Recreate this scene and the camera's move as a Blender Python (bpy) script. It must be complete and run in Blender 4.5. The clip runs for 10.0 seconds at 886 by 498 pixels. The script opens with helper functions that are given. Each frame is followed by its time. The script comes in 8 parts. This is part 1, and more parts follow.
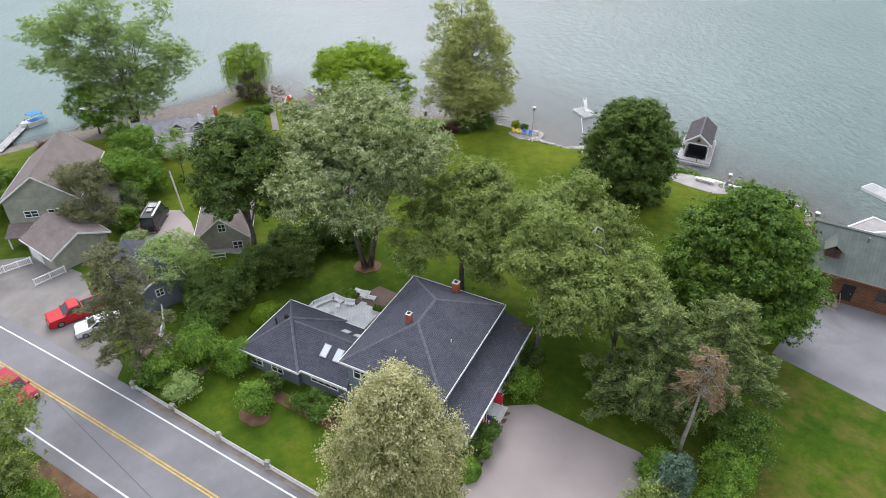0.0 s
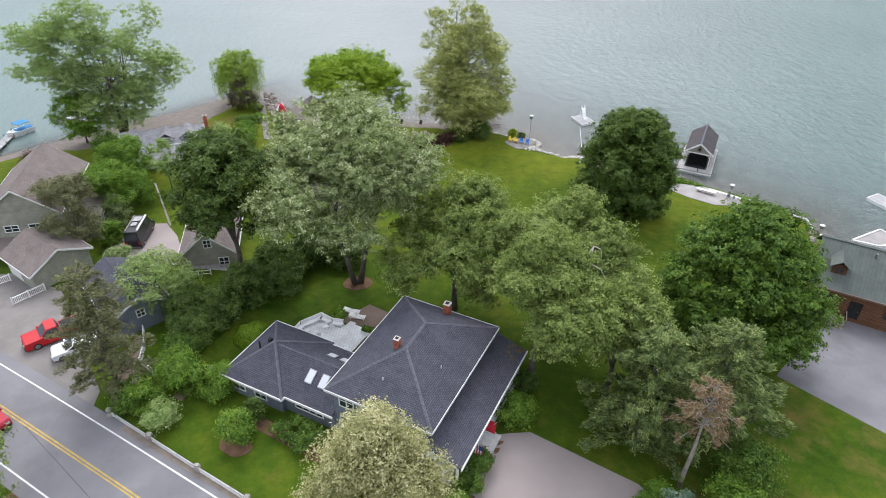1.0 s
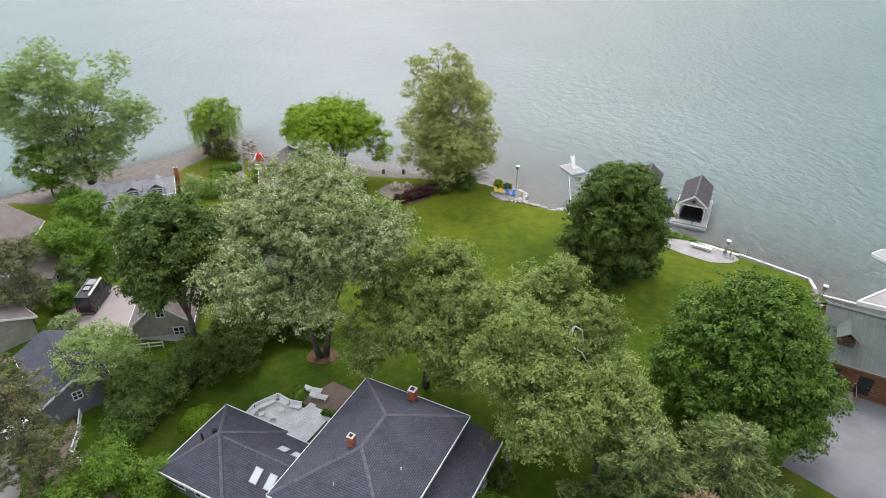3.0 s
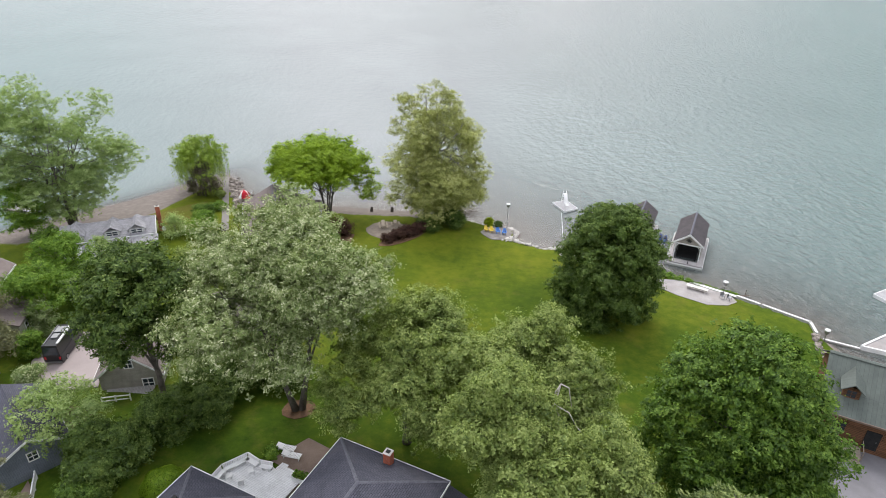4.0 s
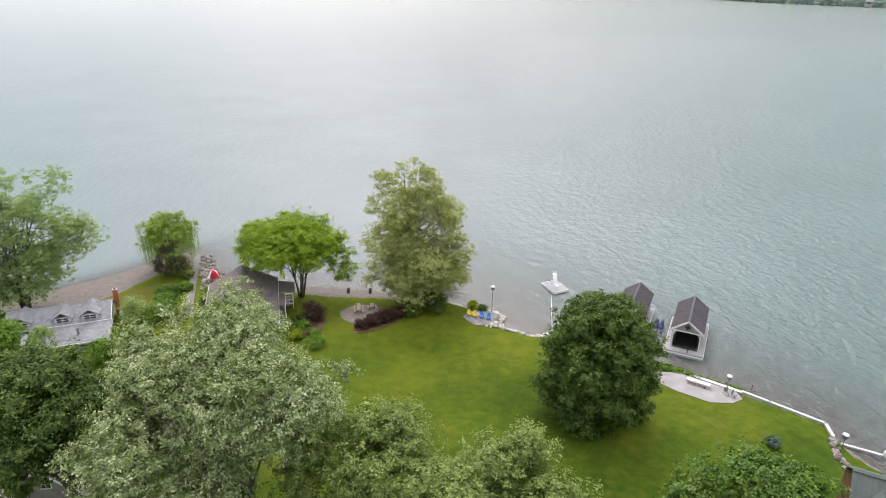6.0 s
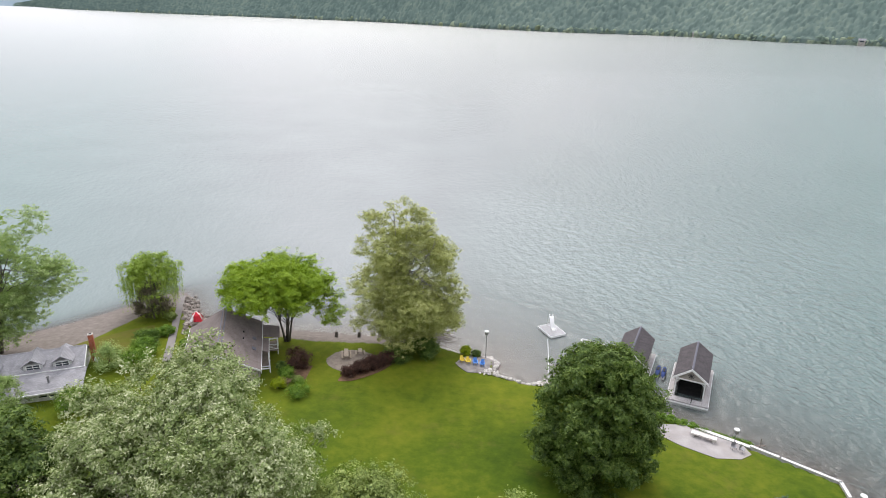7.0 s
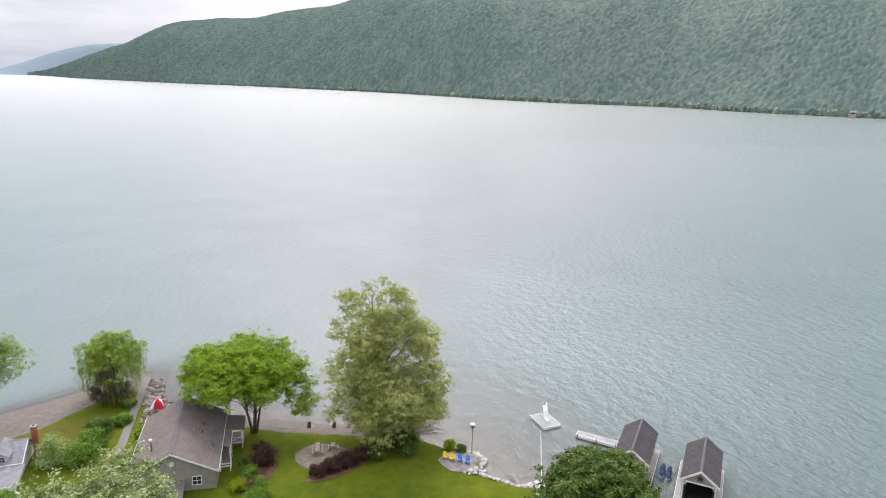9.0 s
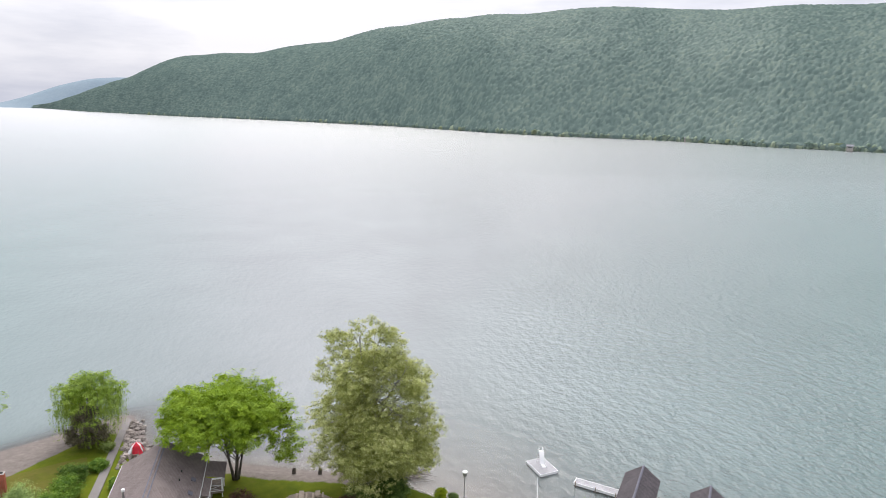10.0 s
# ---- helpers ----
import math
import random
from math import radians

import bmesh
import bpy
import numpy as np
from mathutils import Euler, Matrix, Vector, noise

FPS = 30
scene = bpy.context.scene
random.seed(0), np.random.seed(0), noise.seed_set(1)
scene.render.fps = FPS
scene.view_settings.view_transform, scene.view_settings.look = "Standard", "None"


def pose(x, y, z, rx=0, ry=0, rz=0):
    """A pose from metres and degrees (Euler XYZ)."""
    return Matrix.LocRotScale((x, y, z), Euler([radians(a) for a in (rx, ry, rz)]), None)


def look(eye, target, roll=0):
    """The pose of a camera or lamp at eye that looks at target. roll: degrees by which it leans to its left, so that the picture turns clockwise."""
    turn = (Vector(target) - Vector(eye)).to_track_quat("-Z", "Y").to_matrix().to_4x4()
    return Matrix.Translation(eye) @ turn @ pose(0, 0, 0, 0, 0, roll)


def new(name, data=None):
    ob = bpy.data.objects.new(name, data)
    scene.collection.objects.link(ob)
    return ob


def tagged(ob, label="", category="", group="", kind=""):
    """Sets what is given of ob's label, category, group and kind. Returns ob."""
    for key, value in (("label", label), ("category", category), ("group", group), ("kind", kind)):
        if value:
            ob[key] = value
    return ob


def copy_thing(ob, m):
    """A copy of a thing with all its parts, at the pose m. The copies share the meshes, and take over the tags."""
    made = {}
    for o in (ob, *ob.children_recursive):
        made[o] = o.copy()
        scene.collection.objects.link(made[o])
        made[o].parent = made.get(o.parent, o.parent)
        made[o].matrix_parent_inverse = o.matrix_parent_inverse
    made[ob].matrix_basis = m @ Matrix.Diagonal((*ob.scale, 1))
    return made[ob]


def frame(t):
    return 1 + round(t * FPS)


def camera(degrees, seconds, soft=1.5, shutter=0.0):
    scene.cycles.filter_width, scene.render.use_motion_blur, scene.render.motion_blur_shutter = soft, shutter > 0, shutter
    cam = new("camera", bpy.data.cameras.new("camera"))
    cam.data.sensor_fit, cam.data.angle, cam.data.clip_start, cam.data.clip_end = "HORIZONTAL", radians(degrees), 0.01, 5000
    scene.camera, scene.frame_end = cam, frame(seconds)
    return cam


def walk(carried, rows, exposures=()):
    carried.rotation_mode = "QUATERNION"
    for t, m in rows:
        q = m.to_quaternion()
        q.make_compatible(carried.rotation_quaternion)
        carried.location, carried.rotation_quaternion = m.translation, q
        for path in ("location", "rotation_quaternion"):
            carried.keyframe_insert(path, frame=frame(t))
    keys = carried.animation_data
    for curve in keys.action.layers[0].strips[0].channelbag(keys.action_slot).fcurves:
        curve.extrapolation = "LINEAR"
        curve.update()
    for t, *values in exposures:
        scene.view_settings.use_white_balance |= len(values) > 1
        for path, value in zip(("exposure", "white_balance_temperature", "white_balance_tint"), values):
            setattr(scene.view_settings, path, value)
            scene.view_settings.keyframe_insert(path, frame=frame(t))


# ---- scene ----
cam = camera(69.0, 10.0, soft=0.65)
PATH = [
    (0, (1.251, 1.095, 50.419), (1.24, 2.728, 49.265), 1.2),
    (0.5, (1.638, 2.549, 50.369), (1.626, 4.184, 49.216), 1.1),
    (1, (2.11, 4.115, 50.334), (2.097, 5.752, 49.185), 1.1),
    (1.5, (2.742, 5.746, 50.316), (2.728, 7.388, 49.175), 1.0),
    (2, (3.4, 7.425, 50.325), (3.385, 9.081, 49.204), 1.0),
    (2.5, (4.16, 9.151, 50.318), (4.144, 10.824, 49.222), 1.0),
    (4, (6.613, 14.376, 50.238), (6.596, 16.117, 49.254), 0.8),
    (4.5, (7.421, 16.183, 50.206), (7.404, 17.944, 49.258), 0.9),
    (5, (8.19, 18.126, 50.129), (8.172, 19.911, 49.227), 0.9),
    (5.5, (8.913, 20.079, 50.035), (8.893, 21.886, 49.179), 0.8),
    (7, (10.604, 26.035, 49.62), (10.583, 27.904, 48.907), 0.9),
    (7.5, (11.171, 28.001, 49.574), (11.151, 29.887, 48.909), 1.0),
    (8, (11.742, 29.872, 49.554), (11.72, 31.774, 48.936), 1.1),
    (8.5, (12.263, 31.572, 49.555), (12.24, 33.489, 48.985), 1.2),
    (9, (12.791, 33.24, 49.562), (12.766, 35.17, 49.04), 1.2),
    (9.5, (13.306, 34.82, 49.58), (13.28, 36.763, 49.107), 1.3),
    (10, (13.83, 36.281, 49.59), (13.803, 38.235, 49.164), 1.3),
]
# the white balance drifts from cool to neutral as the lake fills the view
walk(cam, [(t, look(eye, target, roll)) for t, eye, target, roll in PATH],
     exposures=[(0, 0.0, 6150, 9.5), (2.5, 0.0, 6250, 9.5), (5, 0.0, 6450, 11), (7.5, 0.0, 6420, 12), (10, 0.0, 6400, 13)])

# ---- world and sun ----
SUN_EL, SUN_AZ = 48.0, -6.0          # azimuth from +y towards +x
sky_world = bpy.data.worlds.new("sky")
scene.world = sky_world
sky_world.use_nodes = True
wn, wl = sky_world.node_tree.nodes, sky_world.node_tree.links
wn.clear()
w_out, w_bg = wn.new("ShaderNodeOutputWorld"), wn.new("ShaderNodeBackground")
w_sky = wn.new("ShaderNodeTexSky")
w_sky.sky_type, w_sky.sun_disc = "NISHITA", False
w_sky.sun_elevation, w_sky.sun_rotation = radians(SUN_EL), radians(SUN_AZ)
w_sky.air_density, w_sky.dust_density, w_sky.ozone_density = 1.0, 3.0, 1.0
w_co, w_map = wn.new("ShaderNodeTexCoord"), wn.new("ShaderNodeMapping")
w_map.inputs["Scale"].default_value = (1.1, 1.1, 5.5)
w_noise = wn.new("ShaderNodeTexNoise")
w_noise.inputs["Scale"].default_value, w_noise.inputs["Detail"].default_value = 1.7, 7.0
w_noise.inputs["Roughness"].default_value = 0.55
w_ramp = wn.new("ShaderNodeValToRGB")
w_ramp.color_ramp.elements[0].position, w_ramp.color_ramp.elements[0].color = 0.36, (6.3, 6.6, 7.5, 1)
w_ramp.color_ramp.elements[1].position, w_ramp.color_ramp.elements[1].color = 0.58, (9.9, 9.9, 10.2, 1)
w_mix = wn.new("ShaderNodeMix")
w_mix.data_type = "RGBA"
w_mix.inputs["Factor"].default_value = 0.92
wl.new(w_co.outputs["Generated"], w_map.inputs["Vector"])
wl.new(w_map.outputs["Vector"], w_noise.inputs["Vector"])
wl.new(w_noise.outputs["Fac"], w_ramp.inputs["Fac"])
wl.new(w_sky.outputs["Color"], w_mix.inputs[6])
wl.new(w_ramp.outputs["Color"], w_mix.inputs[7])
# an overcast sky is brighter overhead than at the horizon
w_sep, w_up = wn.new("ShaderNodeSeparateXYZ"), wn.new("ShaderNodeMapRange")
wl.new(w_co.outputs["Generated"], w_sep.inputs[0])
wl.new(w_sep.outputs["Z"], w_up.inputs["Value"])
w_up.inputs["From Min"].default_value, w_up.inputs["From Max"].default_value = 0.08, 0.9
w_up.inputs["To Min"].default_value, w_up.inputs["To Max"].default_value = 0.101, 0.2
wl.new(w_mix.outputs[2], w_bg.inputs["Color"])
wl.new(w_up.outputs[0], w_bg.inputs["Strength"])
wl.new(w_bg.outputs["Background"], w_out.inputs["Surface"])

sun_light = bpy.data.lights.new("sun", "SUN")
sun_light.energy, sun_light.angle, sun_light.color = 2.6, radians(32), (1.0, 0.96, 0.9)
sun_ob = new("sun", sun_light)
se, sa = radians(SUN_EL), radians(SUN_AZ)
sun_dir = Vector((math.sin(sa) * math.cos(se), math.cos(sa) * math.cos(se), math.sin(se)))
sun_ob.matrix_world = look(sun_dir * 300, (0, 0, 0))


# ---- materials ----
def base_nodes(name):
    m = bpy.data.materials.new(name)
    m.use_nodes = True
    m.node_tree.nodes.clear()
    return m, m.node_tree.nodes, m.node_tree.links


def noise_tex(n, l, vec, scale, detail=4.0, rough=0.55):
    t = n.new("ShaderNodeTexNoise")
    t.inputs["Scale"].default_value, t.inputs["Detail"].default_value, t.inputs["Roughness"].default_value = scale, detail, rough
    l.new(vec, t.inputs["Vector"])
    return t.outputs["Fac"]


def ramp(n, l, fac, stops):
    r = n.new("ShaderNodeValToRGB")
    e = r.color_ramp.elements
    while len(e) < len(stops):
        e.new(0.5)
    for k, (p, c) in enumerate(stops):
        e[k].position, e[k].color = p, (*c, 1)
    l.new(fac, r.inputs["Fac"])
    return r.outputs["Color"]


def mix_col(n, l, fac, a, b, blend="MIX"):
    x = n.new("ShaderNodeMix")
    x.data_type, x.blend_type = "RGBA", blend
    for sock, val in ((x.inputs["Factor"], fac), (x.inputs[6], a), (x.inputs[7], b)):
        if isinstance(val, (int, float)):
            sock.default_value = val
        elif isinstance(val, tuple):
            sock.default_value = (*val, 1)
        else:
            l.new(val, sock)
    return x.outputs[2]


def mathn(n, l, op, a, b=0.0):
    x = n.new("ShaderNodeMath")
    x.operation = op
    for sock, val in zip(x.inputs, (a, b)):
        if isinstance(val, (int, float)):
            sock.default_value = val
        else:
            l.new(val, sock)
    return x.outputs[0]


def bumped(n, l, height, strength, dist):
    b = n.new("ShaderNodeBump")
    b.inputs["Strength"].default_value, b.inputs["Distance"].default_value = strength, dist
    l.new(height, b.inputs["Height"])
    return b.outputs["Normal"]


def surface(name, dark, light, scale=1.0, fine=12.0, rough=0.8, bump=0.3, bump_d=0.02, metal=0.0, vary=0.0, spec=0.3, stops=(0.35, 0.65), stain=None):
    """A plain procedural surface: broad tone, fine grain, relief, optional stain and per-object shift."""
    m, n, l = base_nodes(name)
    geo, p, o = n.new("ShaderNodeNewGeometry"), n.new("ShaderNodeBsdfPrincipled"), n.new("ShaderNodeOutputMaterial")
    pos = geo.outputs["Position"]
    a, b = noise_tex(n, l, pos, scale), noise_tex(n, l, pos, fine, 3.0)
    both = mathn(n, l, "ADD", mathn(n, l, "MULTIPLY", a, 0.6), mathn(n, l, "MULTIPLY", b, 0.4))
    col = ramp(n, l, both, [(stops[0], dark), (stops[1], light)])
    if stain:
        s = noise_tex(n, l, pos, scale * 0.37, 5.0, 0.65)
        col = mix_col(n, l, ramp(n, l, s, [(0.5, (0, 0, 0)), (0.68, (0.75, 0.75, 0.75))]), col, stain)
    if vary:
        info = n.new("ShaderNodeObjectInfo")
        v = mathn(n, l, "ADD", mathn(n, l, "MULTIPLY", info.outputs["Random"], vary), 1 - vary / 2)
        hsv = n.new("ShaderNodeHueSaturation")
        l.new(v, hsv.inputs["Value"])
        l.new(col, hsv.inputs["Color"])
        col = hsv.outputs["Color"]
    l.new(col, p.inputs["Base Color"])
    p.inputs["Roughness"].default_value, p.inputs["Metallic"].default_value = rough, metal
    p.inputs["Specular IOR Level"].default_value = spec
    if bump:
        l.new(bumped(n, l, b, bump, bump_d), p.inputs["Normal"])
    l.new(p.outputs[0], o.inputs["Surface"])
    return m


def coursed(name, dark, light, mortar, length, height, gap, rough=0.85, stain=None, offset=0.5, bump=0.5, spec=0.25):
    """Courses in metres along the surface: shingles, siding, boards, brick."""
    m, n, l = base_nodes(name)
    uv, p, o = n.new("ShaderNodeUVMap"), n.new("ShaderNodeBsdfPrincipled"), n.new("ShaderNodeOutputMaterial")
    uv.uv_map = "UVMap"
    br = n.new("ShaderNodeTexBrick")
    br.offset = offset
    br.inputs["Scale"].default_value = 1.0
    br.inputs["Brick Width"].default_value, br.inputs["Row Height"].default_value = length, height
    br.inputs["Mortar Size"].default_value, br.inputs["Mortar Smooth"].default_value = gap, 0.3
    br.inputs["Color1"].default_value, br.inputs["Color2"].default_value, br.inputs["Mortar"].default_value = (*dark, 1), (*light, 1), (*mortar, 1)
    l.new(uv.outputs["UV"], br.inputs["Vector"])
    geo = n.new("ShaderNodeNewGeometry")
    a = noise_tex(n, l, geo.outputs["Position"], 0.8, 6.0, 0.62)
    f = noise_tex(n, l, geo.outputs["Position"], 25.0, 2.0)
    tone = ramp(n, l, mathn(n, l, "ADD", mathn(n, l, "MULTIPLY", a, 0.65), mathn(n, l, "MULTIPLY", f, 0.35)), [(0.3, (0.72, 0.72, 0.72)), (0.7, (1.22, 1.22, 1.22))])
    col = mix_col(n, l, 1.0, br.outputs["Color"], tone, "MULTIPLY")
    if stain:
        s = noise_tex(n, l, geo.outputs["Position"], 0.35, 5.0, 0.7)
        col = mix_col(n, l, ramp(n, l, s, [(0.52, (0, 0, 0)), (0.7, (0.6, 0.6, 0.6))]), col, stain)
    l.new(col, p.inputs["Base Color"])
    p.inputs["Roughness"].default_value, p.inputs["Specular IOR Level"].default_value = rough, spec
    hgt = mathn(n, l, "SUBTRACT", mathn(n, l, "MULTIPLY", f, 0.3), br.outputs["Fac"])
    l.new(bumped(n, l, hgt, bump, 0.02), p.inputs["Normal"])
    l.new(p.outputs[0], o.inputs["Surface"])
    return m


def leaf_mat(name, dark, mid, light, patch=0.35, trans=0.22, soft=0.0, mark=""):
    """Leaves: tone by clump and by leaf, light passing through."""
    m, n, l = base_nodes(name)
    geo, o = n.new("ShaderNodeNewGeometry"), n.new("ShaderNodeOutputMaterial")
    a = noise_tex(n, l, geo.outputs["Position"], patch, 3.0, 0.6)
    each = geo.outputs["Random Per Island"]
    if mark:
        tone_at = n.new("ShaderNodeAttribute")
        tone_at.attribute_name = mark
        each = tone_at.outputs["Fac"]
    if soft:
        k = mathn(n, l, "ADD", mathn(n, l, "MULTIPLY", a, 0.55), mathn(n, l, "MULTIPLY", each, 0.45))
    else:
        # leaves of one spray share their tone
        spray = mathn(n, l, "SUBTRACT", mathn(n, l, "MULTIPLY", noise_tex(n, l, geo.outputs["Position"], 1.7, 2.0), 2.0), 0.5)
        k = mathn(n, l, "ADD", mathn(n, l, "MULTIPLY", a, 0.4), mathn(n, l, "ADD", mathn(n, l, "MULTIPLY", spray, 0.32), mathn(n, l, "MULTIPLY", each, 0.28)))
    col = ramp(n, l, k, [(0.22, dark), (0.5, mid), (0.8, light)])
    d, t = n.new("ShaderNodeBsdfDiffuse"), n.new("ShaderNodeBsdfTranslucent")
    g, x, y = n.new("ShaderNodeBsdfGlossy"), n.new("ShaderNodeMixShader"), n.new("ShaderNodeMixShader")
    g.inputs["Roughness"].default_value = 0.45
    g.inputs["Color"].default_value = (0.8, 0.85, 0.8, 1)
    x.inputs[0].default_value, y.inputs[0].default_value = trans, 0.02
    if soft:
        # a crown far off is a loose cloud of leaves that face the sky
        up = n.new("ShaderNodeMix")
        up.data_type = "VECTOR"
        up.inputs["Factor"].default_value = soft
        l.new(geo.outputs["Normal"], up.inputs[4])
        up.inputs[5].default_value = (0, 0, 1)
        unit = n.new("ShaderNodeVectorMath")
        unit.operation = "NORMALIZE"
        l.new(up.outputs[1], unit.inputs[0])
        l.new(unit.outputs[0], d.inputs["Normal"])
    l.new(col, d.inputs["Color"])
    l.new(mix_col(n, l, 1.0, col, (1.15, 1.25, 0.6), "MULTIPLY"), t.inputs["Color"])
    l.new(d.outputs[0], x.inputs[1])
    l.new(t.outputs[0], x.inputs[2])
    l.new(x.outputs[0], y.inputs[1])
    l.new(g.outputs[0], y.inputs[2])
    l.new(y.outputs[0], o.inputs["Surface"])
    return m


def glass_mat(name, tint=(0.03, 0.04, 0.05), rough=0.08):
    m, n, l = base_nodes(name)
    p, o = n.new("ShaderNodeBsdfPrincipled"), n.new("ShaderNodeOutputMaterial")
    p.inputs["Base Color"].default_value, p.inputs["Roughness"].default_value = (*tint, 1), rough
    p.inputs["Specular IOR Level"].default_value = 0.6
    l.new(p.outputs[0], o.inputs["Surface"])
    return m


def paint_mat(name, col, rough=0.3, coat=0.5, metal=0.0):
    m, n, l = base_nodes(name)
    geo, p, o = n.new("ShaderNodeNewGeometry"), n.new("ShaderNodeBsdfPrincipled"), n.new("ShaderNodeOutputMaterial")
    a = noise_tex(n, l, geo.outputs["Position"], 3.0, 4.0)
    l.new(ramp(n, l, a, [(0.3, tuple(c * 0.85 for c in col)), (0.7, tuple(min(1, c * 1.08) for c in col))]), p.inputs["Base Color"])
    p.inputs["Roughness"].default_value, p.inputs["Coat Weight"].default_value, p.inputs["Metallic"].default_value = rough, coat, metal
    l.new(p.outputs[0], o.inputs["Surface"])
    return m


def lawn_mat(name="lawn", wear=0.35, deep=1.0):
    m, n, l = base_nodes(name)
    geo, p, o = n.new("ShaderNodeNewGeometry"), n.new("ShaderNodeBsdfPrincipled"), n.new("ShaderNodeOutputMaterial")
    pos = geo.outputs["Position"]
    a, b, c = noise_tex(n, l, pos, 0.09, 5.0, 0.6), noise_tex(n, l, pos, 0.7, 6.0, 0.72), noise_tex(n, l, pos, 14.0, 2.0)
    k = mathn(n, l, "ADD", mathn(n, l, "MULTIPLY", a, 0.45), mathn(n, l, "ADD", mathn(n, l, "MULTIPLY", b, 0.42), mathn(n, l, "MULTIPLY", c, 0.13)))
    lush_shaded = ramp(n, l, k, [(0.36, (0.024, 0.054, 0.005)), (0.5, (0.054, 0.095, 0.007)), (0.63, (0.11, 0.134, 0.012))])
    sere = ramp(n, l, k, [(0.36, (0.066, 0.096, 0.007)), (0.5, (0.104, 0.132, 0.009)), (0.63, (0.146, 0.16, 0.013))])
    # the open shore lawn is drier; tree shade inland is darkened into the green
    split, dry_open = n.new("ShaderNodeSeparateXYZ"), n.new("ShaderNodeMapRange")
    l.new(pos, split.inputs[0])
    l.new(mathn(n, l, "ADD", split.outputs["Y"], mathn(n, l, "MULTIPLY", a, 24.0)), dry_open.inputs["Value"])
    dry_open.inputs["From Min"].default_value, dry_open.inputs["From Max"].default_value = 84.0, 114.0
    col = mix_col(n, l, dry_open.outputs[0], lush_shaded, sere)
    dry = ramp(n, l, noise_tex(n, l, pos, 0.3, 6.0, 0.7), [(0.54 - 0.08 * (wear > 0.6) - 0.24 * (deep == 0.98), (0, 0, 0)), (0.74, (wear, wear, wear))])
    col = mix_col(n, l, dry, col, (0.16, 0.122, 0.034))
    if deep != 1.0:
        col = mix_col(n, l, 1.0, col, (deep * 0.95, deep, deep), "MULTIPLY")
    moss = ramp(n, l, noise_tex(n, l, pos, 0.33, 5.0, 0.7), [(0.52, (0, 0, 0)), (0.72, (0.45, 0.45, 0.45))])
    col = mix_col(n, l, moss, col, (0.036 * deep, 0.074 * deep, 0.006))
    # the shore below the bank turns to shingle and lake bed
    attr = n.new("ShaderNodeAttribute")
    attr.attribute_name = "shore"
    peb = ramp(n, l, noise_tex(n, l, pos, 1.1, 8.0, 0.8), [(0.3, (0.15, 0.128, 0.115)), (0.5, (0.205, 0.177, 0.16)), (0.7, (0.27, 0.235, 0.215))])
    edge = mathn(n, l, "ADD", attr.outputs["Fac"], mathn(n, l, "MULTIPLY", mathn(n, l, "SUBTRACT", b, 0.5), 0.5))
    col = mix_col(n, l, ramp(n, l, edge, [(0.42, (0, 0, 0)), (0.58, (1, 1, 1))]), col, peb)
    l.new(col, p.inputs["Base Color"])
    p.inputs["Roughness"].default_value, p.inputs["Specular IOR Level"].default_value = 0.95, 0.1
    l.new(bumped(n, l, mathn(n, l, "ADD", c, b), 0.5, 0.05), p.inputs["Normal"])
    l.new(p.outputs[0], o.inputs["Surface"])
    return m


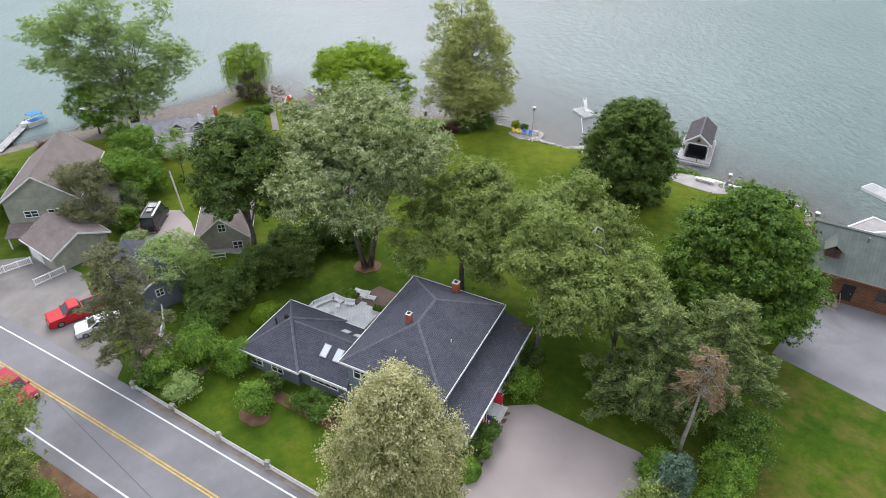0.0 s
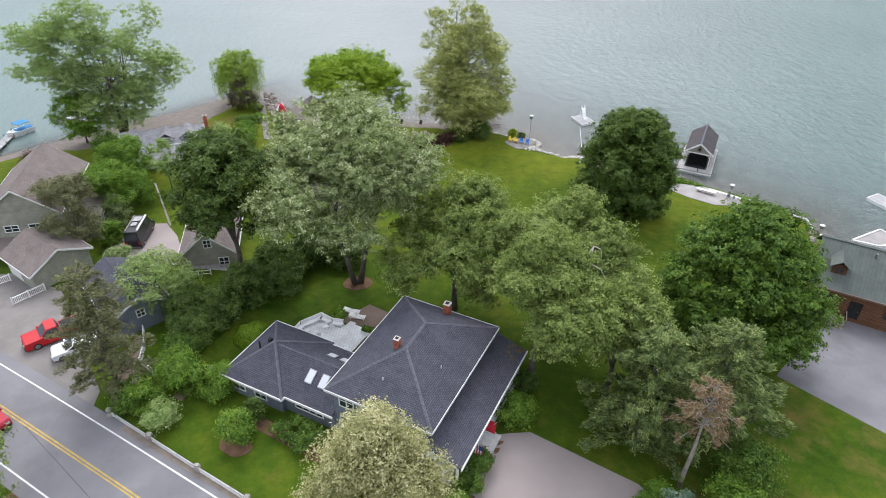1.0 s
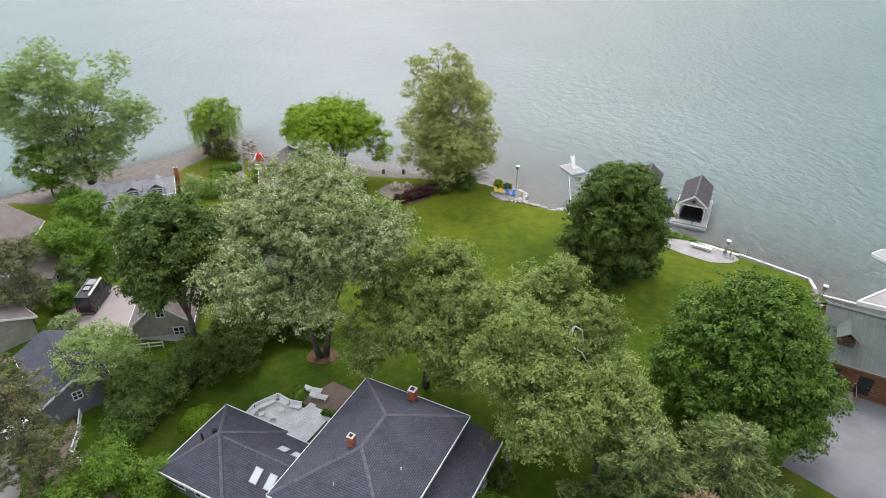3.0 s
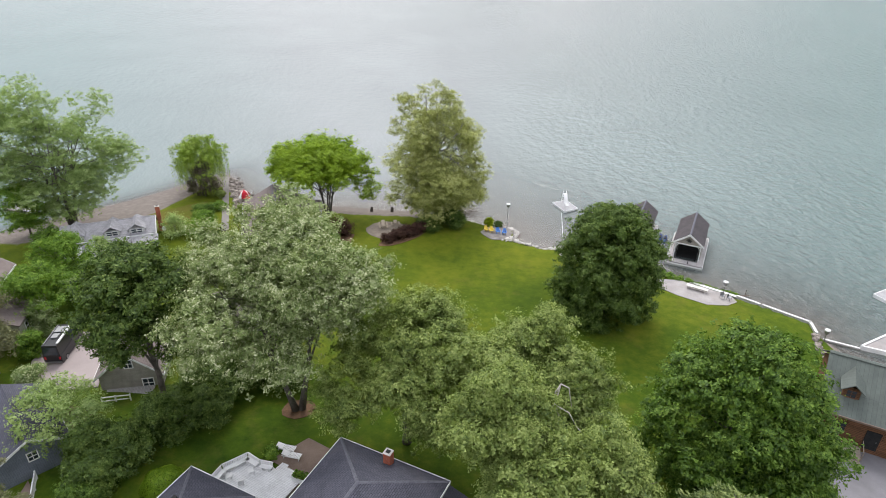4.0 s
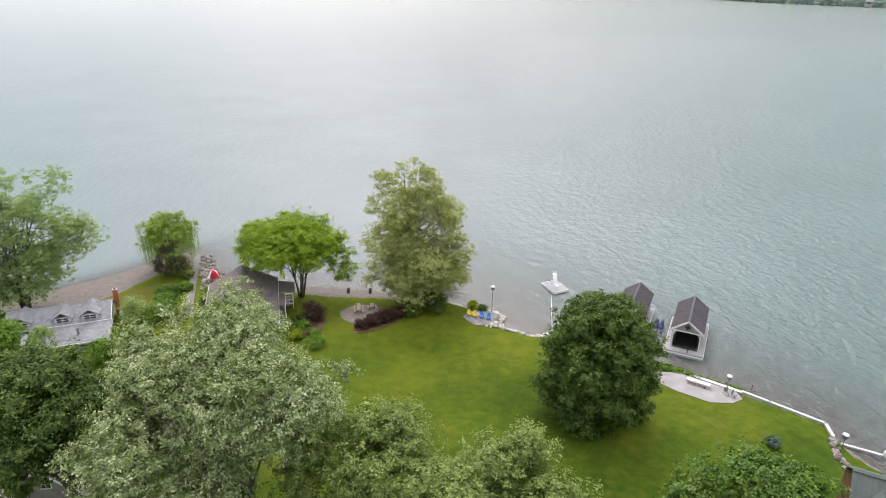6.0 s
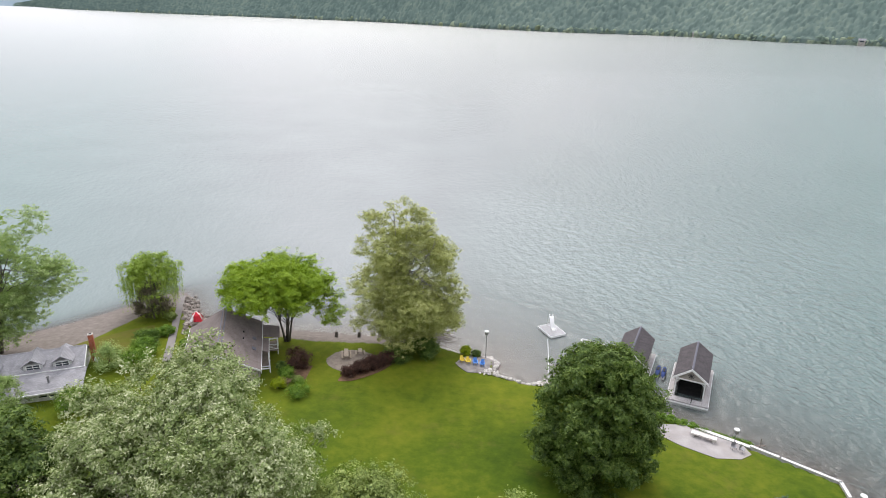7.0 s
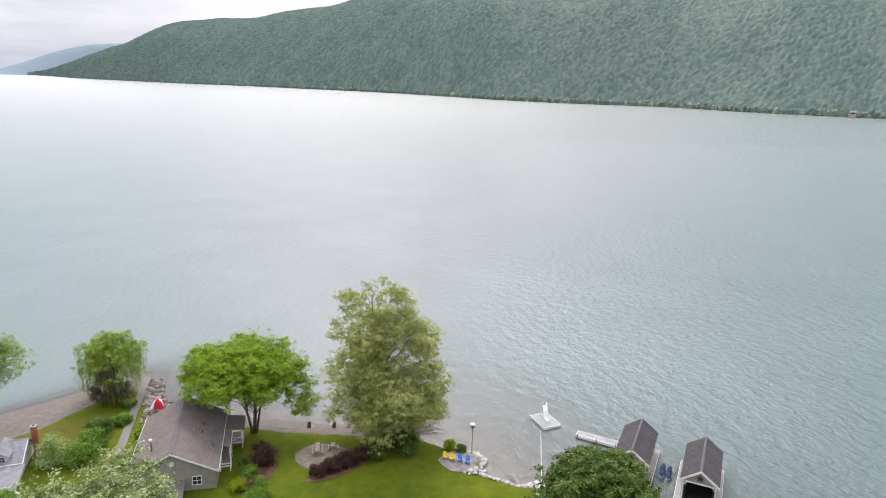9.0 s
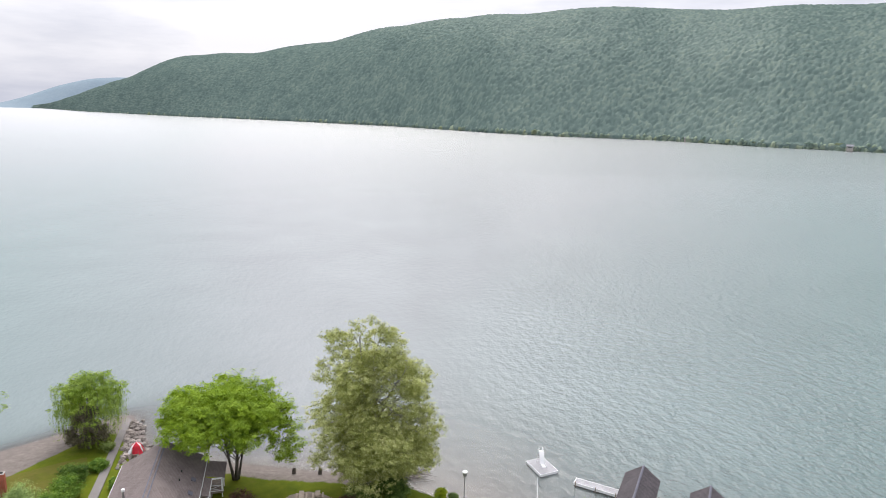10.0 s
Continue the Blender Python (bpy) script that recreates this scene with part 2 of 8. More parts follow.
def water_mat():
    m, n, l = base_nodes("lake_water")
    geo, o = n.new("ShaderNodeNewGeometry"), n.new("ShaderNodeOutputMaterial")
    pos = geo.outputs["Position"]
    turn, mp = n.new("ShaderNodeMapping"), n.new("ShaderNodeMapping")
    turn.inputs["Rotation"].default_value = (0, 0, radians(72))
    mp.inputs["Scale"].default_value = (0.72, 0.9, 1.0)
    l.new(pos, turn.inputs["Vector"])
    l.new(turn.outputs["Vector"], mp.inputs["Vector"])
    w1, w2 = noise_tex(n, l, mp.outputs["Vector"], 0.58, 2.0, 0.5), noise_tex(n, l, mp.outputs["Vector"], 1.9, 2.0)
    # the wind reaches the open water to the right more than the lee of the point
    sep, lee = n.new("ShaderNodeSeparateXYZ"), n.new("ShaderNodeMapRange")
    l.new(pos, sep.inputs[0])
    l.new(sep.outputs["X"], lee.inputs["Value"])
    lee.inputs["From Min"].default_value, lee.inputs["From Max"].default_value = 18.0, 80.0
    lee.inputs["To Min"].default_value, lee.inputs["To Max"].default_value = 0.2, 1.75
    hgt = mathn(n, l, "MULTIPLY", mathn(n, l, "ADD", w1, mathn(n, l, "MULTIPLY", w2, 0.42)), lee.outputs[0])
    calm = n.new("ShaderNodeMapRange")
    l.new(sep.outputs["Y"], calm.inputs["Value"])
    calm.inputs["From Min"].default_value, calm.inputs["From Max"].default_value = 180.0, 600.0
    calm.inputs["To Min"].default_value, calm.inputs["To Max"].default_value = 1.0, 0.06
    nrm = bumped(n, l, mathn(n, l, "MULTIPLY", hgt, calm.outputs[0]), 1.0, 0.66)
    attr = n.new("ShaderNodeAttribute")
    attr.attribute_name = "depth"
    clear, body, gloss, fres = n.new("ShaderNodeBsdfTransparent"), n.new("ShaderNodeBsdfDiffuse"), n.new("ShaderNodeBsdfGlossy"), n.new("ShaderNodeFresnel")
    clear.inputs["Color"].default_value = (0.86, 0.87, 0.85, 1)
    tone = ramp(n, l, noise_tex(n, l, pos, 0.03, 4.0), [(0.3, (0.184, 0.206, 0.21)), (0.7, (0.212, 0.236, 0.24))])
    teal = ramp(n, l, noise_tex(n, l, pos, 0.03, 4.0), [(0.3, (0.128, 0.196, 0.186)), (0.7, (0.15, 0.222, 0.212))])
    # teal at either side; the grey middle carries the bright sky's reflection as colour
    reach = n.new("ShaderNodeMapRange")
    l.new(mathn(n, l, "SUBTRACT", sep.outputs["X"], mathn(n, l, "MULTIPLY", sep.outputs["Y"], 0.4)), reach.inputs["Value"])
    reach.inputs["From Min"].default_value, reach.inputs["From Max"].default_value = -72.0, 55.0
    cove = n.new("ShaderNodeMapRange")
    l.new(mathn(n, l, "ADD", sep.outputs["X"], mathn(n, l, "MULTIPLY", sep.outputs["Y"], 0.35)), cove.inputs["Value"])
    cove.inputs["From Min"].default_value, cove.inputs["From Max"].default_value = 35.0, -45.0
    cove.inputs["To Min"].default_value, cove.inputs["To Max"].default_value = 0.0, 0.85
    tone = mix_col(n, l, mathn(n, l, "MAXIMUM", reach.outputs[0], cove.outputs[0]), tone, teal)
    l.new(tone, body.inputs["Color"])
    l.new(nrm, body.inputs["Normal"])
    gloss.inputs["Roughness"].default_value = 0.27
    l.new(nrm, gloss.inputs["Normal"])
    fres.inputs["IOR"].default_value = 1.4
    l.new(nrm, fres.inputs["Normal"])
    x, y = n.new("ShaderNodeMixShader"), n.new("ShaderNodeMixShader")
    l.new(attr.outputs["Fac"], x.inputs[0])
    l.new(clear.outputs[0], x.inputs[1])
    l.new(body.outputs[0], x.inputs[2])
    l.new(fres.outputs[0], y.inputs[0])
    l.new(x.outputs[0], y.inputs[1])
    l.new(gloss.outputs[0], y.inputs[2])
    l.new(y.outputs[0], o.inputs["Surface"])
    return m


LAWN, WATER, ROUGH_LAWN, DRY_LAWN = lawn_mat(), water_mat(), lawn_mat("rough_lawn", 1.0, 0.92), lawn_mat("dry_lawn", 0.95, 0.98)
ASPHALT = surface("asphalt", (0.165, 0.16, 0.174), (0.23, 0.224, 0.238), 0.25, 30, 0.85, 0.25, 0.01, stain=(0.125, 0.12, 0.125))
APRON = surface("old_asphalt", (0.175, 0.16, 0.153), (0.255, 0.235, 0.222), 0.3, 25, 0.9, 0.3, 0.01, stain=(0.13, 0.12, 0.115))
DRIVE = surface("pale_drive", (0.272, 0.232, 0.225), (0.355, 0.302, 0.292), 0.2, 30, 0.9, 0.3, 0.01)
WIRE_LINE = surface("dark_wire_line", (0.1, 0.096, 0.104), (0.15, 0.144, 0.154), 2.0, 14, 0.8, 0.1)
WHITE_LINE = surface("white_road_paint", (0.55, 0.55, 0.56), (0.8, 0.8, 0.8), 2.0, 14, 0.7, 0.1)
YELLOW_LINE = surface("yellow_road_paint", (0.36, 0.25, 0.07), (0.6, 0.42, 0.1), 2.0, 14, 0.7, 0.1)
GRAVEL = surface("gravel", (0.15, 0.135, 0.13), (0.34, 0.315, 0.3), 1.2, 9, 0.95, 0.6, 0.05)
PALE_PAVE = surface("pale_paving", (0.26, 0.24, 0.236), (0.39, 0.365, 0.36), 0.6, 12, 0.9, 0.4, 0.03, stain=(0.3, 0.27, 0.25))
BROWN_PAVE = surface("brown_paving", (0.16, 0.115, 0.09), (0.24, 0.18, 0.15), 0.7, 10, 0.9, 0.4, 0.03)
MOSS = surface("roof_moss", (0.085, 0.07, 0.045), (0.16, 0.13, 0.075), 3.0, 14, 0.95, 0.6, 0.03)
SOIL = surface("bark_mulch", (0.09, 0.05, 0.03), (0.2, 0.12, 0.07), 1.2, 9, 0.95, 0.6, 0.05)
STONE = surface("stone", (0.22, 0.2, 0.18), (0.48, 0.45, 0.41), 0.9, 8, 0.9, 0.5, 0.05, vary=0.5)
SHORE_STONE = surface("shore_stone", (0.15, 0.125, 0.11), (0.36, 0.32, 0.29), 0.9, 8, 0.9, 0.5, 0.05, vary=0.6)
PALE_STONE = surface("pale_stone", (0.42, 0.39, 0.36), (0.66, 0.63, 0.6), 1.0, 8, 0.9, 0.5, 0.04, vary=0.3)
CONCRETE = surface("white_concrete", (0.52, 0.51, 0.5), (0.72, 0.71, 0.7), 0.8, 10, 0.9, 0.3)
SHINGLE = coursed("slate_grey_shingle", (0.075, 0.076, 0.098), (0.1, 0.1, 0.128), (0.042, 0.042, 0.055), 0.32, 0.16, 0.02, stain=(0.105, 0.1, 0.118))
RIDGE = surface("ridge_shingle", (0.09, 0.09, 0.112), (0.165, 0.163, 0.19), 3.5, 12, 0.85, 0.4, 0.03)
TAUPE_SHINGLE = coursed("taupe_shingle", (0.185, 0.152, 0.143), (0.22, 0.184, 0.173), (0.125, 0.1, 0.094), 0.32, 0.16, 0.014, stain=(0.215, 0.184, 0.172))
GREY_SHINGLE = coursed("pale_grey_shingle", (0.27, 0.265, 0.28), (0.35, 0.345, 0.36), (0.17, 0.165, 0.18), 0.32, 0.16, 0.018)
DARK_SHINGLE = coursed("brown_grey_shingle", (0.075, 0.066, 0.07), (0.1, 0.088, 0.092), (0.04, 0.036, 0.04), 0.32, 0.16, 0.018)
GREEN_ROOF = coursed("grey_green_metal", (0.098, 0.114, 0.103), (0.112, 0.13, 0.117), (0.078, 0.092, 0.083), 0.4, 30.0, 0.02, rough=0.55, offset=0.0)
BLUE_SIDING = coursed("blue_grey_siding", (0.17, 0.195, 0.235), (0.195, 0.22, 0.26), (0.09, 0.1, 0.125), 6.0, 0.13, 0.015)
OLIVE_SIDING = coursed("olive_grey_siding", (0.33, 0.33, 0.275), (0.37, 0.37, 0.31), (0.22, 0.22, 0.18), 6.0, 0.13, 0.015)
TAUPE_SIDING = coursed("taupe_siding", (0.35, 0.325, 0.29), (0.385, 0.36, 0.32), (0.24, 0.215, 0.195), 6.0, 0.13, 0.015)
WHITE_SIDING = coursed("white_siding", (0.62, 0.62, 0.62), (0.7, 0.7, 0.7), (0.4, 0.4, 0.4), 6.0, 0.13, 0.015)
BROWN_SIDING = coursed("brown_board_siding", (0.15, 0.075, 0.04), (0.2, 0.1, 0.055), (0.06, 0.03, 0.02), 4.0, 0.2, 0.02)
BRICK = coursed("red_brick", (0.36, 0.085, 0.045), (0.46, 0.125, 0.07), (0.36, 0.2, 0.15), 0.22, 0.075, 0.008)
WHITE = surface("white_paint", (0.68, 0.68, 0.68), (0.82, 0.82, 0.81), 1.0, 9, 0.55, 0.1)
GREY_DECK = coursed("pale_deck_boards", (0.72, 0.72, 0.73), (0.78, 0.78, 0.78), (0.45, 0.45, 0.46), 3.6, 0.14, 0.012)
RAFT_BOARDS = coursed("grey_raft_boards", (0.37, 0.365, 0.375), (0.43, 0.425, 0.435), (0.22, 0.215, 0.22), 3.6, 0.14, 0.012)
DOCK_BOARDS = coursed("weathered_dock_boards", (0.36, 0.34, 0.335), (0.43, 0.41, 0.4), (0.2, 0.19, 0.185), 3.6, 0.14, 0.012)
TABLE_WOOD = surface("weathered_table_wood", (0.27, 0.22, 0.17), (0.4, 0.34, 0.28), 2.0, 18, 0.85, 0.3)
BROWN_GRAVEL = surface("brown_gravel", (0.17, 0.14, 0.115), (0.28, 0.235, 0.195), 1.2, 9, 0.95, 0.6, 0.05)
WOOD = surface("weathered_wood", (0.2, 0.16, 0.13), (0.34, 0.29, 0.25), 2.0, 18, 0.85, 0.3)
BARK = surface("bark", (0.07, 0.06, 0.05), (0.17, 0.15, 0.13), 1.5, 9, 0.95, 0.8, 0.05)
PALE_BARK = surface("pale_bark", (0.2, 0.18, 0.16), (0.38, 0.36, 0.33), 1.5, 9, 0.9, 0.5, 0.04)
BLEACHED = surface("bleached_wood", (0.4, 0.36, 0.32), (0.6, 0.56, 0.51), 1.5, 9, 0.9, 0.4, 0.03)
DEAD_WOOD = surface("dead_wood", (0.22, 0.19, 0.17), (0.38, 0.34, 0.31), 1.5, 9, 0.9, 0.5, 0.04)
METAL = surface("grey_metal", (0.25, 0.25, 0.26), (0.4, 0.4, 0.41), 2, 20, 0.4, 0.05, metal=0.8)
BLACK = surface("black_rubber", (0.015, 0.015, 0.016), (0.03, 0.03, 0.03), 4, 30, 0.7, 0.1)
DARK = surface("dark_interior", (0.012, 0.013, 0.014), (0.03, 0.03, 0.03), 2, 10, 0.8, 0.1)
GLASS, SKYLIGHT = glass_mat("window_glass"), glass_mat("pale_skylight", (0.6, 0.62, 0.66), 0.15)
RED_PAINT, DARK_RED = paint_mat("red_paint", (0.5, 0.008, 0.014), 0.4, 0.12), paint_mat("deep_red_paint", (0.4, 0.008, 0.028), 0.4, 0.12)
BLACK_PAINT, WHITE_CAR = paint_mat("black_paint", (0.01, 0.011, 0.014), 0.35, 0.15), paint_mat("white_car_paint", (0.75, 0.76, 0.78))
YELLOW_P, BLUE_P = paint_mat("yellow_plastic", (0.75, 0.55, 0.04), 0.45, 0.1), paint_mat("blue_plastic", (0.04, 0.2, 0.6), 0.45, 0.1)
RED_CLOTH, WHITE_CLOTH = surface("red_cloth", (0.5, 0.02, 0.04), (0.62, 0.04, 0.06), 3, 20, 0.9, 0.1), surface("white_cloth", (0.7, 0.7, 0.7), (0.82, 0.82, 0.82), 3, 20, 0.9, 0.1)
BLUE_CLOTH = surface("blue_cloth", (0.03, 0.05, 0.16), (0.05, 0.08, 0.22), 3, 20, 0.9, 0.1)
BOAT_BLUE = surface("blue_canvas", (0.05, 0.2, 0.42), (0.09, 0.28, 0.52), 3, 20, 0.8, 0.1)

L_SILVER = leaf_mat("silver_leaves", (0.07, 0.115, 0.026), (0.225, 0.282, 0.1), (0.7, 0.7, 0.5), 0.5)
L_MAPLE = leaf_mat("maple_leaves", (0.018, 0.046, 0.007), (0.09, 0.165, 0.022), (0.24, 0.345, 0.055), 0.4)
L_MAPLE_DEEP = leaf_mat("deep_maple_leaves", (0.016, 0.034, 0.008), (0.076, 0.126, 0.024), (0.23, 0.3, 0.075), 0.5)
L_DARK = leaf_mat("dark_leaves", (0.024, 0.047, 0.009), (0.084, 0.138, 0.025), (0.215, 0.285, 0.066), 0.5)
L_OLIVE = leaf_mat("olive_leaves", (0.048, 0.085, 0.016), (0.19, 0.25, 0.06), (0.4, 0.455, 0.155), 0.4)
L_BRIGHT = leaf_mat("bright_leaves", (0.085, 0.16, 0.008), (0.22, 0.33, 0.016), (0.38, 0.5, 0.045), 0.4)
L_POPLAR = leaf_mat("poplar_leaves", (0.135, 0.16, 0.038), (0.36, 0.385, 0.115), (0.7, 0.68, 0.36), 0.4)
L_WILLOW = leaf_mat("willow_leaves", (0.095, 0.165, 0.02), (0.24, 0.34, 0.045), (0.42, 0.5, 0.1), 0.4, 0.3)
L_COTTON = leaf_mat("cottonwood_leaves", (0.12, 0.2, 0.055), (0.29, 0.38, 0.13), (0.52, 0.6, 0.3), 0.35, 0.34)
L_CREAM = leaf_mat("cream_blossom_leaves", (0.12, 0.135, 0.04), (0.34, 0.33, 0.145), (0.76, 0.7, 0.46), 0.6)
L_PINE = leaf_mat("pine_needles", (0.034, 0.066, 0.02), (0.15, 0.2, 0.062), (0.37, 0.42, 0.15), 0.6, 0.2)
L_SCRUB = leaf_mat("scrub_needles", (0.06, 0.07, 0.028), (0.155, 0.16, 0.075), (0.31, 0.3, 0.165), 0.5, 0.15)
L_BROWN = leaf_mat("dead_needles", (0.12, 0.08, 0.045), (0.22, 0.15, 0.085), (0.33, 0.25, 0.15), 0.6, 0.1)
L_SHRUB = leaf_mat("shrub_leaves", (0.028, 0.078, 0.008), (0.13, 0.235, 0.024), (0.29, 0.41, 0.055), 0.8)
L_CLIPPED = leaf_mat("clipped_leaves", (0.085, 0.16, 0.009), (0.165, 0.27, 0.014), (0.25, 0.36, 0.025), 1.2)
L_LIME = leaf_mat("lime_shrub_leaves", (0.084, 0.155, 0.004), (0.215, 0.286, 0.004), (0.456, 0.480, 0.009), 1.0)
L_PURPLE = leaf_mat("purple_leaves", (0.026, 0.015, 0.012), (0.075, 0.036, 0.028), (0.14, 0.07, 0.05), 0.8)
L_CONIFER = leaf_mat("dark_conifer", (0.034, 0.036, 0.018), (0.092, 0.08, 0.046), (0.19, 0.16, 0.1), 0.8, 0.12)
L_BLUE = leaf_mat("blue_spruce", (0.035, 0.068, 0.045), (0.08, 0.13, 0.088), (0.16, 0.225, 0.155), 0.8, 0.12)
L_BLOSSOM = leaf_mat("white_blossom", (0.080, 0.136, 0.035), (0.202, 0.269, 0.090), (0.707, 0.730, 0.483), 1.2)


# ---- mesh helpers ----
class Build:
    """Collects faces and turns them into one mesh, with coordinates along each face in metres."""

    def __init__(self):
        self.v, self.f = [], []

    def face(self, *pts):
        k = len(self.v)
        self.v += [tuple(p) for p in pts]
        self.f.append(tuple(range(k, k + len(pts))))
        return self

    def block(self, x0, x1, y0, y1, z0, z1):
        p = [(x, y, z) for z in (z0, z1) for y in (y0, y1) for x in (x0, x1)]
        for a, b, c, d in ((0, 2, 3, 1), (4, 5, 7, 6), (0, 1, 5, 4), (2, 6, 7, 3), (0, 4, 6, 2), (1, 3, 7, 5)):
            self.face(p[a], p[b], p[c], p[d])
        return self

    def prism(self, outline, z0, z1):
        """Outline counter-clockwise from above."""
        n = len(outline)
        lo, hi = [(x, y, z0) for x, y in outline], [(x, y, z1) for x, y in outline]
        self.face(*hi)
        self.face(*lo[::-1])
        for i in range(n):
            j = (i + 1) % n
            self.face(lo[i], lo[j], hi[j], hi[i])
        return self

    def side(self, outline, y0, y1):
        """A prism whose outline lies in x and z."""
        n = len(outline)
        a, b = [(x, y0, z) for x, z in outline], [(x, y1, z) for x, z in outline]
        self.face(*a)
        self.face(*b[::-1])
        for i in range(n):
            j = (i + 1) % n
            self.face(a[j], a[i], b[i], b[j])
        return self

    def slab(self, pts, thick):
        """A plate with its top on pts and its thickness downwards."""
        lo = [(x, y, z - thick) for x, y, z in pts]
        self.face(*pts)
        self.face(*lo[::-1])
        for i in range(len(pts)):
            j = (i + 1) % len(pts)
            self.face(lo[i], lo[j], pts[j], pts[i])
        return self

    def tube(self, path, radii, n=7, caps=True):
        rings, prev = [], None
        for i, p in enumerate(path):
            p = Vector(p)
            d = Vector(path[min(i + 1, len(path) - 1)]) - Vector(path[max(i - 1, 0)])
            d = d.normalized() if d.length > 1e-6 else Vector((0, 0, 1))
            a = d.orthogonal().normalized() if prev is None else (prev - d * prev.dot(d)).normalized()
            prev, b = a, d.cross(a)
            r = radii[i] if isinstance(radii, (list, tuple)) else radii
            rings.append([tuple(p + (a * math.cos(t) + b * math.sin(t)) * r) for t in (2 * math.pi * k / n for k in range(n))])
        k0 = len(self.v)
        for r in rings:
            self.v += r
        for i in range(len(rings) - 1):
            for j in range(n):
                q = k0 + i * n
                self.f.append((q + j, q + (j + 1) % n, q + n + (j + 1) % n, q + n + j))
        if caps:
            self.f.append(tuple(k0 + j for j in range(n))[::-1])
            self.f.append(tuple(k0 + (len(rings) - 1) * n + j for j in range(n)))
        return self

    def ball(self, c, r, nu=10, nv=6, squash=(1, 1, 1), rough=0.0, rng=None):
        k = len(self.v)
        for i in range(nv + 1):
            for j in range(nu):
                th, ph = math.pi * i / nv, 2 * math.pi * j / nu
                q = r * (1 + (rng.uniform(-rough, rough) if rng else 0))
                self.v.append((c[0] + q * squash[0] * math.sin(th) * math.cos(ph), c[1] + q * squash[1] * math.sin(th) * math.sin(ph), c[2] + q * squash[2] * math.cos(th)))
        for i in range(nv):
            for j in range(nu):
                a, b = k + i * nu + j, k + i * nu + (j + 1) % nu
                self.f.append((a, a + nu, b + nu, b))
        return self

    def mesh(self, name):
        me = bpy.data.meshes.new(name)
        me.from_pydata(self.v, [], self.f)
        me.update()
        co = np.array(self.v)
        uv = me.uv_layers.new(name="UVMap")
        out = np.zeros((len(me.loops), 2))
        for p in me.polygons:
            nrm = p.normal
            a = Vector((0, 0, 1)).cross(nrm) if abs(nrm.z) < 0.98 else Vector((1, 0, 0))
            a.normalize()
            b = nrm.cross(a)
            for li in p.loop_indices:
                q = co[me.loops[li].vertex_index]
                out[li] = (q[0] * a.x + q[1] * a.y + q[2] * a.z, q[0] * b.x + q[1] * b.y + q[2] * b.z)
        uv.data.foreach_set("uv", out.ravel())
        return me


def part(name, b, material, parent, label="", bevel=0.0, smooth=False):
    """One mesh under a thing or under a part."""
    me = b.mesh(name) if isinstance(b, Build) else b
    if not me.materials:
        me.materials.append(material)
    if smooth:
        me.shade_smooth()
    ob = new(name, me)
    ob.parent = parent
    if bevel:
        mod = ob.modifiers.new("edges", "BEVEL")
        mod.width, mod.segments, mod.limit_method = bevel, 2, "ANGLE"
    return tagged(ob, label)


def thing(name, at, label, category, group="", kind="", rz=0.0):
    ob = new(name)
    ob.matrix_world = at if isinstance(at, Matrix) else pose(*at, rz=rz)
    ob.empty_display_size = 0.3
    return tagged(ob, label, category, group, kind)


def solid(name, b, material, label, category="", group="", kind="", at=None, bevel=0.0):
    """A thing that is one mesh."""
    me = b.mesh(name) if isinstance(b, Build) else b
    me.materials.append(material)
    ob = new(name, me)
    if at is not None:
        ob.matrix_world = at
    if bevel:
        mod = ob.modifiers.new("edges", "BEVEL")
        mod.width, mod.segments, mod.limit_method = bevel, 2, "ANGLE"
    return tagged(ob, label, category, group, kind)


def raw_mesh(name, verts, faces, material, smooth=False):
    """A mesh from arrays; all faces have the same number of corners."""
    me = bpy.data.meshes.new(name)
    nf, k = faces.shape
    me.vertices.add(len(verts))
    me.vertices.foreach_set("co", np.asarray(verts, np.float32).ravel())
    me.loops.add(nf * k)
    me.loops.foreach_set("vertex_index", faces.astype(np.int32).ravel())
    me.polygons.add(nf)
    me.polygons.foreach_set("loop_start", np.arange(0, nf * k, k, dtype=np.int32))
    me.update(calc_edges=True)
    me.materials.append(material)
    if smooth:
        me.shade_smooth()
    return me


# ---- ground, lake ----
SHORE = np.array([(-260, 10), (-140, 62), (-96, 84), (-78, 95), (-70, 102), (-60, 111.5), (-55.6, 115), (-50.8, 118.8), (-46, 123.5), (-42.8, 127.5), (-39.5, 131), (-37, 131.5),
                  (-33.5, 127), (-28, 119.5), (-10.7, 117.5), (0, 116.5), (7.5, 114.2), (12.2, 111.6), (16.8, 110.2), (18.3, 108.6), (17.6, 105.4), (21.5, 103.4),
                  (24.5, 103), (39, 95.7), (47.3, 90.2), (50, 88.3), (54.8, 84.5), (54.6, 81.9), (55.4, 79.0), (57.5, 75.4), (61, 73.2), (75, 66), (110, 50), (160, 35), (300, -30)], float)


def inland(x, y):
    """Metres from the waterline, positive on land."""
    p = np.stack([x, y], -1)
    best, sign = np.full(x.shape, 1e9), np.ones(x.shape)
    for a, b in zip(SHORE[:-1], SHORE[1:]):
        e = b - a
        t = np.clip(((p - a) @ e) / (e @ e), 0, 1)
        d = np.hypot(*np.moveaxis(p - a - t[..., None] * e, -1, 0))
        s = np.where(e[0] * (y - a[1]) - e[1] * (x - a[0]) > 0, -1.0, 1.0)
        near = d < best - 1e-9
        best, sign = np.where(near, d, best), np.where(near, s, sign)
    return best * sign


def smooth01(a, b, x):
    t = np.clip((x - a) / (b - a), 0, 1)
    return t * t * (3 - 2 * t)


